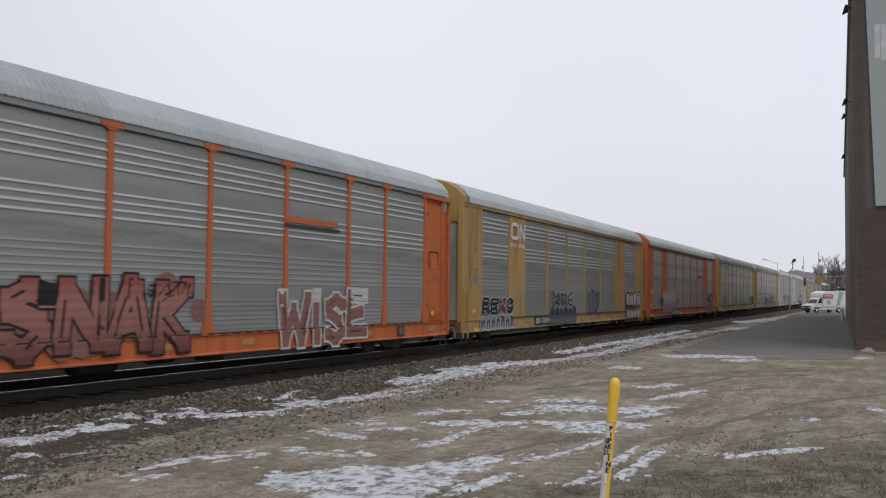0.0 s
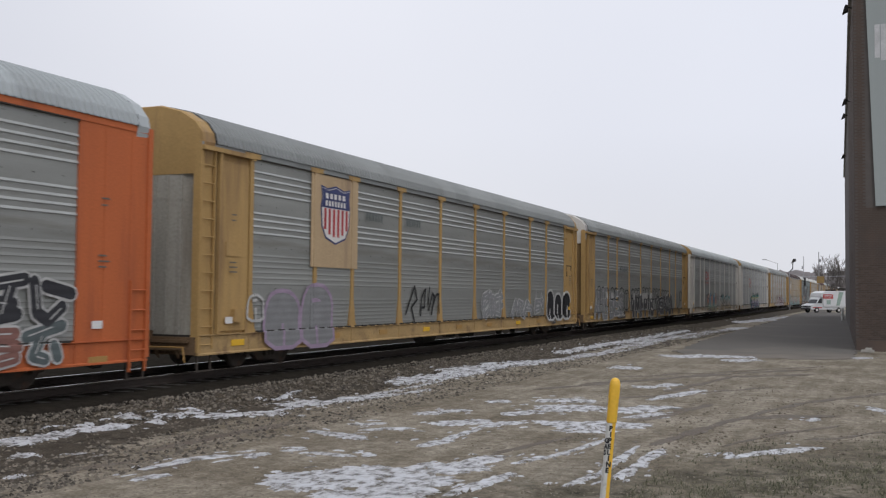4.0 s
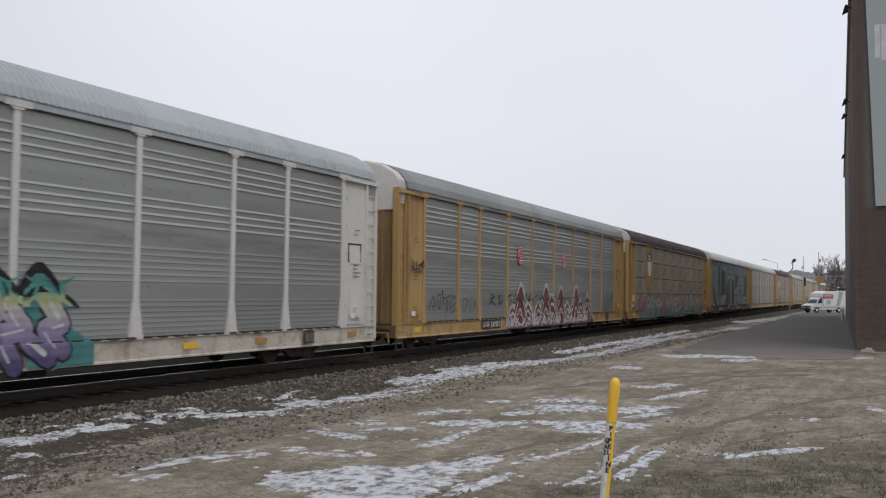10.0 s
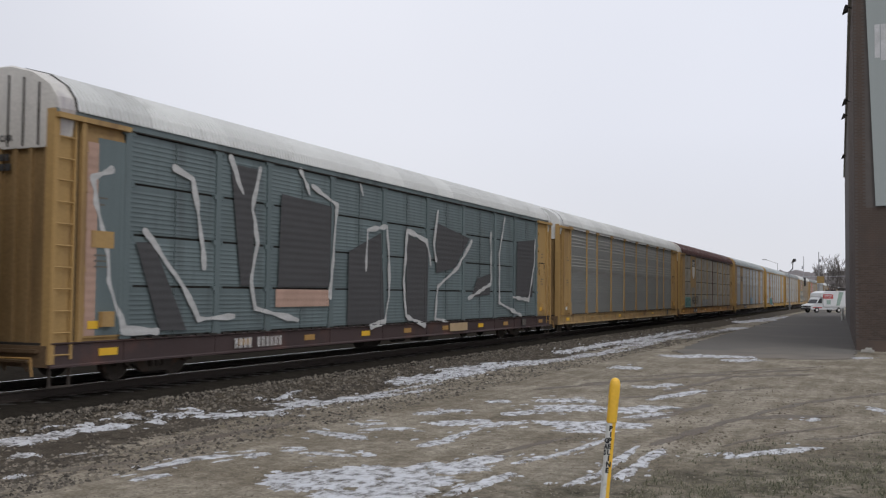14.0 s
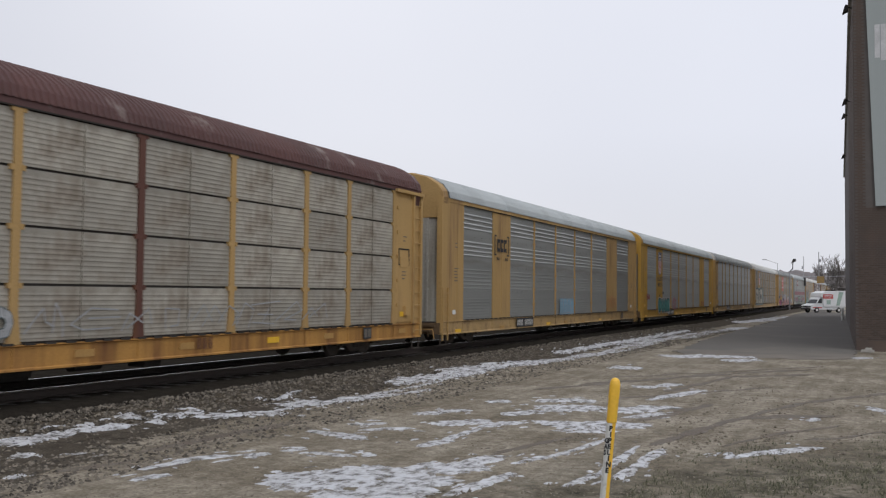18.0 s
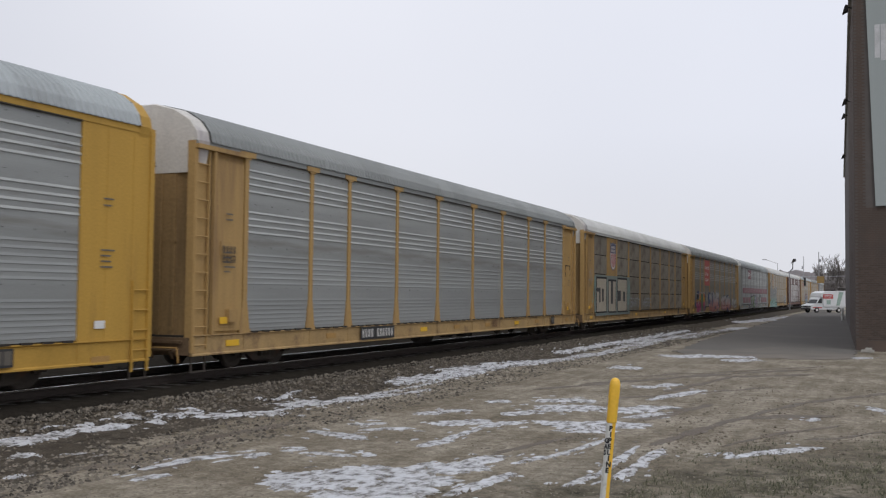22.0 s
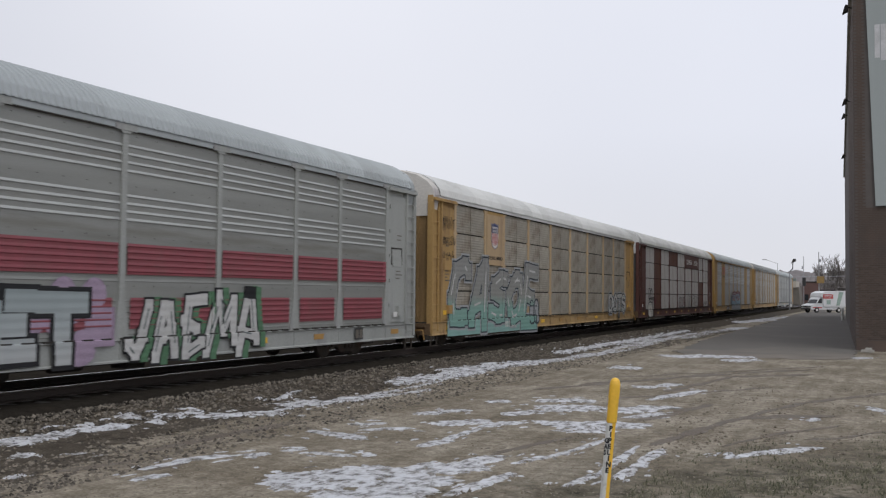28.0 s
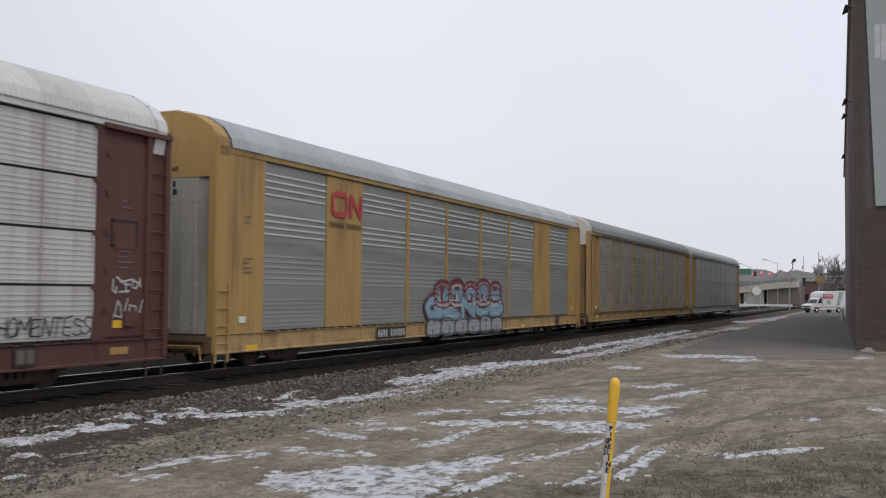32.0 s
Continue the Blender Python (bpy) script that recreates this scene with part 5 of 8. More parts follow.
part("green_panel", bm, VANG, cargo)
for x in (-2.0, 1.85):
    for y in (-0.88, 0.88):
        bm = bmesh.new()
        rod(bm, (x, y - 0.12, 0.37), (x, y + 0.12, 0.37), 0.37, n=20)
        wheel = part("wheel", bm, TYRE, van)
        bm = bmesh.new()
        rod(bm, (x, y - 0.13, 0.37), (x, y + 0.13, 0.37), 0.18, n=14)
        part("rim", bm, WHITEP, wheel)
bm = bmesh.new()
box(bm, -3.10, -2.98, -0.9, 0.9, 0.42, 0.62)
part("bumper", bm, TYRE, van)
bm = bmesh.new()
box(bm, -3.07, -3.03, -0.55, 0.55, 0.70, 0.92)
part("grille", bm, TYRE, van)
for y in (-0.76, 0.76):
    bm = bmesh.new()
    box(bm, -3.07, -2.95, y - 0.14, y + 0.14, 0.74, 0.92)
    part("headlight", bm, GLASS, van)
bm = bmesh.new()
prism(bm, [(-2.10, 1.30), (-1.44, 2.06), (-1.40, 2.02), (-2.04, 1.28)], "y", -0.80, 0.80)
part("windscreen", bm, GLASS, van)
bm = bmesh.new()
rod(bm, (-1.75, -0.98, 1.45), (-1.75, -1.16, 1.45), 0.03, n=6)
box(bm, -1.80, -1.70, -1.26, -1.12, 1.35, 1.62)
part("mirror", bm, TYRE, van)
for k, (x0, x1, z0, z1) in enumerate(((-0.85, 0.55, 2.16, 2.22), (-0.85, 0.55, 2.32, 2.40))):
    bm = bmesh.new()
    box(bm, x0, x1, -1.112, -1.10, z0, z1)
    part("panel_bar", bm, VANW, cargo)
bm = bmesh.new()
box(bm, -2.7, -1.1, -0.962, -0.95, 0.62, 0.78)
part("side_stripe", bm, VANR, van)
for y0, y1 in ((-1.0, -0.03), (0.03, 1.0)):
    bm = bmesh.new()
    box(bm, 2.95, 2.975, y0, y1, 0.95, 2.95)
    part("rear_door", bm, VANW, cargo)

# ---------------------------------------------------------------- far things by the crossing
GALV = shader("galvanised_pole", (0.30, 0.30, 0.31), 0.5, 0.5, 0.1)
lamp = thing("street_lamp", "tall grey yard lamp post with a dark angled head", "street lamp", pose(-11.9, 156.0, 0))
bm = bmesh.new()
rod(bm, (0, 0, 0), (0, 0, 5.9), 0.11, 0.08, n=10)
part("pole", bm, GALV, lamp)
bm = bmesh.new()
rod(bm, (0, 0, 5.85), (0.45, 0, 6.3), 0.07, n=8)
rod(bm, (0.45, 0, 6.3), (0.5, 0, 7.2), 0.07, n=8)
part("arm", bm, DARK, lamp)
bm = bmesh.new()
prism(bm, [(0.25, 7.1), (0.95, 7.45), (0.9, 7.8), (0.55, 7.75)], "y", -0.3, 0.3)
part("head", bm, DARK, lamp)
post = thing("guard_post", "white painted guard post at the wall", "bollard", pose(-3.0, 101, 0))
bm = bmesh.new()
rod(bm, (0, 0, 0), (0, 0, 1.15), 0.12, n=12)
part("post", bm, WHITEP, post)

# overpass: girders on bents
BRIDGE = shader("bridge_concrete", (0.40, 0.37, 0.31), 0.85, 0, 0.12, 0.4, 20, 0.2, 30, (0.22, 0.20, 0.17), 0.25, 0.3)
bridge = thing("road_overpass", "pale concrete road overpass on columns", "bridge", kind="structure")


def deck_z(x):
    return max(0.6, 2.6 + (x + 33.4) * 0.14 - max(0, x + 27) ** 2 * 0.006)


bm = bmesh.new()
xs_b = steps(-75, -19, 2.0)
lo = [bm.verts.new((x, 270, deck_z(x) + 0.3)) for x in xs_b]
hi = [bm.verts.new((x, 270, deck_z(x) + 1.9)) for x in xs_b]
lo2 = [bm.verts.new((x, 282, deck_z(x) + 0.3)) for x in xs_b]
hi2 = [bm.verts.new((x, 282, deck_z(x) + 1.9)) for x in xs_b]
for i in range(len(xs_b) - 1):
    bm.faces.new((lo[i], lo[i + 1], hi[i + 1], hi[i]))
    bm.faces.new((lo2[i], lo2[i + 1], hi2[i + 1], hi2[i]))
    bm.faces.new((hi[i], hi[i + 1], hi2[i + 1], hi2[i]))
    bm.faces.new((lo[i], lo[i + 1], lo2[i + 1], lo2[i]))
bm.faces.new((lo[-1], lo2[-1], hi2[-1], hi[-1]))
part("deck", bm, BRIDGE, bridge)
bm = bmesh.new()
for i in range(len(xs_b) - 1):
    a, b = xs_b[i], xs_b[i + 1]
    prism(bm, [(a, deck_z(a) + 1.9), (b, deck_z(b) + 1.9), (b, deck_z(b) + 2.6), (a, deck_z(a) + 2.6)], "y", 270.0, 270.3)
part("parapet", bm, shader("parapet_green", (0.16, 0.19, 0.17), 0.8), bridge)
for x in (-64, -56, -48, -41, -36.5, -33.5, -30.5, -27.5):
    bm = bmesh.new()
    box(bm, x - 0.45, x + 0.45, 271, 280, 0, deck_z(x) + 0.35)
    part("column", bm, CONC, bridge)
bm = bmesh.new()
prism(bm, [(-26, 0.0), (-18, 0.0), (-18.5, deck_z(-19) + 0.4), (-26, deck_z(-26) + 0.4)], "y", 271, 281)
part("abutment", bm, shader("abutment_brush", (0.14, 0.125, 0.105), 0.9, 0, 0.3, 0.6), bridge)


def mast(x, y, h, r, name, label, category, arms=(), heads=()):
    o = thing(name, label, category, pose(x, y, 0), "masts by the crossing")
    bm = bmesh.new()
    rod(bm, (0, 0, 0), (0, 0, h), r, r * 0.6, n=8)
    part("pole", bm, GALV, o)
    for a, b in arms:
        bm = bmesh.new()
        rod(bm, a, b, r * 0.55, n=6)
        part("arm", bm, GALV, o)
    for p, (w, d, hh), m in heads:
        bm = bmesh.new()
        box(bm, p[0] - w / 2, p[0] + w / 2, p[1] - d / 2, p[1] + d / 2, p[2] - hh / 2, p[2] + hh / 2)
        part("head", bm, m, o)
    return o


SIGNG = shader("sign_green", (0.05, 0.16, 0.11), 0.5)
SIGNAL = shader("signal_amber", (0.26, 0.17, 0.06), 0.6)
REDL = bpy.data.materials.new("lit_red_signal")
REDL.use_nodes = True
REDL.node_tree.nodes["Principled BSDF"].inputs["Base Color"].default_value = (0.5, 0.02, 0.02, 1)
REDL.node_tree.nodes["Principled BSDF"].inputs["Emission Color"].default_value = (1.0, 0.10, 0.10, 1)
REDL.node_tree.nodes["Principled BSDF"].inputs["Emission Strength"].default_value = 1.6
mast(-29.2, 262, 9.6, 0.10, "street_lamp", "grey highway lamp mast with a bent arm", "street lamp", [((0, 0, 9.5), (-2.6, 0, 10.4))], [((-2.9, 0, 10.4), (1.0, 0.4, 0.2), GALV), ((-1.6, -0.3, 8.4), (3.2, 0.15, 1.5), SIGNG)])
mast(-22.8, 262, 10.5, 0.10, "street_lamp", "grey highway lamp mast with a bent arm", "street lamp", [((0, 0, 10.4), (-2.8, 0, 11.4))], [((-3.1, 0, 11.4), (1.0, 0.4, 0.2), GALV)])
mast(-24.4, 240, 7.6, 0.10, "railway_signal", "railway crossing signal mast with lit red lamps", "signal", [((-1.9, 0, 7.4), (1.9, 0, 7.4))],
     [((-1.7, -0.2, 7.4), (0.45, 0.3, 0.3), REDL), ((1.7, -0.2, 7.4), (0.45, 0.3, 0.3), REDL), ((0, -0.2, 7.6), (0.3, 0.3, 0.5), REDL)])
mast(-25.4, 236, 6.6, 0.08, "railway_signal", "dark round-headed railway signal on a mast", "signal", [], [((0, -0.2, 7.3), (0.6, 0.3, 1.1), BLACKP)])
mast(-16.2, 255, 12.0, 0.10, "utility_pole", "tall thin grey pole with a small box", "pole", [], [((-0.3, 0, 9.2), (0.3, 0.3, 0.6), GALV)])
mast(-10.0, 200, 10.6, 0.12, "traffic_signal", "signal mast with a long arm and amber signal housings", "traffic signal", [((-6.0, 0, 5.9), (4.5, 0, 6.1))],
     [((0.3, -0.3, 5.4), (1.3, 0.4, 1.3), SIGNAL), ((-2.6, -0.3, 5.0), (0.6, 0.4, 1.6), BLACKP), ((-5.0, -0.3, 5.4), (0.6, 0.4, 1.1), SIGNAL), ((0.2, 0, 9.0), (0.4, 0.3, 0.6), GALV)])
# round white sign by the track
o = thing("round_sign", "white round sign plate on a thin mast", "sign", pose(-21.8, 205, 0))
bm = bmesh.new()
rod(bm, (0, 0, 0), (0, 0, 4.0), 0.07, n=8)
part("pole", bm, GALV, o)
bm = bmesh.new()
rod(bm, (0, -0.12, 3.2), (0, -0.05, 3.2), 0.85, n=20)
part("plate", bm, WHITEP, o)
# relay cabinet and guard rail
o = thing("relay_cabinet", "grey metal equipment cabinet beside the crossing", "cabinet", pose(-23.5, 215, 0))
bm = bmesh.new()
box(bm, -1.2, 1.2, -0.6, 0.6, 0, 2.4)
box(bm, -1.3, 1.3, -0.7, 0.7, 2.4, 2.5)
part("body", bm, GREYP, o)
o = thing("guard_rail", "white guard rail along the cross street", "guard rail")
bm = bmesh.new()
box(bm, -40, -13.5, 183.0, 183.15, 0.45, 0.80)
part("beam", bm, WHITEP, o)
for k in range(12):
    bm = bmesh.new()
    box(bm, -39 + k * 2.2, -38.85 + k * 2.2, 183.15, 183.3, 0, 0.78)
    part("post", bm, GALV, o)


# ---------------------------------------------------------------- bare winter trees and the far ridge
BARK = shader("bare_twigs", (0.14, 0.125, 0.115), 0.95, 0, 0.3, 2.0, 20, 0.2, 20)


def bare_tree(seed, h):
    """A leafless tree: trunk, limbs, and many fine twigs."""
    rnd = random.Random(seed)
    trunk, crown = bmesh.new(), bmesh.new()

    def grow(p, d, length, r, depth):
        q = p + d * length
        rod(trunk if depth < 2 else crown, p, q, r, r * 0.7, 5 if depth < 3 else 3)
        if depth >= 5:
            return
        for _ in range(3 if depth < 4 else 4):
            e = (d + Vector((rnd.uniform(-1, 1), rnd.uniform(-1, 1), rnd.uniform(-0.25, 0.75))) * 0.75).normalized()
            grow(q - d * length * rnd.uniform(0, 0.35), e, length * rnd.uniform(0.6, 0.82), r * 0.6, depth + 1)

    grow(Vector((0, 0, -0.2)), Vector((0, 0, 1)), h * 0.26, h * 0.022, 0)
    return mesh_of("trunk", trunk, BARK, fix=False), mesh_of("crown", crown, BARK, fix=False)


TREES = [bare_tree(s, 10.0) for s in (1, 2, 3)]
rnd = random.Random(5)
spots = [(-16.5, 322, 0.9), (-14.8, 326, 1.2), (-13.2, 320, 1.35), (-11.6, 325, 1.4), (-10.0, 321, 1.35), (-8.6, 326, 1.3), (-7.0, 322, 1.25), (-5, 328, 1.2), (-2, 322, 1.2), (-18.5, 300, 0.6), (-20.5, 305, 0.55), (-17, 296, 0.55), (-15, 292, 0.6), (-13, 298, 0.7), (-11, 290, 0.7), (-9, 295, 0.75), (-22, 296, 0.5)]
for x, y, s in spots:
    tr = thing("bare_tree", "leafless grey-brown tree on the far side of the street", "tree", Matrix.Translation((x, y, 0)) @ Matrix.Rotation(rnd.uniform(0, 6), 4, "Z") @ Matrix.Diagonal((s * 1.15, s * 1.15, s * 1.45, 1)), "far bare trees")
    a, b = TREES[rnd.randrange(3)]
    put("trunk", a, tr)
    put("crown", b, tr)

RIDGE = shader("wooded_ridge", (0.15, 0.135, 0.13), 0.95, 0, 0.35, 0.15, 2.0, 0.5, 1.0)


def ridge(y0, base, amp, x0, x1, name):
    xs_r = steps(x0, x1, 1.0)
    verts, faces = [], []
    for x in xs_r:
        z = base + amp * (0.55 + 0.5 * noise.noise((x * 0.012, 3.3, y0))) + 1.6 * noise.noise((x * 0.11, y0, 1)) + 1.3 * noise.noise((x * 0.4, y0, 2)) + 1.0 * noise.noise((x * 1.7, y0, 5))
        verts += [(x, y0, -2), (x, y0 + 6, z * 0.6), (x, y0 + 30, z)]
    for i in range(len(xs_r) - 1):
        for k in range(2):
            faces.append((i * 3 + k, i * 3 + 3 + k, i * 3 + 4 + k, i * 3 + 1 + k))
    me = bpy.data.meshes.new(name)
    me.from_pydata(verts, [], faces)
    me.materials.append(RIDGE)
    tagged(new("backdrop", me), "far wooded winter ridge", "ridge", kind="structure")


ridge(430, 10.5, 4.0, -400, 200, "ridge_far")
# low brick shops beyond the street
for x, w, h, col in ((-16.4, 4.0, 6.0, (0.13, 0.075, 0.065)), (-12.2, 3.6, 3.8, (0.24, 0.22, 0.20)), (-7.0, 5.0, 4.2, (0.10, 0.09, 0.085))):
    o = thing("far_building", "small low building beyond the street", "building", pose(x, 285, 0), "far buildings")
    bm = bmesh.new()
    box(bm, -w / 2, w / 2, 0, 8, 0, h)
    part("wall", bm, shader("far_wall_%d" % (h * 10), col, 0.9, 0, 0.2, 0.6), o)
    bm = bmesh.new()
    box(bm, -w / 2 - 0.15, w / 2 + 0.15, -0.15, 8.15, h, h + 0.3)
    part("roof", bm, DARK, o)
    for k in (-1, 1):
        bm = bmesh.new()
        box(bm, k * w / 4 - 0.5, k * w / 4 + 0.5, -0.03, 0.05, 1.2, 2.8)
        part("window", bm, GLASS, o)


# ---------------------------------------------------------------- markings and sprayed lettering on the cars
def surface_x(kind, y, z):
    """How far out the side stands at y, z on the yard side."""
    if z < SILL1 + 0.005:
        return SIDE + 0.034
    near = min(abs(y - p) for p in POSTS)
    wide = 0.10 if z > 1.65 else 0.22
    if kind == "plate":
        return SIDE + 0.012
    if near < wide:
        return SIDE + (0.022 if kind == "tee" else 0.016)
    if kind == "tee" and 2 < y < 25.7:
        return SIDE + (0.004 if z > 1.9 else -0.010)
    return SIDE + (0.004 if kind == "fine" else 0.045)


def on_side(car, kind, name, bm, material, lift, label=""):
    """Lays a flat drawing in (y, z) on the car's side as a coat of paint."""
    ys_ = [v.co.y for v in bm.verts]
    zs_ = [v.co.z for v in bm.verts]
    lo, hi = min(ys_), max(ys_)
    for p in POSTS:
        for w in ((0.12,) if kind == "plate" else (0.10, 0.22)):
            for e in (-w - 0.004, -w + 0.004, w - 0.004, w + 0.004):
                if lo < p + e < hi:
                    bmesh.ops.bisect_plane(bm, geom=list(bm.verts) + list(bm.edges) + list(bm.faces), plane_co=(0, p + e, 0), plane_no=(0, 1, 0))
    for z in (SILL1 + 0.001, SILL1 + 0.009):
        if min(zs_) < z < max(zs_):
            bmesh.ops.bisect_plane(bm, geom=list(bm.verts) + list(bm.edges) + list(bm.faces), plane_co=(0, 0, z), plane_no=(0, 0, 1))
    for v in bm.verts:
        v.co.x = surface_x(kind, v.co.y, v.co.z) + lift + v.co.x
    me = bpy.data.meshes.new(name)
    bm.to_mesh(me)
    bm.free()
    me.materials.append(material)
    return put(name, me, car, label=label)


class Pen:
    """Draws thick strokes and filled outlines in the (y, z) plane; each lies a hair above the last."""

    def __init__(self):
        self.bm = bmesh.new()
        self.x, self.count = 0.0, 0

    def poly(self, pts):
        self.count += 1
        self.x = 0.00004 * (self.count % 30)
        try:
            self.bm.faces.new([self.bm.verts.new((self.x, y, z)) for y, z in pts])
        except ValueError:
            pass

    def rect(self, y0, y1, z0, z1):
        self.poly([(y0, z0), (y1, z0), (y1, z1), (y0, z1)])

    def disc(self, y, z, r, n=10, sy=1.0):
        self.poly([(y + sy * r * math.cos(2 * math.pi * i / n), z + r * math.sin(2 * math.pi * i / n)) for i in range(n)])

    def line(self, pts, r, round_ends=True, taper=None):
        for i, ((a, b), (c, d)) in enumerate(zip(pts, pts[1:])):
            length = math.hypot(c - a, d - b) or 1e-6
            ny, nz = -(d - b) / length, (c - a) / length
            r0 = r if taper is None else r * taper[i]
            r1 = r if taper is None else r * taper[i + 1]
            self.poly([(a - ny * r0, b - nz * r0), (c - ny * r1, d - nz * r1), (c + ny * r1, d + nz * r1), (a + ny * r0, b + nz * r0)])
        if round_ends:
            for i, (a, b) in enumerate(pts):
                self.disc(a, b, r if taper is None else r * taper[i], 8)


# stroke skeletons in a unit cell, for the shapes that make up sprayed pieces
FORMS = [
    [[(0.1, 1.0), (0.2, 0.1), (0.6, 0.0), (0.75, 0.35)], [(0.45, 0.9), (0.95, 0.6)]],
    [[(0.0, 0.05), (0.15, 0.95), (0.4, 0.6), (0.45, 0.1)], [(0.45, 0.1), (0.6, 0.95), (0.9, 0.7), (1.0, 0.0)]],
    [[(0.2, 1.0), (0.65, 0.65), (0.3, 0.5), (0.85, 0.0)], [(0.0, 0.2), (0.4, 0.1)]],
    [[(0.1, 0.2), (0.5, 1.0), (0.95, 0.55), (0.45, 0.3), (0.85, 0.0)]],
    [[(0.0, 0.9), (1.0, 0.95)], [(0.1, 0.5), (0.8, 0.45)], [(0.0, 0.05), (0.9, 0.1)], [(0.5, 0.95), (0.55, 0.05)]],
    [[(0.9, 0.95), (0.2, 0.8), (0.05, 0.4), (0.4, 0.02), (1.0, 0.15)], [(0.35, 0.45), (1.0, 0.6)]],
    [[(0.0, 0.1), (0.35, 0.9), (0.6, 0.2)], [(0.45, 0.1), (0.75, 1.0), (1.05, 0.3)]],
    [[(0.3, 0.15), (0.75, 0.25), (0.7, 0.8), (0.2, 0.85), (0.3, 0.15)], [(0.9, 1.0), (1.0, 0.5)]],
    [[(0.05, 0.75), (0.95, 1.0)], [(0.4, 0.85), (0.35, 0.25), (0.6, 0.0)], [(0.7, 0.6), (0.95, 0.1)]],
    [[(0.05, 0.0), (0.2, 0.95), (0.55, 0.75), (0.25, 0.45), (0.8, 0.55), (0.95, 0.05)]],
    [[(0.0, 0.55), (0.3, 1.0), (0.35, 0.0)], [(0.55, 0.85), (0.6, 0.05), (1.0, 0.35), (0.9, 0.95)]],
]


def piece(y0, y1, z0, z1, n, seed, fill, outline=None, back=None, fat=0.17, slant=0.10, label="sprayed lettering shapes", second=None, forms=None, shine=None, wild=0.08):
    """A sprayed piece: bubble or block shapes side by side, with outline, fill and a cloud behind."""
    def draw(car, kind):
        rnd = random.Random(seed)
        w = (y1 - y0) / n
        h = z1 - z0
        shapes = []
        for k in range(n):
            form = FORMS[(forms[k] if forms else rnd.randrange(99)) % len(FORMS)]
            hh, up = h * rnd.uniform(0.86, 1.0), h * rnd.uniform(0, 0.07)
            for stroke in form:
                pts = []
                for a, b in stroke:
                    a2, b2 = a + rnd.uniform(-wild, wild), b + rnd.uniform(-wild, wild)
                    pts.append((y0 + w * (k + 0.04 + 0.92 * a2) + slant * (b2 - 0.5) * w, z0 + up + hh * (0.10 + 0.80 * b2)))
                shapes.append((k, pts))
        r = fat * 0.72 * min(w, h * 0.75)
        if back:
            p = Pen()
            rr = random.Random(seed + 1)
            for _ in range(n * 5):
                p.disc(rr.uniform(y0 - 0.15, y1 + 0.15), rr.uniform(z0 + h * 0.15, z1 - h * 0.25), h * rr.uniform(0.16, 0.36), 12, rr.uniform(0.8, 1.6))
            on_side(car, kind, "sprayed_cloud", p.bm, back, 0.003)
        if outline:
            p = Pen()
            for k, pts in shapes:
                p.line(pts, r + 0.035 + 0.05 * r)
            on_side(car, kind, "sprayed_outline", p.bm, outline, 0.010)["kind"] = "stuff"
        for i, (g, pts) in enumerate(shapes):
            p = Pen()
            p.line(pts, r)
            on_side(car, kind, "sprayed_stroke", p.bm, second if second and g % 2 else fill, 0.0155 + 0.002 * (g % 3) + 0.0006 * (i % 3), label if i == 0 else "")
        # thin accents drawn over the shapes
        rr = random.Random(seed + 9)
        ink = shine or outline
        if ink and fat > 0.1:
            p = Pen()
            for k, pts in shapes:
                for (a, b), (c, d) in zip(pts, pts[1:]):
                    if rr.random() < 0.7:
                        o = rr.uniform(-0.45, 0.45) * r
                        p.line([(a + (c - a) * 0.1 + o, b + (d - b) * 0.1), (a + (c - a) * rr.uniform(0.6, 0.95) + o, b + (d - b) * 0.9)], max(0.012, r * 0.12), False)
            on_side(car, kind, "sprayed_accent", p.bm, ink, 0.0225)["kind"] = "stuff"
        if shine:
            p = Pen()
            for k, pts in shapes:
                (a, b), (c, d) = pts[0], pts[1]
                p.line([(a + (c - a) * 0.25, b + (d - b) * 0.25), (a + (c - a) * 0.75, b + (d - b) * 0.75)], r * 0.28)
            on_side(car, kind, "sprayed_shine", p.bm, shine, 0.025)["kind"] = "stuff"
    return draw


# corners cut round
def rounded(pts, times=2):
    """Cuts the corners of a closed outline."""
    for _ in range(times):
        out = []
        for (a, b), (c, d) in zip(pts, pts[1:] + pts[:1]):
            out += [(a * 0.75 + c * 0.25, b * 0.75 + d * 0.25), (a * 0.25 + c * 0.75, b * 0.25 + d * 0.75)]
        pts = out
    return pts


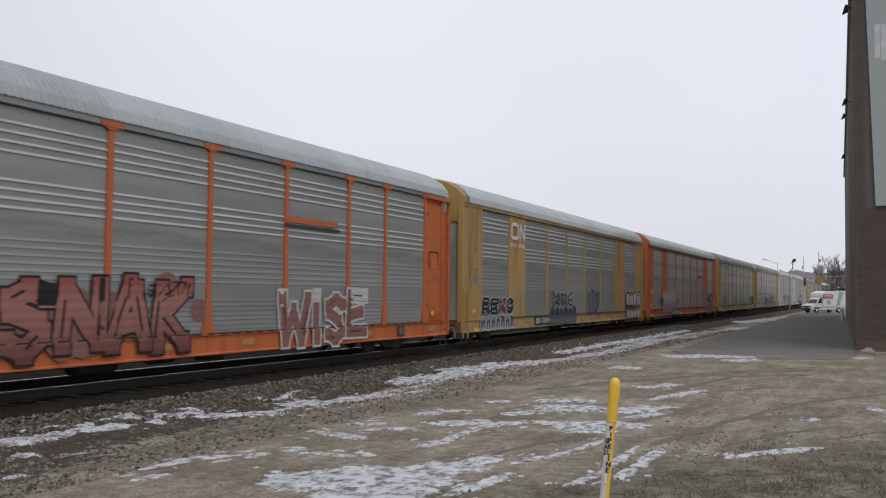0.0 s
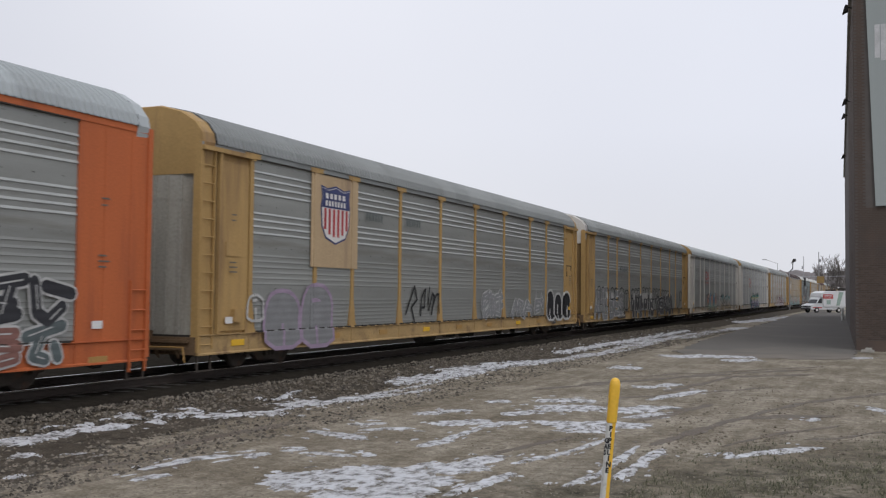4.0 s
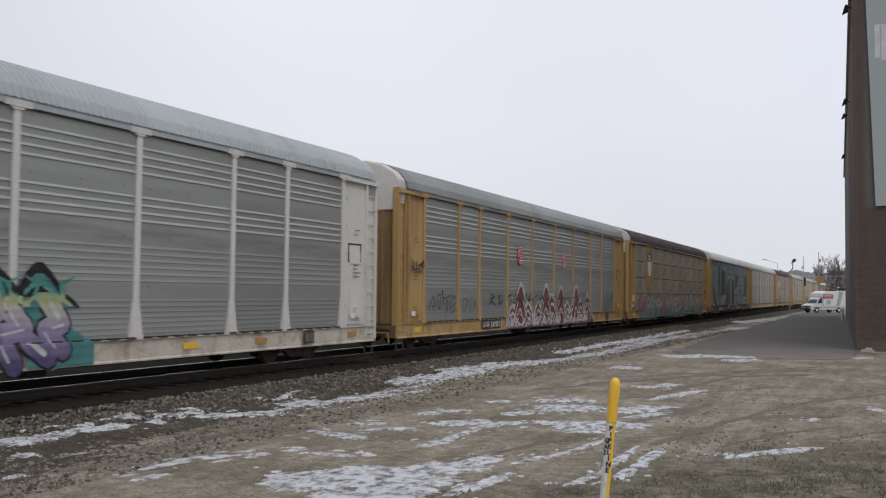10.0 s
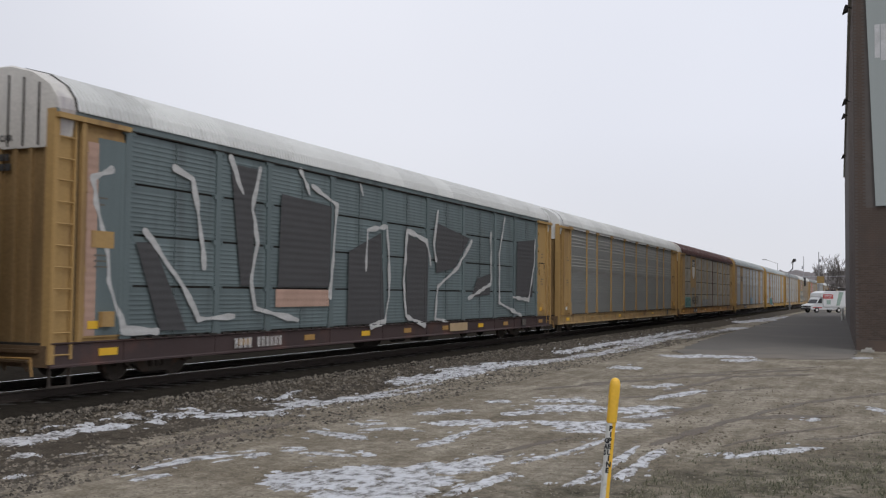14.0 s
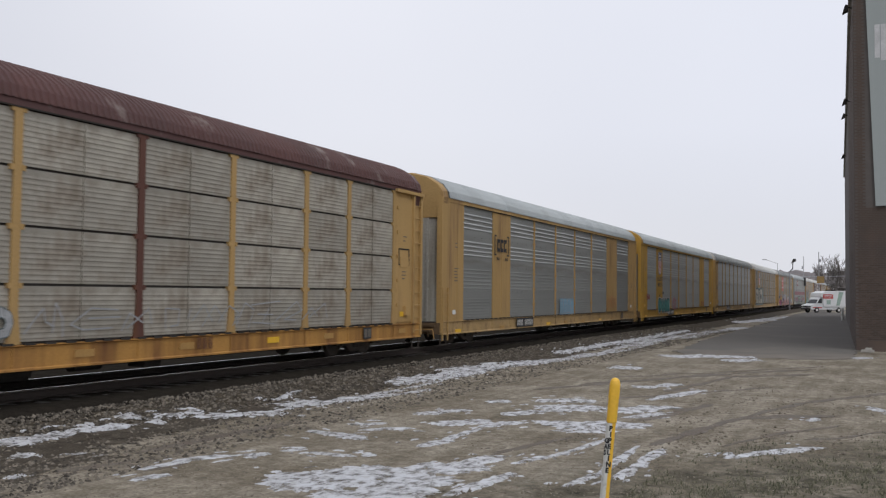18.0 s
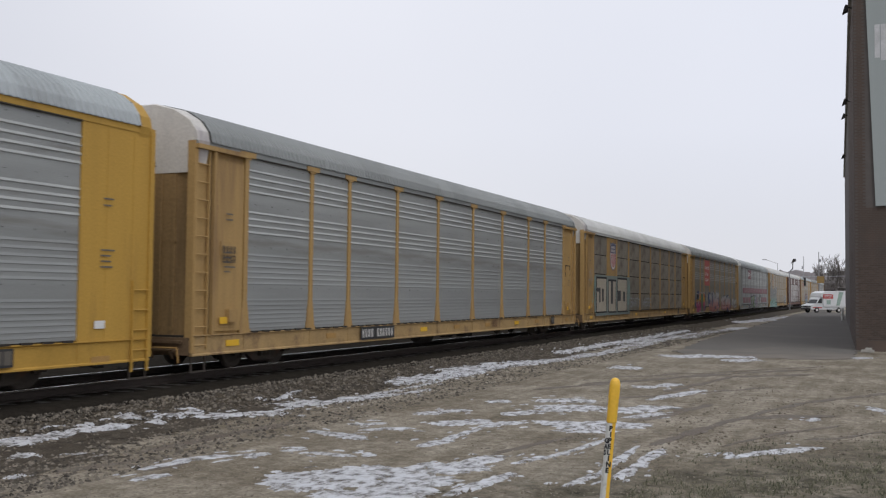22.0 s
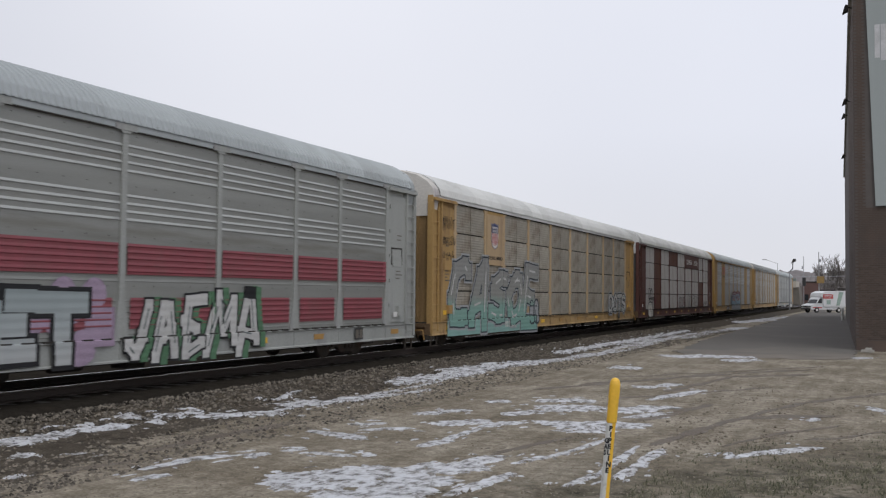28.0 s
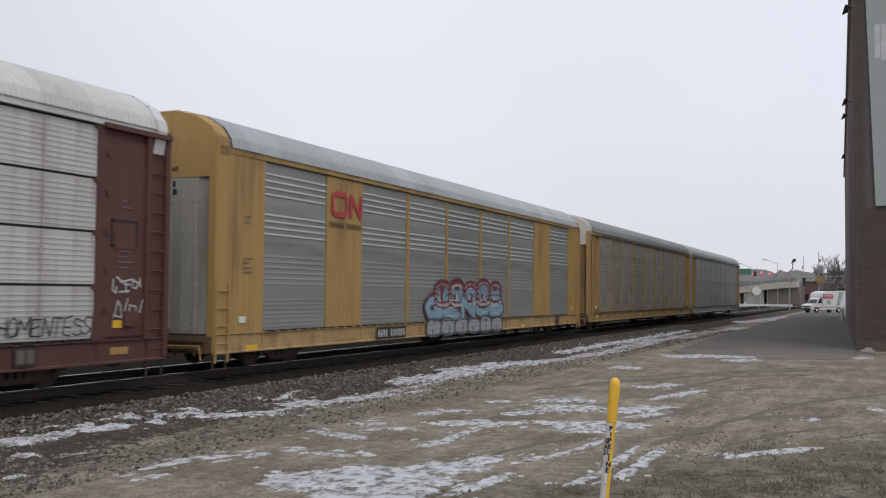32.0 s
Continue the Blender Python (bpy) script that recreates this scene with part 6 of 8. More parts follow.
# stroke skeletons of capital letters in a unit cell
GLYPHS = {
    "A": [[(0.0, 0.0), (0.42, 1.0), (0.60, 1.0), (1.0, 0.0)], [(0.22, 0.36), (0.80, 0.36)]],
    "B": [[(0.05, 0.0), (0.05, 1.0), (0.70, 1.0), (0.88, 0.78), (0.65, 0.54), (0.05, 0.52)], [(0.65, 0.54), (0.98, 0.28), (0.78, 0.0), (0.05, 0.0)]],
    "C": [[(0.98, 0.82), (0.62, 1.0), (0.15, 0.9), (0.0, 0.5), (0.15, 0.1), (0.62, 0.0), (0.98, 0.18)]],
    "D": [[(0.05, 0.0), (0.05, 1.0), (0.62, 1.0), (0.98, 0.7), (0.98, 0.3), (0.62, 0.0), (0.05, 0.0)]],
    "E": [[(0.98, 1.0), (0.05, 1.0), (0.05, 0.0), (0.98, 0.0)], [(0.05, 0.5), (0.78, 0.5)]],
    "F": [[(0.98, 1.0), (0.05, 1.0), (0.05, 0.0)], [(0.05, 0.52), (0.75, 0.52)]],
    "G": [[(0.95, 0.85), (0.6, 1.0), (0.15, 0.9), (0.0, 0.5), (0.15, 0.1), (0.62, 0.0), (0.98, 0.15), (0.98, 0.45), (0.55, 0.45)]],
    "H": [[(0.05, 0.0), (0.05, 1.0)], [(0.95, 0.0), (0.95, 1.0)], [(0.05, 0.5), (0.95, 0.5)]],
    "I": [[(0.5, 0.0), (0.5, 1.0)]],
    "J": [[(0.85, 1.0), (0.85, 0.2), (0.5, 0.0), (0.08, 0.16)]],
    "K": [[(0.05, 0.0), (0.05, 1.0)], [(0.95, 1.0), (0.12, 0.46), (0.98, 0.0)]],
    "L": [[(0.05, 1.0), (0.05, 0.0), (0.95, 0.0)]],
    "M": [[(0.0, 0.0), (0.1, 1.0), (0.5, 0.35), (0.9, 1.0), (1.0, 0.0)]],
    "N": [[(0.05, 0.0), (0.05, 1.0), (0.95, 0.0), (0.95, 1.0)]],
    "O": [[(0.5, 1.0), (0.1, 0.85), (0.0, 0.5), (0.1, 0.15), (0.5, 0.0), (0.9, 0.15), (1.0, 0.5), (0.9, 0.85), (0.5, 1.0)]],
    "P": [[(0.05, 0.0), (0.05, 1.0), (0.75, 1.0), (0.96, 0.75), (0.75, 0.48), (0.05, 0.45)]],
    "R": [[(0.05, 0.0), (0.05, 1.0), (0.75, 1.0), (0.96, 0.75), (0.75, 0.48), (0.05, 0.45)], [(0.5, 0.46), (0.98, 0.0)]],
    "S": [[(0.95, 0.86), (0.55, 1.0), (0.1, 0.85), (0.15, 0.6), (0.8, 0.42), (0.95, 0.18), (0.5, 0.0), (0.05, 0.13)]],
    "T": [[(0.0, 1.0), (1.0, 1.0)], [(0.5, 1.0), (0.5, 0.0)]],
    "U": [[(0.05, 1.0), (0.05, 0.25), (0.3, 0.0), (0.7, 0.0), (0.95, 0.25), (0.95, 1.0)]],
    "V": [[(0.0, 1.0), (0.45, 0.0), (0.58, 0.0), (1.0, 1.0)]],
    "W": [[(0.0, 1.0), (0.2, 0.0), (0.5, 0.7), (0.8, 0.0), (1.0, 1.0)]],
    "Y": [[(0.0, 1.0), (0.5, 0.5), (1.0, 1.0)], [(0.5, 0.5), (0.5, 0.0)]],
    "Z": [[(0.02, 1.0), (0.98, 1.0), (0.02, 0.0), (0.98, 0.0)]],
}


def word(text, y0, y1, z0, z1, fills, outline=None, halo=None, cloud=None, shine=None, fat=0.15, edge=0.04, slant=0.08, wild=0.04, square=False, label="sprayed letters", drop=0.0):
    """A sprayed word: letters with fill, outline, halo, highlights and a cloud behind."""
    def draw(car, kind):
        rnd = random.Random(text + "%.2f" % y0)
        n = len(text)
        wide = [0.55 if ch == "I" else 1.25 if ch in "MW" else 1.0 for ch in text]
        unit = (y1 - y0) / sum(wide)
        r = fat * min(unit, (z1 - z0) * 0.8)
        letters, at = [], y0

        def trace(pen, pts, radius):
            pen.line(pts, radius, not square)
            if square:
                for a, b in pts:
                    pen.rect(a - radius * 0.96, a + radius * 0.96, b - radius, b + radius)

        for k, ch in enumerate(text):
            w, h = unit * wide[k], (z1 - z0) * rnd.uniform(0.90, 1.0)
            base = z0 + (z1 - z0 - h) * rnd.random()
            strokes = []
            for stroke in GLYPHS.get(ch, ()):
                pts = []
                for a, b in stroke:
                    a, b = a + rnd.uniform(-wild, wild), b + rnd.uniform(-wild, wild)
                    pts.append((at + r * 0.95 + max(0.01, w - 1.9 * r) * a + slant * (b - 0.5) * w, base + r + (h - 2 * r) * b))
                strokes.append(pts)
            letters.append(strokes)
            at += w
        if cloud:
            p, h = Pen(), z1 - z0
            for _ in range(n * 6):
                p.disc(rnd.uniform(y0 - 0.2, y1 + 0.2), rnd.uniform(z0 + h * 0.15, z1 - h * 0.05), h * rnd.uniform(0.14, 0.30), 12, rnd.uniform(0.8, 1.5))
            on_side(car, kind, "sprayed_cloud", p.bm, cloud, 0.003)
        if halo:
            p = Pen()
            for strokes in letters:
                for pts in strokes:
                    for f in (0.25, 0.6, 1.0) if drop else (0.0,):
                        trace(p, [(a + drop * f, b) for a, b in pts], r + edge * (1.0 if drop else 2.3))
            on_side(car, kind, "sprayed_halo", p.bm, halo, 0.007)
        for g, strokes in enumerate(letters):
            if not strokes:
                continue
            o = 0.0022 * (g % 3)
            if outline:
                p = Pen()
                for pts in strokes:
                    trace(p, pts, r + edge)
                on_side(car, kind, "sprayed_outline", p.bm, outline, 0.010 + o)
            p = Pen()
            for pts in strokes:
                trace(p, pts, r)
            on_side(car, kind, "sprayed_letter", p.bm, fills[g % len(fills)], 0.0125 + o, label if g == 0 else "")
        if shine:
            p = Pen()
            for strokes in letters:
                for pts in strokes:
                    for (a, b), (c, d) in zip(pts, pts[1:]):
                        if rnd.random() < 0.6:
                            q = rnd.uniform(-0.4, 0.4) * r
                            p.line([(a + (c - a) * 0.1 + q, b + (d - b) * 0.1), (a + (c - a) * 0.8 + q, b + (d - b) * 0.8)], max(0.012, r * 0.14), False)
            on_side(car, kind, "sprayed_accent", p.bm, shine, 0.0215)["kind"] = "stuff"
    return draw


def scrawl(text, y0, y1, z0, z1, ink, r=0.025, label="thin sprayed handwriting", slant=0.15):
    """A quick tag of thin letters."""
    unit = (y1 - y0) / max(1, len(text))
    return word(text, y0, y1, z0, z1, [ink], fat=r / min(unit, (z1 - z0) * 0.75), slant=slant, wild=0.10, label=label)


def bubbles(y0, y1, z0, z1, n, seed, ink, fill=None, r=0.03, label="sprayed bubble outlines"):
    """Loops of bubble letters drawn in one thin line, with or without a fill."""
    def draw(car, kind):
        rnd = random.Random(seed)
        w, h = (y1 - y0) / n, z1 - z0
        for k in range(n):
            line = Pen()
            top, foot = rnd.uniform(0.85, 1.0), rnd.uniform(0.0, 0.08)
            arch = [(0.02, foot), (0.0, 0.5), (0.12, top * 0.9), (0.4, top), (0.75, top * 0.96), (0.98, top * 0.75), (0.95, 0.4), (1.0, foot)]
            pts = rounded([(y0 + w * (k + a), z0 + h * b) for a, b in arch], 1)
            if fill:
                back = Pen()
                back.poly(pts)
                on_side(car, kind, "sprayed_shape", back.bm, fill, 0.010)
            line.line(pts + pts[:1], r)
            a = rnd.uniform(0.35, 0.6)
            line.line([(y0 + w * (k + a), z0 + h * foot), (y0 + w * (k + a + rnd.uniform(-0.08, 0.08)), z0 + h * rnd.uniform(0.35, 0.6))], r, False)
            if rnd.random() < 0.5:
                line.line([(y0 + w * (k + 0.3), z0 + h * 0.72), (y0 + w * (k + 0.6), z0 + h * 0.74)], r, False)
            on_side(car, kind, "sprayed_outline", line.bm, ink, 0.0145 + 0.001 * (k % 2), label if k == 0 else "")["kind"] = "stuff"
    return draw


def peaks(y0, y1, z0, tips, fill, edge_ink, inner, label="sprayed letters drawn out into tall spikes"):
    """Letters drawn as tall flames: hollow-sided cones with ribbons running up to the tip."""
    def draw(car, kind):
        rnd = random.Random(int(y0 * 100))

        def cone(y, z, w, foot, lean):
            side = [(1.0, 0.0), (0.84, 0.18), (0.62, 0.34), (0.46, 0.55), (0.29, 0.80), (0.09, 1.0)]
            up = [(y - w * a + lean * b, foot + (z - foot) * b) for a, b in side]
            return up + [(2 * (y + lean * b) - p, q) for (p, q), (a, b) in zip(up[::-1], side[::-1])]

        for g, (y, z) in enumerate(tips):
            back, body, line = Pen(), Pen(), Pen()
            lean, w = rnd.uniform(-0.12, 0.12), 0.50 + 0.52 * (z - z0)
            back.poly(cone(y, z + 0.10, w + 0.08, z0 - 0.06, lean))
            body.poly(cone(y, z - 0.08, w - 0.05, z0 - 0.05, lean))
            for q in (0.84, 0.50):
                t = z0 + (z - z0) * (q * 0.95) - 0.12
                bent = cone(y + rnd.uniform(-0.06, 0.06), t, w * q, z0 - 0.02, lean * q)
                line.line(bent, 0.040 * (0.6 + 0.5 * q), False, taper=[1.3, 1.0, 1.2, 0.8, 1.0, 1.3, 1.3, 1.1, 0.8, 1.2, 0.9, 0.5])
            for _ in range(3):
                c, d = y + rnd.uniform(-w, w), rnd.choice((-1, 1))
                line.line([(c, z0 - 0.02), (c + 0.16 * d, z0 + 0.16), (c + 0.10 * d, z0 + 0.34), (c + 0.40 * d, z0 + 0.48)], 0.034, False, taper=[0.5, 1.3, 1.0, 0.2])
            on_side(car, kind, "sprayed_outline", back.bm, edge_ink, 0.007 + 0.0014 * (g % 3))
            on_side(car, kind, "sprayed_shape", body.bm, inner, 0.012 + 0.0014 * (g % 3), label if g == 0 else "")
            on_side(car, kind, "sprayed_accent", line.bm, fill, 0.0175)["kind"] = "stuff"
        base, line = Pen(), Pen()
        base.rect(y0, y1, z0 - 0.10, z0 + 0.16)
        c = y0 + 0.1
        while c < y1 - 0.7:
            k = rnd.uniform(0.5, 0.9)
            line.line([(c, z0 - 0.06), (c + k * 0.3, z0 + 0.10), (c + k * 0.7, z0 + 0.02), (c + k, z0 + 0.18)], 0.036, False, taper=[0.4, 1.2, 1.0, 0.3])
            c += k * 1.5
        on_side(car, kind, "sprayed_base", base.bm, inner, 0.0058)
        on_side(car, kind, "sprayed_accent", line.bm, fill, 0.0195)["kind"] = "stuff"
    return draw


def badge(y0, y1, z0, z1):
    """Red emblem with cut corners, white rim and white strokes inside."""
    def draw(car, kind):
        def octagon(d):
            a, b, c, e = y0 + d, y1 - d, z0 + d, z1 - d
            k = (b - a) * 0.24
            return [(a + k, c), (b - k, c), (b, c + k), (b, e - k), (b - k, e), (a + k, e), (a, e - k), (a, c + k)]
        for d, ink, lift in ((0.0, EM_RED, 0.010), (0.035, EM_WHITE, 0.0125), (0.065, EM_RED, 0.015)):
            p = Pen()
            p.poly(octagon(d))
            on_side(car, kind, "emblem_field", p.bm, ink, lift)
        w, h, p = y1 - y0, z1 - z0, Pen()
        for a, b, u, v in ((0.24, 0.62, 0.74, 0.80), (0.24, 0.32, 0.58, 0.80), (0.52, 0.76, 0.60, 0.66), (0.24, 0.62, 0.44, 0.50), (0.42, 0.76, 0.32, 0.38), (0.26, 0.74, 0.17, 0.23)):
            p.rect(y0 + w * a, y0 + w * b, z0 + h * u, z0 + h * v)
        on_side(car, kind, "emblem_strokes", p.bm, EM_WHITE, 0.0175)["kind"] = "stuff"
    return draw


def fade(name, stops):
    """Sprayed colours that run into one another with height on the car."""
    m = shader("spray_fade_" + name, (0.5, 0.5, 0.5), 0.65, 0, 0.10, 3.0, 30, 0.25, 60, None, ribs=2.0, gloss=0.25)
    n, l = m.node_tree.nodes, m.node_tree.links
    co, sp, r = n.new("ShaderNodeTexCoord"), n.new("ShaderNodeSeparateXYZ"), n.new("ShaderNodeValToRGB")
    wob, add = n.new("ShaderNodeTexNoise"), n.new("ShaderNodeMath")
    wob.inputs["Scale"].default_value = 2.5
    add.operation = "MULTIPLY_ADD"
    add.inputs[1].default_value = 0.35
    l.new(co.outputs["Object"], sp.inputs[0])
    l.new(co.outputs["Object"], wob.inputs["Vector"])
    l.new(wob.outputs["Fac"], add.inputs[0])
    l.new(sp.outputs[2], add.inputs[2])
    mr = n.new("ShaderNodeMapRange")
    mr.inputs["From Min"].default_value = stops[0][0] + 0.175
    mr.inputs["From Max"].default_value = stops[-1][0] + 0.175
    l.new(add.outputs[0], mr.inputs["Value"])
    l.new(mr.outputs[0], r.inputs[0])
    span = stops[-1][0] - stops[0][0]
    for i, (z, col) in enumerate(stops):
        e = r.color_ramp.elements[i] if i < 2 else r.color_ramp.elements.new(1.0)
        e.position = (z - stops[0][0]) / span
        e.color = (*(0.75 * v for v in col), 1)
    l.new(r.outputs[0], n["Principled BSDF"].inputs["Base Color"])
    return m


def tag(y0, y1, z0, z1, n, seed, ink, r=0.022, label="thin sprayed scribble"):
    """A quick scribble of thin lines."""
    return piece(y0, y1, z0, z1, n, seed, ink, None, None, r / min((y1 - y0) / n, (z1 - z0) * 0.75), 0.2, label, wild=0.18)


def coat(y0, y1, z0, z1, material, label="", name="painted_field"):
    def draw(car, kind):
        p = Pen()
        p.rect(y0, y1, z0, z1)
        on_side(car, kind, name, p.bm, material, {"emblem": 0.012, "sprayed_cloud": 0.004, "emblem_field": 0.003}.get(name, 0.006), label)
    return draw


def stencil(y0, z0, height, count, material, back=None, name="stencilling", lift=0.012, gap_at=None):
    """A row of plain bars the size of stencilled characters."""
    def draw(car, kind):
        w = height * 0.62
        if back:
            p = Pen()
            p.rect(y0 - 0.08, y0 + count * w * 1.25 + 0.05, z0 - 0.06, z0 + height + 0.06)
            on_side(car, kind, "stencil_field", p.bm, back, 0.006)
        p = Pen()
        for k in range(count):
            if k == gap_at:
                continue
            y = y0 + k * w * 1.25
            for a, b in ((0.0, 0.20), (0.32, 0.48), (0.62, 0.80)):      # thin strokes for a character
                p.rect(y + w * a, y + w * b, z0, z0 + height)
        on_side(car, kind, name, p.bm, material, lift)["kind"] = "stuff"
    return draw


def dashes(y0, y1, z0, z1, pitch, material):
    """A broken line of paint showing along the eave."""
    def draw(car, kind):
        p = Pen()
        for k in range(int((y1 - y0) / pitch)):
            p.rect(y0 + k * pitch, y0 + (k + 0.62) * pitch, z0, z1)
        on_side(car, kind, "eave_marks", p.bm, material, 0.022)["kind"] = "stuff"
    return draw


def worm_logo(y0, z0, w, h, material):
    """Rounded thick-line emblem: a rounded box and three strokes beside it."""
    def draw(car, kind):
        p = Pen()
        r = h * 0.10
        p.line([(y0 + w * a, z0 + h * b) for a, b in ((0.40, 0.9), (0.12, 0.9), (0.04, 0.78), (0.04, 0.22), (0.12, 0.1), (0.40, 0.1), (0.48, 0.22), (0.48, 0.78), (0.40, 0.9))], r)
        p.line([(y0 + w * a, z0 + h * b) for a, b in ((0.62, 0.1), (0.62, 0.9), (0.94, 0.1), (0.94, 0.9))], r)
        on_side(car, kind, "emblem", p.bm, material, 0.012, "thick-line railway emblem")
        stencil(y0 - w * 0.05, z0 - h * 0.42, h * 0.22, 15, BLACKP if material is EM_RED else material, gap_at=7)(car, kind)
    return draw


NAVY = shader("emblem_blue", (0.035, 0.045, 0.13), 0.5)
EM_RED = shader("emblem_red", (0.40, 0.045, 0.05), 0.55, vary=0.15)
EM_WHITE = shader("emblem_white", (0.62, 0.60, 0.56), 0.55, vary=0.12)


def shield(y0, y1, z0, z1, field=None, faded=False, ydark=None):
    """A shield emblem: dark head over upright stripes, on a painted field."""
    def draw(car, kind):
        w, h, c = y1 - y0, z1 - z0, (y0 + y1) / 2

        def shape(s):
            o = [(-0.5, 0.98), (-0.28, 0.94), (0.0, 1.0), (0.28, 0.94), (0.5, 0.98), (0.46, 0.80), (0.50, 0.62), (0.47, 0.30), (0.34, 0.10), (0.0, 0.0), (-0.34, 0.10), (-0.47, 0.30), (-0.50, 0.62), (-0.46, 0.80)]
            return [(c + a * w * s, z0 + h * 0.5 + (b - 0.5) * h * s) for a, b in o]
        if field:
            coat(y0 - w * 0.35, y1 + w * 0.35, z0 - h * 0.45, z1 + h * 0.22, field, "", "emblem_field")(car, kind)
        p = Pen()
        p.poly(shape(1.07))
        on_side(car, kind, "emblem_edge", p.bm, BLACKP if faded else NAVY, 0.008)
        p = Pen()
        p.poly(shape(1.0))
        on_side(car, kind, "emblem", p.bm, EM_WHITE, 0.013, "shield emblem with dark head and stripes")
        p = Pen()
        p.poly([(c - w * 0.5, z0 + h * 0.62), (c + w * 0.5, z0 + h * 0.62), (c + w * 0.46, z0 + h * 0.80), (c + w * 0.49, z0 + h * 0.97), (c + w * 0.28, z0 + h * 0.93), (c, z0 + h * 0.99), (c - w * 0.28, z0 + h * 0.93), (c - w * 0.49, z0 + h * 0.97), (c - w * 0.46, z0 + h * 0.80)])
        on_side(car, kind, "emblem_head", p.bm, BLACKP if faded else NAVY, 0.018)
        p = Pen()
        for k, count in ((0.83, 5), (0.70, 7)):
            for i in range(count):
                a = c - w * 0.38 + w * 0.76 * i / count
                p.rect(a, a + w * 0.76 / count * 0.62, z0 + h * k - h * 0.045, z0 + h * k + h * 0.05)
        on_side(car, kind, "emblem_marks", p.bm, EM_WHITE, 0.023)["kind"] = "stuff"
        if not faded:
            p = Pen()
            for i in range(6):
                a = c - w * 0.42 + i * w * 0.155
                cut = 0.10 + 0.9 * (abs(a + w * 0.04 - c) / w) ** 2
                p.rect(a, a + w * 0.08, z0 + h * cut, z0 + h * 0.61)
            on_side(car, kind, "emblem_stripes", p.bm, EM_RED, 0.018)["kind"] = "stuff"
    return draw


def side_text(text, y0, z0, size, material, bold=0.0, sx=1.0):
    def draw(car, kind):
        x = surface_x(kind, y0 + 0.3, z0) + 0.014
        lettering(text, size, material, car, Matrix.Translation((x, y0, z0)) @ Matrix(((0, 0, 1, 0), (1, 0, 0, 0), (0, 1, 0, 0), (0, 0, 0, 1))), "slogan", bold, sx)
    return draw


SP = {k: spray(k, tuple(0.62 * a + 0.13 * sum(v) / 3 for a in v)) for k, v in dict(
    black=(0.02, 0.02, 0.022), white=(0.60, 0.59, 0.56), grey=(0.28, 0.28, 0.28), red=(0.36, 0.05, 0.045), wine=(0.20, 0.035, 0.05), pink=(0.52, 0.18, 0.24),
    brick=(0.30, 0.13, 0.10), lilac=(0.42, 0.30, 0.42), peach=(0.56, 0.34, 0.24), coral=(0.56, 0.22, 0.19), cream=(0.55, 0.48, 0.36), teal=(0.06, 0.26, 0.25), mint=(0.26, 0.48, 0.42), sky=(0.22, 0.42, 0.55), blue=(0.05, 0.12, 0.34), navy=(0.03, 0.055, 0.20),
    green=(0.10, 0.24, 0.12), lime=(0.34, 0.46, 0.18), purple=(0.16, 0.11, 0.26), yellow=(0.62, 0.46, 0.10), orange=(0.58, 0.22, 0.06), slate=(0.12, 0.15, 0.15), ink=(0.035, 0.05, 0.065), shade=(0.085, 0.082, 0.082), silver=(0.40, 0.41, 0.41)).items()}


def bands(zs, material, ylist=None):
    """Coloured bands across every bay, between the posts."""
    def draw(car, kind):
        for z0, z1 in zs:
            for a, b in zip(POSTS, POSTS[1:]):
                bm = bmesh.new()
                foot = 0.24 if z0 < 1.65 else 0.12
                count = int((z1 - z0) / 0.115)
                rows = []
                for k in range(count):      # follows the ribs of the sheet
                    z = z0 + (z1 - z0) * k / count
                    rows += [(z, 0.0), (z + 0.045, 0.0), (z + 0.058, 0.012), (z + 0.072, 0.012), (z + 0.112, 0.0)]
                rings = [(bm.verts.new((x, a + foot, z)), bm.verts.new((x, b - foot, z))) for z, x in rows]
                for p, q in zip(rings, rings[1:]):
                    bm.faces.new((p[0], p[1], q[1], q[0]))
                on_side(car, kind, "painted_band", bm, material, -0.004)
    return draw


def block_letter(y0, y1, z0, z1, fill, edge, slots):
    """A square sprayed block with a dark edge and upright slots, each given as its start, width, foot and top in shares of the block."""
    def draw(car, kind):
        w, h = y1 - y0, z1 - z0
        p = Pen()
        p.rect(y0 - 0.10, y1 + 0.10, z0 - 0.08, z1 + 0.10)
        on_side(car, kind, "sprayed_outline", p.bm, edge, 0.008)
        p = Pen()
        p.rect(y0, y1, z0, z1)
        on_side(car, kind, "sprayed_block", p.bm, fill, 0.013)
        p = Pen()
        for a, b, c, d in slots:
            p.rect(y0 + w * a, y0 + w * (a + b), z0 + h * c, z0 + h * d)
        on_side(car, kind, "sprayed_slot", p.bm, SP["shade"], 0.017)
    return draw


def emblem_bars(y0, z0, w, h):
    """A bold emblem as three plain dark blocks, each with a slit."""
    def draw(car, kind):
        p = Pen()
        for k in range(3):
            a = y0 + w * k / 3
            p.rect(a, a + w * 0.10, z0, z0 + h)
            p.rect(a + w * 0.10, a + w * 0.28, z0 + h * 0.72, z0 + h)
            p.rect(a + w * 0.10, a + w * 0.28, z0, z0 + h * 0.28)
        on_side(car, kind, "emblem", p.bm, BLACKP, 0.012, "bold black railway emblem as blocks")
    return draw


def end_text(text, z, size, material):
    """Small lettering on the leading end, above the doors."""
    def draw(car, kind):
        lettering(text, size, material, car, Matrix.Translation((-0.95, 0.090, z)) @ Matrix(((1, 0, 0, 0), (0, 0, -1, 0), (0, 1, 0, 0), (0, 0, 0, 1))), "end_lettering", 0.003)
    return draw


STENCIL_DULL = shader("stencil_dull", (0.12, 0.105, 0.085), 0.7)


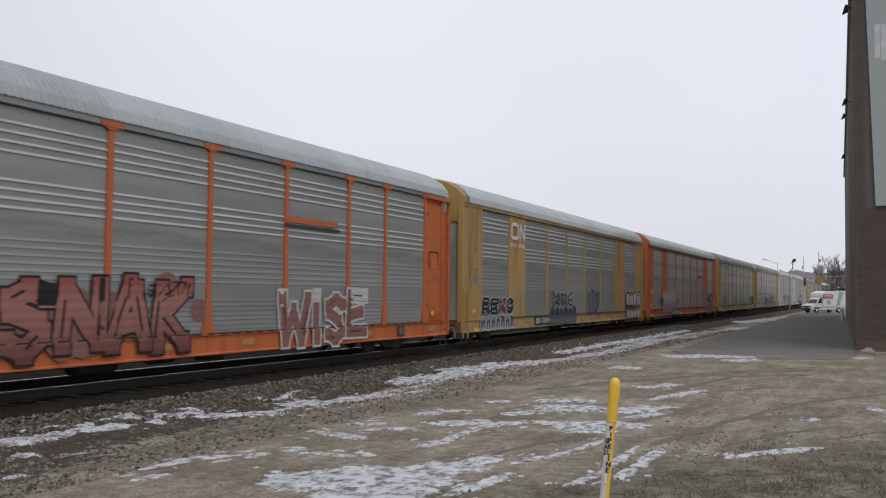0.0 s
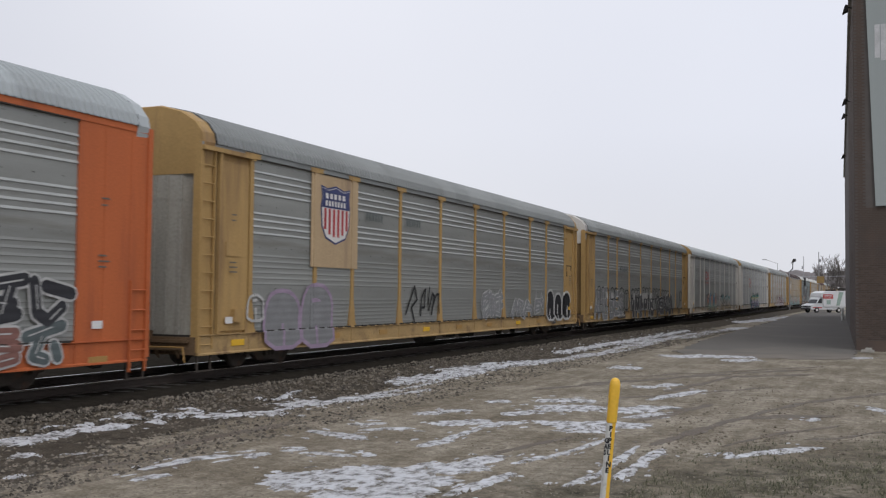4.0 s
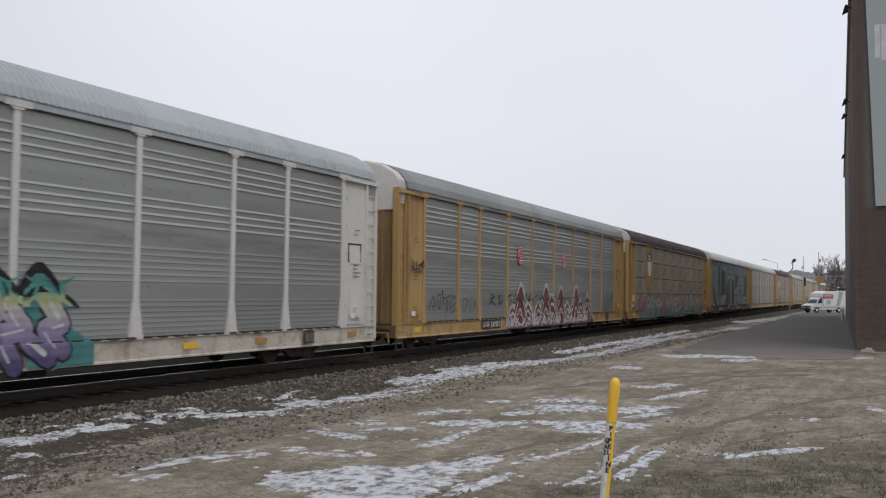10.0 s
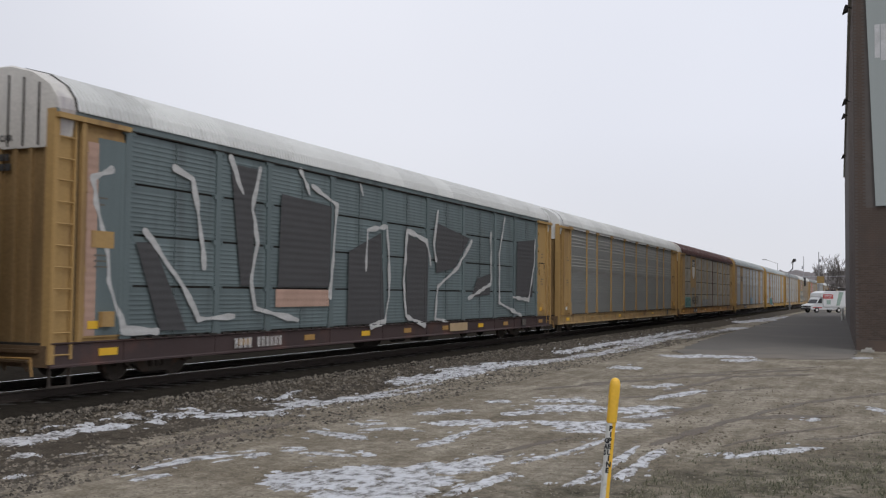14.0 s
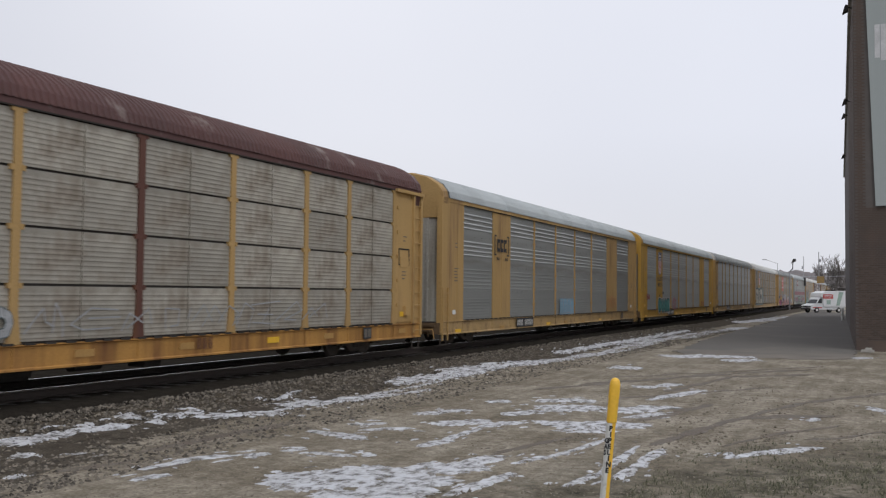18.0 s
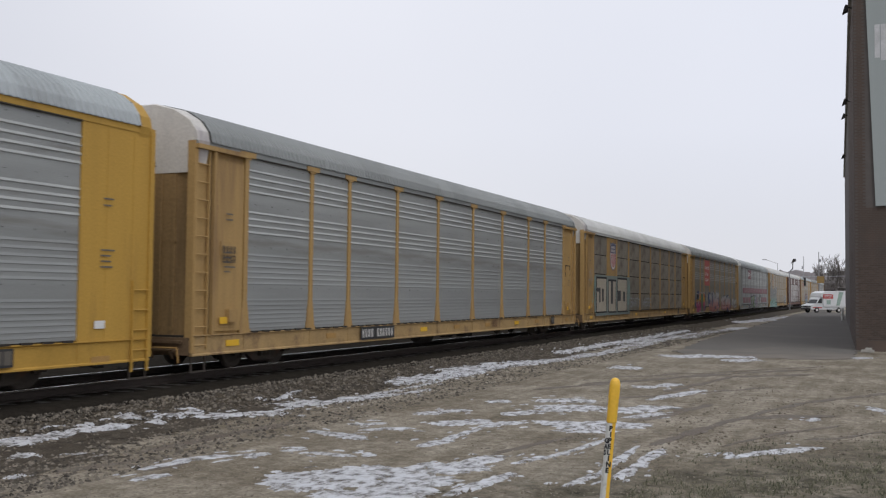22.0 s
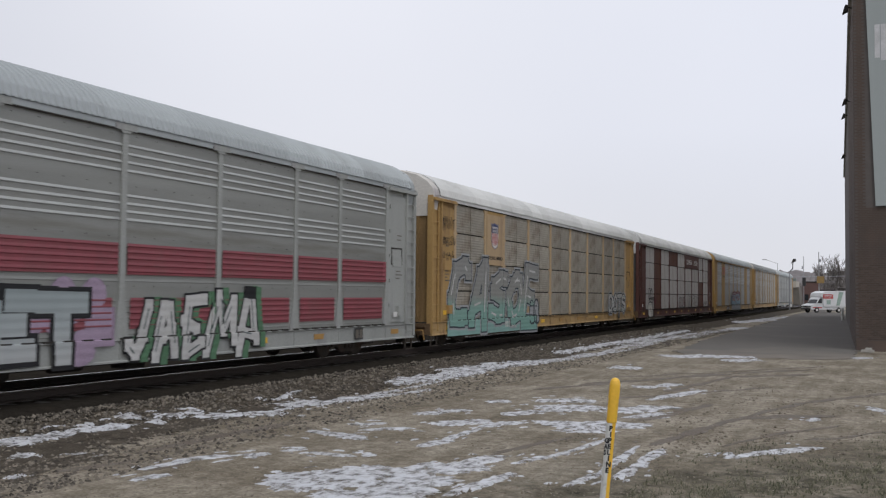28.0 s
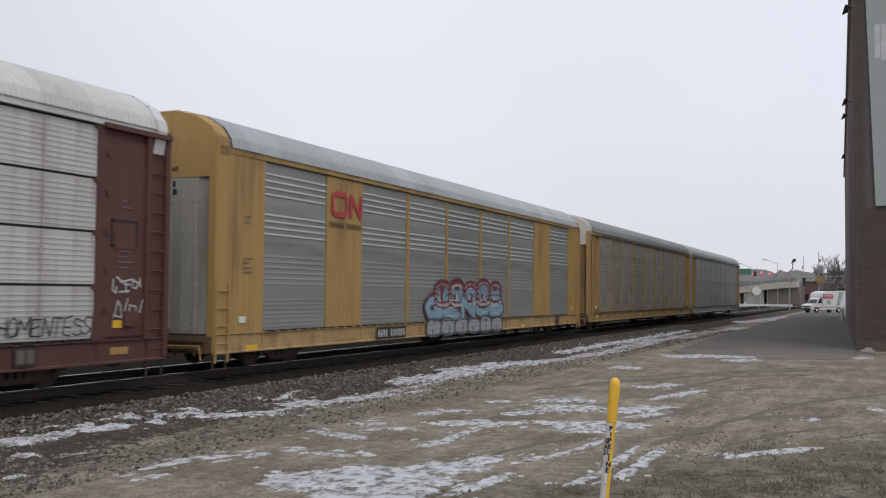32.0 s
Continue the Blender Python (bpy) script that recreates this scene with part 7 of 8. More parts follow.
def small_marks(seed):
    """The usual small stencils, placards and stickers at a car's two ends."""
    def draw(car, kind):
        rnd = random.Random(seed)
        ink = STENCIL_DULL
        for y in (0.80, 26.15):
            for k in range(rnd.randrange(3, 6)):
                z = 2.2 + k * 0.10
                p = Pen()
                p.rect(y + 0.2, y + 0.2 + rnd.uniform(0.2, 0.42), z, z + 0.030)
                on_side(car, kind, "stencil_line", p.bm, ink, 0.012)
            for z in (3.3, 3.42):
                p = Pen()
                p.rect(y + 0.25, y + 0.25 + rnd.uniform(0.15, 0.3), z, z + 0.030)
                on_side(car, kind, "stencil_line", p.bm, ink, 0.012)
            p = Pen()
            p.rect(y + 0.08, y + 0.34, 1.12, 1.26)
            on_side(car, kind, "sticker", p.bm, REFLECT if rnd.random() < 0.6 else WHITEP, 0.014)
        p = Pen()
        p.rect(24.0, 24.45, 0.56, 0.86)
        on_side(car, kind, "placard", p.bm, BLACKP, 0.006)
        p = Pen()
        p.rect(24.04, 24.21, 0.60, 0.82)
        p.rect(24.25, 24.41, 0.60, 0.82)
        on_side(car, kind, "placard_face", p.bm, STENCIL_DULL, 0.010)
    return draw


# ---------------------------------------------------------------- the train, car by car
def deco_call(fn, kind):
    return lambda car: fn(car, kind)


CARS = []


def end_bars(car, kind):
    if "end_bars" not in CACHE:
        bm = bmesh.new()
        for k in range(4):
            box(bm, -0.10 + k * 0.13, -0.01 + k * 0.13, 0.095, 0.12, 4.02, 4.14)
            box(bm, -0.14 + k * 0.15, -0.03 + k * 0.15, 0.095, 0.12, 3.85, 3.97)
        CACHE["end_bars"] = mesh_of("end_marks", bm, BLACKP)
    put("end_marks", CACHE["end_bars"], car)["kind"] = "stuff"


def car_spec(kind, label, body, sheet, roof, deco=(), **more):
    c = dict(kind=kind, label=label, body=body, sheet=sheet, roof=roof, **more)
    extra = [small_marks(len(CARS) + 5)]
    if more.get("hood") in (WHITE, ROOF_W, GOLD, YELLOW):
        extra.append(end_text("EXCESS HEIGHT CAR", 4.36, 0.15, BLACKP))
        extra.append(end_bars)
    c["deco"] = [deco_call(d, kind) for d in list(deco) + extra]
    CARS.append(c)


S = SP
BAND_RED = shader("band_red", (0.195, 0.042, 0.052), 0.55, vary=0.2, stain=(0.16, 0.05, 0.05), stain_amount=0.3)
F_VIOLET = fade("violet_cream_teal", [(0.60, (0.10, 0.075, 0.17)), (1.15, (0.33, 0.28, 0.42)), (1.45, (0.52, 0.50, 0.42)), (1.62, (0.46, 0.45, 0.22)), (1.80, (0.12, 0.36, 0.28)), (2.2, (0.10, 0.33, 0.27))])
F_CREAM = fade("cream_mint", [(0.60, (0.55, 0.42, 0.20)), (1.2, (0.52, 0.45, 0.40)), (1.7, (0.25, 0.42, 0.42)), (2.0, (0.20, 0.38, 0.42))])
F_CORAL = fade("coral_white", [(0.60, (0.56, 0.20, 0.17)), (1.1, (0.55, 0.28, 0.25)), (1.6, (0.50, 0.46, 0.46)), (2.0, (0.48, 0.48, 0.50))])
F_ROSE = fade("rose_cream", [(0.60, (0.30, 0.16, 0.17)), (1.2, (0.43, 0.27, 0.28)), (1.9, (0.48, 0.41, 0.36))])
F_HOT = fade("pink_yellow", [(0.60, (0.52, 0.09, 0.20)), (1.2, (0.52, 0.12, 0.22)), (1.45, (0.62, 0.36, 0.06)), (2.0, (0.56, 0.20, 0.10))])
F_JOY = fade("coral_sky", [(0.50, (0.50, 0.46, 0.22)), (0.95, (0.42, 0.48, 0.40)), (1.35, (0.55, 0.24, 0.19)), (2.0, (0.50, 0.28, 0.24))])
F_POP = fade("blue_mint", [(0.50, (0.46, 0.20, 0.16)), (0.95, (0.28, 0.46, 0.40)), (1.35, (0.10, 0.26, 0.42)), (2.0, (0.26, 0.42, 0.50))])
FLAME_RED = spray("flame_red", (0.145, 0.05, 0.05))
FAINT_MINT = spray("faint_mint", (0.20, 0.235, 0.215))
FADED_RED = paint("faded_red", (0.43, 0.13, 0.12), 0.2)
BOARD_RED = shader("board_faded_red", (0.44, 0.085, 0.065), 0.6, vary=0.15)
F_MOSS = fade("moss_cream", [(0.55, (0.22, 0.32, 0.30)), (0.95, (0.31, 0.36, 0.31)), (1.3, (0.40, 0.38, 0.30)), (2.0, (0.38, 0.355, 0.28))])
F_BRICK = fade("brick_red", [(0.60, (0.17, 0.06, 0.05)), (1.2, (0.36, 0.15, 0.12)), (1.6, (0.42, 0.19, 0.15)), (2.0, (0.36, 0.10, 0.08))])
F_PINK = fade("mauve_cream", [(0.60, (0.36, 0.23, 0.29)), (1.2, (0.46, 0.31, 0.36)), (1.55, (0.60, 0.52, 0.46)), (2.05, (0.64, 0.58, 0.50))])
F_SEA = fade("sea_silver", [(0.45, (0.24, 0.44, 0.37)), (1.30, (0.25, 0.41, 0.35)), (1.75, (0.31, 0.31, 0.28)), (2.9, (0.30, 0.30, 0.285))])
F_LEAF = fade("leaf_lime", [(0.55, (0.10, 0.20, 0.08)), (1.1, (0.22, 0.34, 0.13)), (1.8, (0.36, 0.42, 0.26))])
F_ICE = fade("ice_grey", [(0.55, (0.50, 0.51, 0.50)), (1.2, (0.42, 0.46, 0.46)), (1.8, (0.33, 0.38, 0.38))])
F_TEAL = fade("teal_deep", [(0.70, (0.05, 0.21, 0.20)), (1.2, (0.10, 0.32, 0.30)), (1.65, (0.07, 0.20, 0.20))])
F_FOG = fade("fog_slate", [(0.5, (0.20, 0.23, 0.26)), (1.0, (0.05, 0.05, 0.055)), (2.0, (0.04, 0.04, 0.045))])
# 0
car_spec("tee", "orange autorack with grey ribbed panels and red sprayed letters", ORANGE, SHEET, ROOF_L, [
    word("SNAK", 9.75, 14.7, 0.62, 2.05, [F_BRICK], S["black"], None, S["brick"], S["black"], 0.163, 0.045, 0.10, 0.07, True), tag(13.3, 14.7, 1.65, 2.0, 4, 501, S["black"], 0.02),
    word("WISE", 17.75, 22.1, 0.50, 1.88, [S["brick"]], S["white"], None, None, S["wine"], 0.137, 0.06, 0.05, 0.05, True),
    coat(18.1, 20.5, 3.44, 3.57, ORANGE), coat(18.0, 20.6, 3.32, 3.40, BLACKP)], caps=True, end=AMBER, chord=ROOF_G)
# 1
car_spec("plate", "yellow autorack with grey ribbed panels, white emblem and sprayed tags", YELLOW, SHEET, ROOF_L, [
    worm_logo(4.75, 3.85, 1.65, 0.66, EM_WHITE),
    word("REKO", 1.75, 5.1, 1.02, 1.68, [S["black"], S["black"], S["wine"], S["black"]], S["white"], None, None, S["white"], 0.24, 0.035), bubbles(1.62, 5.1, 0.50, 1.05, 7, 13, S["white"], F_FOG, 0.025),
    bubbles(9.7, 13.6, 0.52, 1.30, 6, 14, S["slate"], F_FOG, 0.03), tag(9.8, 12.9, 1.2, 2.0, 5, 141, S["black"], 0.06), tag(9.7, 13.0, 1.15, 1.95, 6, 142, S["white"], 0.018),
    scrawl("STOP", 15.6, 17.9, 0.80, 1.95, S["navy"], 0.04), bubbles(23.55, 27.0, 1.15, 2.02, 4, 16, S["black"], S["white"], 0.04), bubbles(23.55, 26.9, 0.45, 1.15, 4, 163, S["black"], S["white"], 0.04),
    tag(0.65, 1.7, 2.0, 2.5, 4, 502, S["silver"], 0.018), tag(5.0, 6.5, 1.65, 2.15, 4, 503, S["silver"], 0.018), tag(5.3, 6.4, 1.0, 1.6, 2, 504, S["silver"], 0.018), stencil(7.7, 0.62, 0.22, 11, EM_WHITE, BLACKP, gap_at=4)], plain={1: YELLOW, 7: YELLOW}, end=ENDW, hood=YELLOW, hood_rear=YELLOW)
# 2
car_spec("plate", "bright orange autorack with grey ribbed panels and pink sprayed letters", ORANGE, SHEET, ROOF_L, [
    word("BONEM", 4.75, 9.15, 0.62, 2.05, [F_PINK], S["wine"], S["cream"], None, S["lilac"], 0.185, 0.03, 0.06, 0.08, True), tag(3.6, 4.9, 1.2, 1.7, 4, 181, S["black"], 0.03), tag(9.1, 10.3, 1.2, 1.6, 4, 182, S["black"], 0.03),
    piece(22.05, 25.7, 1.22, 2.02, 4, 535, F_FOG, S["white"], None, 0.25, 0.10, wild=0.12), piece(21.9, 25.6, 0.48, 1.22, 4, 534, S["brick"], S["white"], None, 0.25, 0.10, second=S["slate"], wild=0.12), tag(21.35, 22.0, 1.5, 1.85, 2, 505, S["white"], 0.02), tag(21.2, 22.0, 1.15, 1.45, 3, 506, S["white"], 0.02),
    coat(18.2, 20.8, 3.25, 3.40, ORANGE), coat(18.2, 20.8, 3.13, 3.22, BLACKP), tag(1.1, 1.9, 1.9, 2.2, 5, 507, S["white"], 0.02),
    stencil(8.3, 0.58, 0.24, 10, EM_WHITE, BLACKP, gap_at=4)], plain={1: ORANGE, 7: ORANGE}, end=ENDW, hood=ORANGE, hood_rear=ROOF_L, end_panel=True)
# 3
car_spec("tee", "tan autorack with weathered grey panels and a shield emblem", AMBER, SHEET, ROOF_G, [
    shield(4.85, 6.25, 3.05, 4.45, TAN), bubbles(2.4, 5.5, 0.42, 2.05, 2, 21, S["lilac"], SP["grey"], 0.05), bubbles(1.7, 2.4, 1.1, 1.8, 1, 212, S["white"], None, 0.03),
    stencil(7.2, 3.75, 0.22, 6, S["slate"]), stencil(9.7, 3.75, 0.22, 6, S["slate"]), tag(9.8, 12.1, 0.95, 2.05, 3, 508, S["black"], 0.05),
    piece(15.9, 17.9, 0.95, 1.9, 3, 545, S["grey"], S["white"], None, 0.25, 0.10, wild=0.12), piece(19.1, 22.7, 0.88, 1.7, 3, 546, S["grey"], S["white"], None, 0.25, 0.10, wild=0.12), bubbles(23.2, 26.6, 0.62, 2.05, 3, 24, S["white"], S["black"], 0.05), tag(21.5, 22.9, 1.1, 2.0, 2, 509, S["white"], 0.03)], caps=True, end=ENDW, hood=AMBER, hood_rear=AMBER)
# 4
car_spec("tee", "yellow-posted autorack with grey ribbed panels and white outlined letters", AMBER, SHEET, ROOF_G, [
    stencil(7.05, 3.05, 0.30, 8, S["slate"]), word("AHB", 1.75, 4.4, 0.58, 2.15, [S["grey"]], S["white"], None, None, None, 0.125, 0.045, 0.08, 0.05, True), word("BES", 4.75, 7.8, 0.60, 2.0, [S["grey"]], S["white"], None, None, None, 0.135, 0.045, 0.08, 0.06, True),
    word("VMFPIB", 9.6, 15.75, 0.52, 1.88, [S["shade"]], S["white"], None, None, None, 0.163, 0.055, 0.0, 0.02, True), piece(16.3, 22, 0.52, 1.92, 5, 544, S["shade"], S["white"], None, 0.25, 0.10, shine=S["silver"], wild=0.12),
    bubbles(2.3, 4.6, 1.2, 2.3, 3, 30, S["black"], None, 0.03), bubbles(5.0, 6.6, 1.5, 2.25, 2, 301, S["black"], None, 0.03), bubbles(6.9, 9.2, 0.95, 2.2, 2, 302, S["black"], None, 0.03), bubbles(9.7, 12.0, 1.6, 2.25, 3, 31, S["black"], None, 0.03), bubbles(12.5, 15.1, 1.5, 2.3, 3, 311, S["black"], None, 0.03), bubbles(15.4, 18.0, 1.5, 2.25, 3, 312, S["black"], None, 0.03), bubbles(18.2, 20.8, 1.55, 2.2, 3, 313, S["black"], None, 0.03),
    scrawl("UP", 23.6, 25.6, 0.95, 2.05, S["black"], 0.03), scrawl("SYB", 14.0, 15.2, 0.52, 0.78, S["white"], 0.02), stencil(6.5, 0.62, 0.2, 11, EM_WHITE, BLACKP, gap_at=4)], end=AMBER, hood=WHITE, hood_rear=AMBER)
# 5
car_spec("tee", "off-white autorack with grey ribbed panels, red emblem and colourful letters", WHITE, SHEET, ROOF_L, [
    worm_logo(7.1, 3.05, 1.65, 0.70, FADED_RED), piece(8.0, 12.9, 0.48, 2.02, 5, 531, F_JOY, S["slate"], None, 0.24, 0.06, second=F_POP, shine=S["cream"], wild=0.10), scrawl("AOB", 7.3, 8.6, 1.6, 1.95, S["slate"], 0.02), scrawl("MAB", 13.0, 14.7, 1.45, 1.85, S["slate"], 0.02),
    piece(15.3, 21.4, 0.62, 1.88, 5, 532, F_CREAM, S["black"], None, 0.25, 0.10, shine=S["white"], wild=0.12), tag(15.2, 16.4, 0.55, 1.3, 2, 341, S["wine"], 0.05), tag(20.6, 21.5, 0.55, 1.8, 2, 342, S["black"], 0.05),
    stencil(8.0, 0.60, 0.24, 8, BLACKP)], end=ENDW, rib="soft", hood=YELLOW, hood_rear=ROOF_L)
# 6
car_spec("tee", "off-white autorack with grey ribbed panels and violet and green sprayed letters", WHITE, SHEET, ROOF_L, [
    worm_logo(7.1, 3.02, 1.62, 0.70, FADED_RED), coat(8.3, 10.2, 0.50, 0.92, S["teal"], name="sprayed_cloud"), coat(15.5, 17.0, 0.50, 0.95, S["teal"], name="sprayed_cloud"), piece(9, 16.6, 0.52, 1.85, 7, 533, F_VIOLET, S["black"], S["teal"], 0.25, 0.10, shine=S["white"], wild=0.12), peaks(10.4, 16.0, 1.55, [(11.0, 2.1), (12.4, 2.0), (13.6, 2.05), (14.9, 2.05), (15.8, 2.15)], F_VIOLET, S["black"], S["teal"]),
    tag(8.1, 8.8, 1.2, 1.6, 2, 510, S["teal"], 0.03)], end=ENDW, rib="soft", hood=YELLOW, hood_rear=ROOF_L)
# 7
car_spec("tee", "yellow-posted autorack with dull grey ribbed panels and red-white spiked letters", AMBER, SHEET, ROOF_G, [
    peaks(9.2, 12.25, 0.58, [(9.85, 1.35), (11.75, 1.45), (10.75, 2.15)], S["white"], S["white"], FLAME_RED), peaks(12.3, 21.2, 0.58, [(13.0, 1.45), (14.9, 1.75), (14.0, 2.15), (17.2, 1.45), (16.15, 2.1), (19.3, 1.55), (18.45, 2.15), (20.5, 1.75)], S["white"], S["white"], FLAME_RED), tag(9.3, 12.3, 1.25, 1.85, 5, 413, S["black"], 0.026), tag(12.5, 21.0, 1.2, 1.85, 11, 414, S["black"], 0.026),
    badge(10.44, 11.06, 2.95, 3.66), badge(16.26, 16.86, 2.96, 3.64),
    tag(2.2, 4.4, 1.0, 1.9, 4, 40, S["black"], 0.02), tag(4.9, 6.3, 1.0, 1.8, 3, 402, S["slate"], 0.02), tag(7.4, 8.9, 1.4, 1.85, 2, 511, S["black"], 0.03), tag(23.4, 25.6, 1.0, 1.85, 4, 512, S["teal"], 0.04), tag(0.85, 1.75, 2.4, 2.8, 4, 513, S["black"], 0.03), stencil(6.75, 0.62, 0.2, 11, EM_WHITE, BLACKP, gap_at=4)], end=AMBER, rib="soft", hood=WHITE, hood_rear=ROOF_G)
# 8
car_spec("fine", "yellow autorack with weathered corrugated panels, brown roof and shield emblem", AMBER, SHEET_T, ROOF_B, [
    shield(4.95, 6.15, 2.9, 4.4, AMBER, True), coat(3.0, 24.9, 0.46, 1.00, F_MOSS, name="sprayed_cloud"), piece(4.6, 9.4, 0.58, 1.86, 5, 537, F_MOSS, S["shade"], None, 0.25, 0.10, shine=S["white"], wild=0.12), piece(10.9, 16, 0.58, 1.9, 4, 538, F_MOSS, S["shade"], None, 0.25, 0.10, shine=S["white"], wild=0.12), piece(17.6, 24, 0.58, 1.98, 5, 539, F_MOSS, S["black"], None, 0.25, 0.10, shine=S["white"], wild=0.12),
    piece(2.7, 4.6, 0.85, 1.72, 2, 540, F_ROSE, S["wine"], None, 0.25, 0.10, shine=S["pink"], wild=0.12), piece(9.2, 11, 0.58, 1.75, 2, 541, F_ROSE, S["wine"], None, 0.25, 0.10, shine=S["pink"], wild=0.12), piece(15.4, 17.6, 0.58, 1.8, 2, 542, F_ROSE, S["wine"], None, 0.25, 0.10, shine=S["pink"], wild=0.12), piece(24, 25.6, 0.65, 1.7, 2, 543, F_ROSE, S["wine"], None, 0.25, 0.10, shine=S["pink"], wild=0.12),
    scrawl("OBEY", 26.2, 27.0, 1.9, 2.2, S["black"], 0.03), tag(26.4, 26.9, 1.5, 1.8, 2, 514, S["black"], 0.03), coat(0.95, 1.48, 1.47, 1.8, EM_WHITE), dashes(0.7, 27.0, 4.775, 4.845, 0.15, EM_WHITE), piece(5.2, 9.2, 0.55, 0.95, 5, 528, S["teal"], S["shade"], None, 0.25, 0.10, second=S["silver"], wild=0.12), piece(11, 16.2, 0.55, 0.95, 5, 529, S["teal"], S["shade"], None, 0.25, 0.10, second=S["silver"], wild=0.12), piece(17.8, 24, 0.55, 0.95, 5, 530, S["teal"], S["shade"], None, 0.25, 0.10, second=S["silver"], wild=0.12)], cells={(1, 2): "plain", (1, 3): "plain"}, end=YELLOW, end_kind="slat", hood=WHITE, hood_rear=ROOF_B, roof_kind="fine")
# 9
def big_letters(car, kind):
    """Dark shadows and white dripping edges of letters as tall as the whole side."""
    rnd = random.Random(90)
    slabs9 = [[(2.07, 2.7), (2.57, 2.72), (3.61, 1.02), (2.8, 1.04)], [(4.99, 4.53), (5.98, 4.52), (5.83, 1.92), (5.43, 1.91)], [(6.98, 4.07), (9.28, 3.97), (9.22, 1.92), (6.88, 1.9)], [(10.21, 2.87), (12.05, 3.47), (12.29, 0.96), (10.17, 0.95)],
              [(13.69, 3.48), (15.22, 3.32), (15.15, 0.89), (13.68, 1.05)], [(15.8, 4.01), (18.61, 3.66), (17.32, 2.63), (15.83, 2.43)], [(19.3, 2.32), (20.64, 2.53), (20.55, 1.77), (18.8, 1.68)], [(23.48, 3.81), (25.62, 3.98), (25.31, 1.68), (23.33, 1.72)]]
    for pts in slabs9:
        p = Pen()
        p.poly(pts)
        on_side(car, kind, "sprayed_slab", p.bm, SP["shade"], 0.006)
    strokes = [[(1.39, 3.97), (0.95, 3.77), (1.01, 3.34), (1.29, 2.66), (1.39, 1.97), (1.81, 1.07), (2.72, 1.02)], [(3.14, 4.21), (3.7, 4.05), (3.92, 3.35), (4.09, 2.68), (4.14, 2.29)], [(2.31, 2.92), (2.84, 2.47), (3.49, 1.89), (3.98, 1.23), (5.2, 1.27)], [(4.98, 4.65), (5.44, 3.93)],
               [(6.09, 4.54), (5.82, 3.6), (6.03, 2.89), (5.83, 2.04), (5.96, 1.43), (7.78, 1.13)], [(7.8, 4.7), (8.22, 4.18)], [(8.34, 4.39), (9.57, 4.02), (9.42, 3.05), (9.26, 1.68)], [(10.78, 4.7), (10.92, 4.42)]]
    strokes += [[(11.17, 2.4), (11.21, 3.49), (12.4, 3.67), (12.53, 2.74), (12.56, 1.68), (12.29, 1.0), (11.44, 0.87)], [(13.69, 3.56), (13.53, 2.14), (13.67, 1.13), (14.95, 0.83)], [(13.69, 3.64), (15.09, 3.39), (15.4, 2.67)], [(15.92, 4.36), (15.64, 3.34), (15.82, 2.84)],
                [(18.76, 3.57), (17.55, 2.64), (15.97, 2.01), (15.78, 1.01), (16.67, 0.91)], [(20.61, 3.95), (20.65, 2.15), (18.55, 1.64)], [(22.04, 4.6), (21.48, 3.22), (21.52, 1.48), (23.98, 0.96)], [(25.62, 3.98), (25.5, 2.95), (24.84, 1.57), (23.01, 1.68)]]
    for st in strokes:
        p = Pen()
        fine = [st[0]]
        for (a, b), (c, d) in zip(st, st[1:]):      # wavering, dripping line
            k = max(2, int(math.hypot(c - a, d - b) / 0.22))
            fine += [(a + (c - a) * i / k + rnd.uniform(-0.03, 0.03), b + (d - b) * i / k) for i in range(1, k + 1)]
        p.line(fine, 0.062, taper=[rnd.uniform(0.4, 1.5) for _ in fine])
        on_side(car, kind, "sprayed_edge", p.bm, SP["white"], 0.012)


car_spec("fine", "autorack painted over in dark green with huge white-edged shapes", AMBER, SHEET_G, ROOF_W, [
    big_letters, coat(0.80, 1.08, 1.0, 4.4, S["peach"], name="sprayed_cloud"), coat(6.8, 9.2, 1.45, 1.86, S["peach"]), stencil(5.2, 0.58, 0.22, 11, EM_WHITE, None, gap_at=4), coat(16.9, 18.4, 0.58, 0.84, TAN), coat(1.05, 1.8, 1.0, 4.5, SHEET_G, name="sprayed_cloud")],
    sill=ROOF_B, post=SHEET_G, end=YELLOW, end_kind="slat", hood=WHITE, hood_rear=ROOF_W, roof_kind="fine", chord=SHEET_G)
# 10
car_spec("tee", "yellow-posted autorack with plain grey panels and white roof", AMBER, SHEET, ROOF_W, [
    stencil(16.9, 0.62, 0.24, 3, RUSTY)], end=AMBER, hood=ROOF_W, rib="dull", hood_rear=ROOF_W)
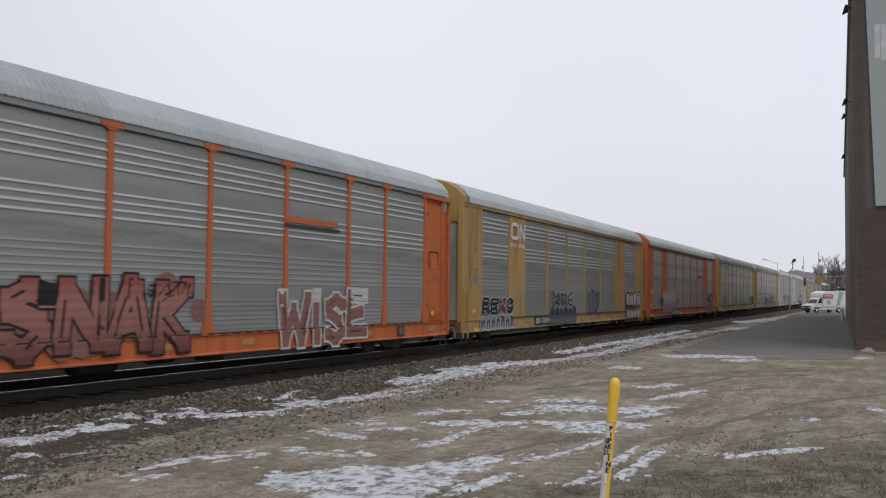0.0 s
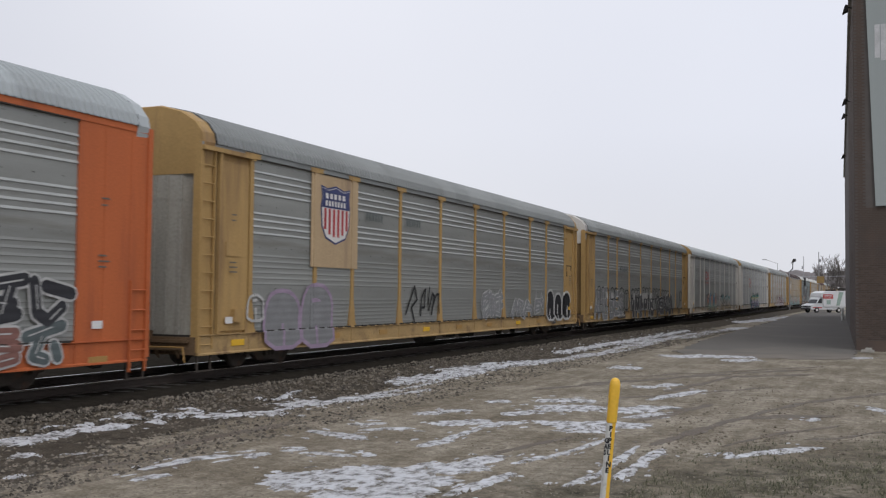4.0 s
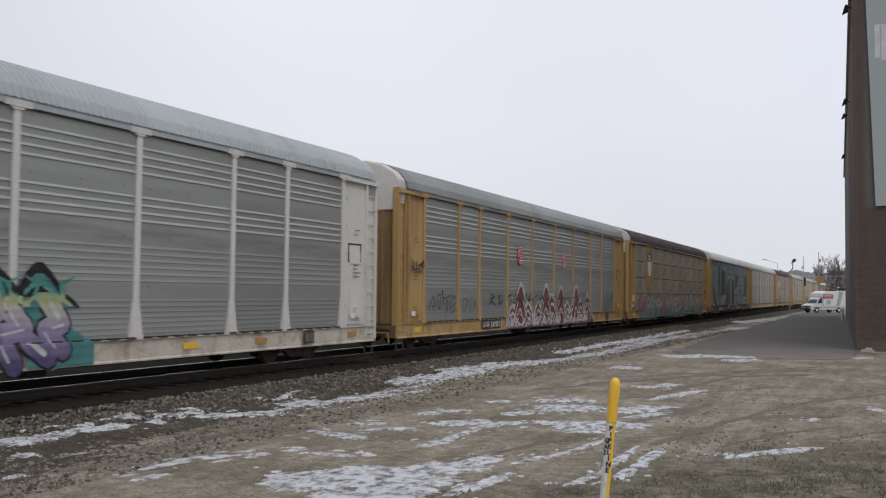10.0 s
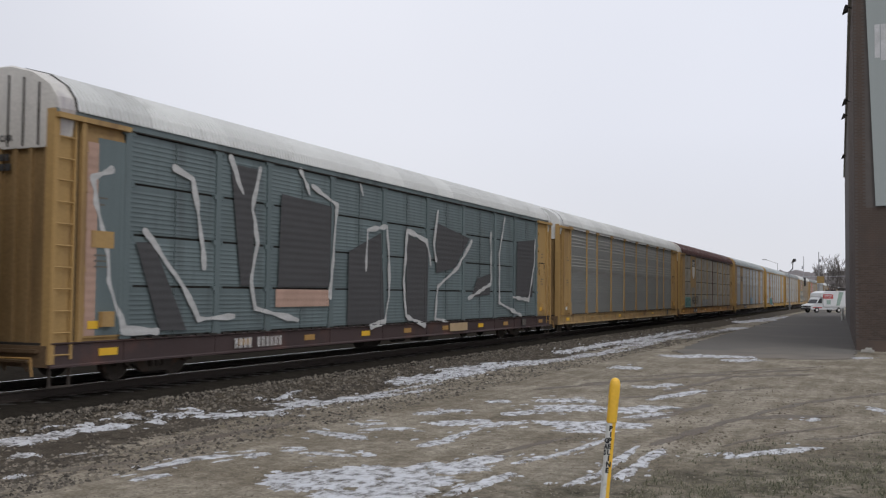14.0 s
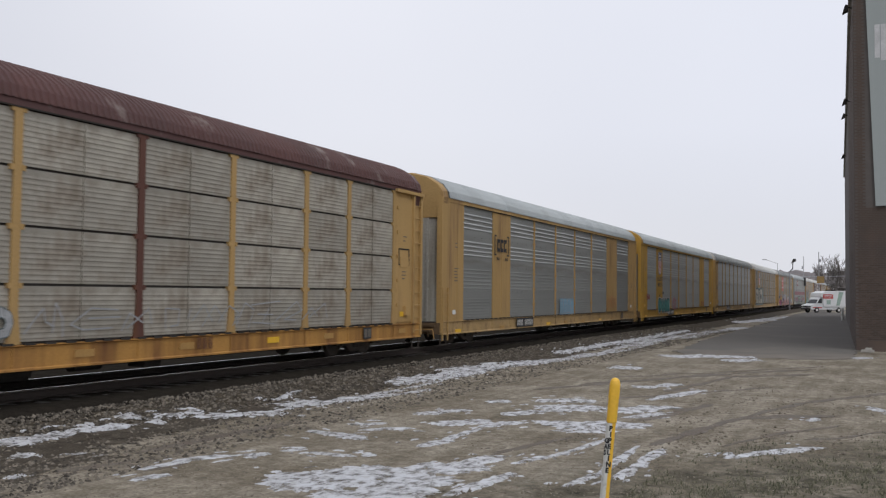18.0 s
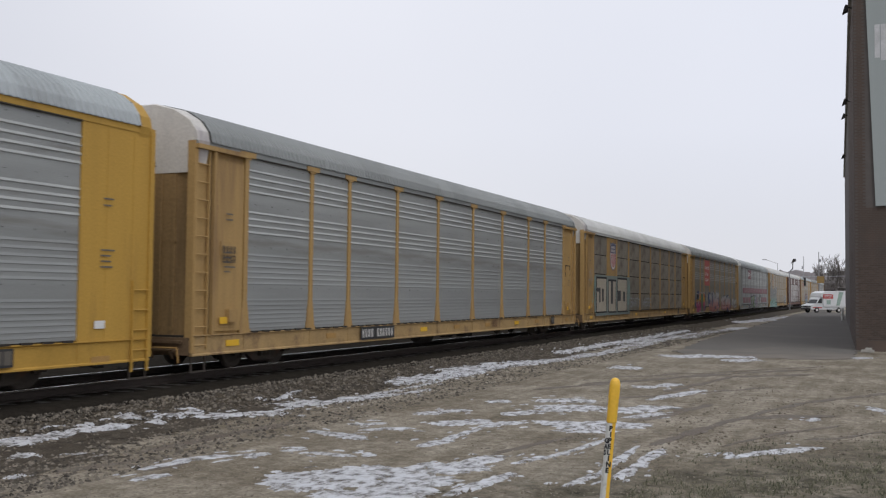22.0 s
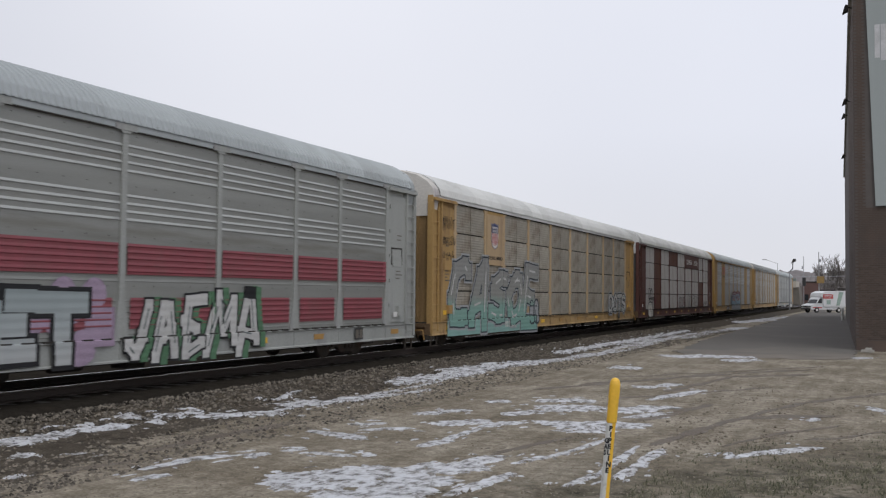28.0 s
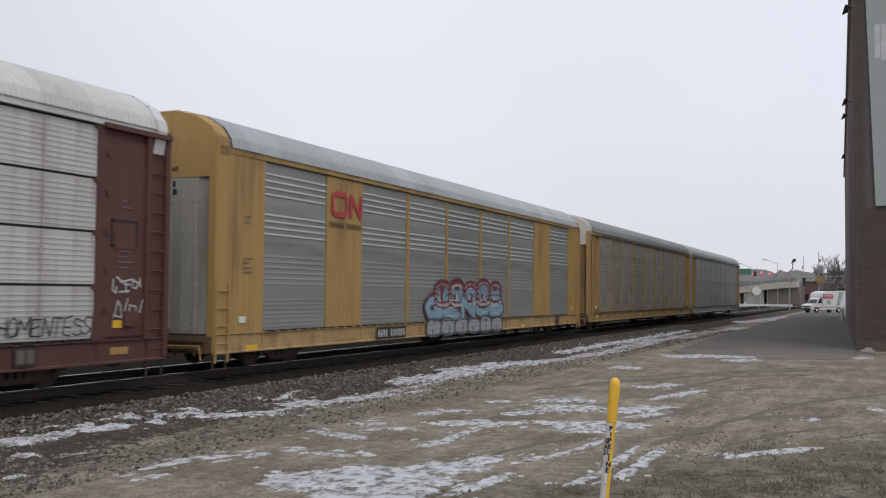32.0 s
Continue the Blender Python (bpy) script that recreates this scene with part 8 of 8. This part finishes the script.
# 11
car_spec("fine", "rust-streaked yellow autorack with grey panels and peeling brown roof", AMBER, SHEET_T, ROOF_R, [
    shield(4.98, 6.05, 3.05, 4.5, AMBER, True), coat(2.0, 4.42, 0.95, 1.70, S["mint"], name="sprayed_cloud"), word("GRICE", 2.1, 4.3, 1.0, 1.65, [S["teal"]], None, None, None, None, 0.16), scrawl("MASKED", 4.85, 7.4, 1.15, 1.75, S["black"], 0.04), tag(8.1, 9.1, 1.02, 1.35, 2, 515, S["silver"], 0.03),
    word("MERCO", 9.5, 12.2, 1.0, 1.52, [S["silver"]], S["slate"], None, None, None, 0.16, 0.02), tag(12.5, 22, 1.0, 1.6, 9, 53, S["silver"], 0.02), stencil(16.9, 0.62, 0.24, 3, RUSTY), stencil(5.6, 0.60, 0.2, 9, EM_WHITE, BLACKP, gap_at=4)], cells={(1, 2): "plain", (1, 3): "plain"}, end=RUSTY, end_kind="slat", hood=WHITE, hood_rear=ROOF_R, roof_kind="ribbed",
    post_at={5: RUSTY}, sill=paint("rusted_yellow", (0.42, 0.22, 0.06), 0.62))
# 12
car_spec("plate", "yellow autorack with grey ribbed panels and a bracketed black emblem", AMBER, SHEET, ROOF_L, [
    emblem_bars(4.98, 3.33, 1.05, 0.46), coat(4.73, 4.80, 3.19, 3.93, BLACKP), coat(4.80, 4.93, 3.87, 3.93, BLACKP), coat(4.80, 4.93, 3.19, 3.25, BLACKP), coat(6.18, 6.25, 3.19, 3.93, BLACKP), coat(6.05, 6.18, 3.87, 3.93, BLACKP), coat(6.05, 6.18, 3.19, 3.25, BLACKP), coat(4.95, 5.05, 3.02, 3.12, BLACKP), coat(5.12, 5.22, 3.02, 3.12, BLACKP), coat(5.85, 5.95, 3.02, 3.12, BLACKP), coat(6.02, 6.12, 3.02, 3.12, BLACKP),
    coat(12.8, 14.95, 0.92, 1.62, SP["sky"], name="sprayed_cloud"), bubbles(12.8, 14.95, 0.92, 1.75, 4, 54, S["silver"], None, 0.02), tag(21.0, 23.0, 0.95, 1.8, 3, 55, S["orange"], 0.04), stencil(7.2, 0.60, 0.22, 11, EM_WHITE, BLACKP, gap_at=4)],
    plain={1: AMBER, 7: AMBER}, end=ENDW, hood=AMBER, hood_rear=AMBER)
# 13
car_spec("plate", "golden yellow autorack with grey ribbed panels, striped shield and teal bubbles", GOLD, SHEET_L, ROOF_L, [
    shield(4.98, 6.0, 3.12, 4.52), side_text("BUILDING", 4.72, 2.72, 0.36, BLACKP, 0.008), side_text("AMERICA", 4.76, 2.36, 0.36, BLACKP, 0.008), word("DUCE", 5.0, 8.6, 0.74, 1.62, [F_TEAL], S["black"], S["white"], None, S["mint"], 0.25, 0.05, 0.05), tag(9.8, 10.9, 0.85, 1.7, 2, 516, S["pink"], 0.05), bubbles(9.8, 10.9, 0.85, 1.7, 1, 571, S["pink"], None, 0.04),
    tag(1.28, 2.35, 1.5, 1.9, 6, 517, S["red"], 0.04), tag(5.2, 5.6, 1.7, 1.9, 2, 518, S["black"], 0.02), tag(6.1, 6.7, 1.85, 2.05, 4, 519, S["black"], 0.02), tag(21.6, 23.0, 0.85, 1.45, 3, 520, S["red"], 0.03), stencil(8.2, 0.58, 0.22, 11, EM_WHITE, BLACKP, gap_at=4), stencil(17.0, 0.60, 0.24, 3, RUSTY)], plain={1: GOLD, 7: GOLD}, end=ENDW, hood=GOLD, hood_rear=GOLD)
# 14
car_spec("tee", "yellow-posted autorack with clean light grey ribbed panels", AMBER, SHEET_L, ROOF_G, [
    stencil(7.2, 0.60, 0.22, 11, EM_WHITE, BLACKP, gap_at=4), stencil(17.0, 0.62, 0.24, 3, RUSTY), stencil(0.95, 2.6, 0.16, 4, BLACKP), stencil(0.95, 2.4, 0.16, 4, BLACKP)], end=AMBER, hood=WHITE, hood_rear=ROOF_G)
# 15
car_spec("fine", "yellow autorack with dark weathered corrugated panels, white roof, striped shield", AMBER, SHEET_D, ROOF_W, [
    shield(5.1, 6.25, 3.1, 4.5, AMBER), coat(2.12, 9.45, 0.76, 2.78, FAINT_MINT, name="sprayed_halo"), tag(1.6, 2.3, 0.6, 2.8, 1, 611, SP["mint"], 0.05), tag(8.9, 9.6, 1.0, 2.8, 1, 612, SP["mint"], 0.05), block_letter(2.4, 4.25, 0.97, 2.6, S["cream"], S["black"], [(0.0, 0.38, 0.60, 0.72), (0.24, 0.14, 0.28, 0.62), (0.54, 0.18, 0.30, 0.70)]), block_letter(4.75, 6.25, 0.95, 2.5, S["cream"], S["black"], [(0.30, 0.30, 0.25, 1.0)]), block_letter(6.7, 8.75, 0.95, 2.62, S["cream"], S["black"], [(0.0, 0.34, 0.32, 0.64), (0.58, 0.24, 0.30, 0.62)]), scrawl("BRATS", 9.7, 12.0, 1.12, 1.65, S["silver"], 0.035), scrawl("WHERE", 12.7, 15.1, 1.1, 1.65, S["silver"], 0.035), tag(0.95, 1.7, 2.3, 3.2, 2, 521, S["silver"], 0.025)],
    cells={(1, 2): "plain", (1, 3): "plain"}, end=AMBER, hood=WHITE, hood_rear=ROOF_W, roof_kind="ribbed")
# 16
car_spec("tee", "yellow-posted autorack with olive-grey panels, red board and colourful letters", AMBER, SHEET_O, ROOF_G, [
    coat(6.62, 9.24, 2.62, 4.66, BOARD_RED, "faded red railway board", "emblem_board"), stencil(6.85, 3.92, 0.25, 11, EM_WHITE), stencil(6.85, 3.42, 0.25, 8, EM_WHITE), stencil(6.85, 2.95, 0.25, 9, EM_WHITE),
    word("EARP", 2.75, 6.85, 0.55, 2.0, [F_HOT, F_HOT, S["green"], F_HOT], S["black"], S["white"], S["navy"], S["black"], 0.225, 0.035, 0.06, 0.05, True), word("ZUME", 8.9, 14.4, 0.52, 2.08, [F_CORAL], S["black"], S["silver"], S["navy"], S["white"], 0.163, 0.03, 0.06, 0.12, True), piece(15.7, 21.7, 0.54, 1.8, 6, 536, F_CORAL, S["slate"], S["navy"], 0.25, 0.10, shine=S["white"], wild=0.12),
    word("ATOMO", 22.8, 26.0, 0.60, 1.55, [S["white"]], S["slate"], None, None, None, 0.12, 0.02, 0.1, 0.1), tag(7.2, 8.3, 1.2, 2.1, 2, 67, S["white"], 0.04), tag(7.9, 8.8, 0.85, 1.2, 3, 522, S["white"], 0.02)], end=AMBER, hood=WHITE, rib="dull", hood_rear=ROOF_L)
# 17
car_spec("tee", "light grey autorack with red bands, red board and green sprayed letters", GREYP, SHEET, ROOF_L, [
    bands([(1.09, 1.67), (2.09, 2.67)], BAND_RED), coat(6.62, 9.24, 3.62, 4.58, BAND_RED, "red railway board", "emblem_board"), stencil(7.6, 3.98, 0.36, 7, EM_WHITE), coat(6.85, 7.35, 3.9, 4.35, EM_WHITE, name="emblem"), stencil(7.9, 3.75, 0.12, 10, EM_WHITE),
    word("VIZET", 9.1, 14.35, 0.53, 1.80, [F_LEAF, F_ICE, F_LEAF, F_ICE, F_ICE], S["black"], None, SP["lilac"], None, 0.185, 0.085, 0.0, 0.03, True), coat(8.2, 9.1, 0.95, 1.3, SP["lilac"], name="sprayed_cloud"), coat(14.3, 15.0, 0.8, 1.5, SP["lilac"], name="sprayed_cloud"), word("JAEMA", 15.2, 19.6, 0.50, 1.76, [S["white"]], S["black"], S["green"], None, S["slate"], 0.138, 0.045, 0.16, 0.13, True, drop=0.20), stencil(6.7, 0.60, 0.24, 11, EM_WHITE, BLACKP, gap_at=4)],
    end=GREYP, hood=ROOF_W, hood_rear=ROOF_L, door=GREYP)
# 18
car_spec("fine", "yellow autorack with olive corrugated panels and huge pale green letters", AMBER, SHEET_T, ROOF_W, [
    coat(4.68, 6.45, 2.82, 4.62, TAN, "tan emblem board", "emblem_board"), shield(5.15, 5.85, 3.42, 4.32), side_text("BUILDING AMERICA", 4.80, 3.02, 0.17, BLACKP, 0.003),
    coat(1.2, 9.8, 0.42, 0.92, S["mint"], name="sprayed_cloud"), word("CASOE", 1.35, 10.4, 0.50, 2.95, [F_SEA], S["ink"], S["silver"], None, S["white"], 0.150, 0.050, 0.20, 0.13, True), bubbles(9.4, 10.6, 0.6, 1.6, 2, 701, S["ink"], S["silver"], 0.04), word("DOTS", 22.1, 25.8, 0.88, 1.85, [S["white"]], S["black"], S["silver"], None, S["teal"], 0.12, 0.06, 0.1, 0.06),
    tag(0.78, 1.75, 3.75, 4.3, 5, 523, S["black"], 0.014), tag(0.78, 1.75, 3.3, 3.65, 6, 524, S["black"], 0.014), tag(0.78, 1.75, 2.85, 3.2, 4, 525, S["black"], 0.014), stencil(6.6, 0.58, 0.22, 7, EM_WHITE, None, gap_at=3)], cells={(1, 3): "plain"}, post=TAN, end=AMBER, hood=WHITE, hood_rear=ROOF_W)
# 19
car_spec("fine", "maroon autorack with whitewashed corrugated panels and maroon board", MAROON, SHEET_W, ROOF_W, [
    coat(15.35, 21.0, 3.84, 4.66, MAROON, "maroon railway board with white letter bars", "emblem_board"), stencil(15.8, 4.05, 0.36, 8, EM_WHITE), stencil(18.9, 4.05, 0.36, 6, EM_WHITE),
    bubbles(2.6, 3.75, 1.55, 2.3, 2, 741, S["black"], None, 0.035), bubbles(2.45, 3.9, 0.45, 1.5, 1, 742, S["black"], EM_WHITE, 0.035), bubbles(3.7, 4.5, 0.5, 1.75, 1, 743, S["black"], None, 0.035), coat(4.3, 4.75, 1.25, 1.62, S["wine"]), tag(2.7, 4.3, 1.1, 1.75, 2, 526, S["black"], 0.035),
    bubbles(12.7, 15.2, 0.95, 1.75, 2, 75, S["slate"], None, 0.025), tag(12.6, 15.0, 0.95, 1.75, 4, 76, S["wine"], 0.03), bubbles(16.3, 18.0, 0.88, 1.85, 3, 77, S["black"], None, 0.02), bubbles(18.4, 21.0, 0.88, 1.85, 4, 771, S["black"], None, 0.02), scrawl("WHOMENTESS", 23.35, 25.7, 1.0, 1.35, S["black"], 0.014), tag(26.15, 26.95, 1.75, 2.05, 3, 527, S["white"], 0.025), tag(26.2, 27.0, 1.2, 1.7, 2, 79, S["white"], 0.02)],
    cells={(1, k): RUSTY for k in range(4)} | {(3, 3): RUSTY, (7, 0): RUSTY, (7, 1): RUSTY, (5, 3): "plain", (6, 3): "plain"}, end=shader("end_dark_grey", (0.10, 0.10, 0.10), 0.7), hood=ROOF_W, hood_rear=ROOF_W, roof_kind="fine")
# 20
car_spec("plate", "yellow autorack with grey ribbed panels, red emblem and blue bubble letters", YELLOW, SHEET, ROOF_L, [
    worm_logo(4.8, 3.72, 1.65, 0.66, EM_RED), bubbles(11.3, 17.2, 1.4, 2.25, 5, 803, S["wine"], S["wine"], 0.12), bubbles(11.3, 17.2, 1.4, 2.2, 5, 801, S["white"], S["sky"], 0.05), word("GENOB", 10.6, 17.4, 0.95, 1.72, [S["sky"]], S["slate"], S["wine"], None, S["white"], 0.20, 0.05, 0.0, 0.05), bubbles(10.6, 17.3, 0.46, 1.05, 6, 802, S["slate"], S["silver"], 0.04), stencil(7.4, 0.58, 0.2, 11, EM_WHITE, BLACKP, gap_at=4)], plain={1: YELLOW, 7: YELLOW}, end=ENDW, hood=YELLOW, hood_rear=YELLOW)
# 21, 22
car_spec("tee", "tan autorack with dull grey ribbed panels near the tail", AMBER, SHEET_T, ROOF_G, [tag(9, 13, 1.0, 1.9, 4, 81, S["silver"], 0.05)], end=AMBER, hood=WHITE, rib="dull", hood_rear=ROOF_G)
car_spec("tee", "grey-panelled autorack at the end of the train", GREYP, SHEET_L, ROOF_L, [tag(9, 15, 1.0, 1.9, 6, 82, S["silver"], 0.05)], end=AMBER, door=AMBER, hood=WHITE, hood_rear=ROOF_L)

TRAIN = [build_car(c) for c in CARS]
SLACK = {1: -0.26, 2: -0.3, 3: -0.2, 4: -0.21, 5: -0.24, 6: 0.27, 7: 0.23, 8: 0.13, 9: 0.2, 13: -0.1, 14: -0.26, 15: -0.24, 16: -0.17, 17: 0.15, 18: 0.01, 19: 0.1, 20: 0.2, 21: 0.6, 22: 0.3, 11: -0.13}


def rolled(t):
    """How far the train has rolled at t seconds."""
    return 18.123 * t - 0.01278 * t * t


def motions():
    times = [2.0 * k for k in range(17)]
    for n, car in enumerate(TRAIN):
        lead = 1.016 + 29.1 * n + SLACK.get(n, 0.0) * 0.97 + 0.67
        walk(car, [(t, pose(TRACK_X, lead - rolled(t), BASE_Z)) for t in times])
    # wheels roll without slip on the rail
    turns = [(k / 30, rolled(k / 30) / 0.42) for k in range(961)]
    first = {}
    for ws in WHEELSETS:
        at = ws.location.copy()
        key = round(at.y, 3)
        if key not in first:
            walk(ws, [(t, Matrix.Translation(at) @ Matrix.Rotation(a, 4, "X")) for t, a in turns])
            first[key] = ws.animation_data
        else:       # the same turning on every car
            ws.rotation_mode = "QUATERNION"
            ws.animation_data_create()
            ws.animation_data.action = first[key].action
            ws.animation_data.action_slot = first[key].action_slot


motions()
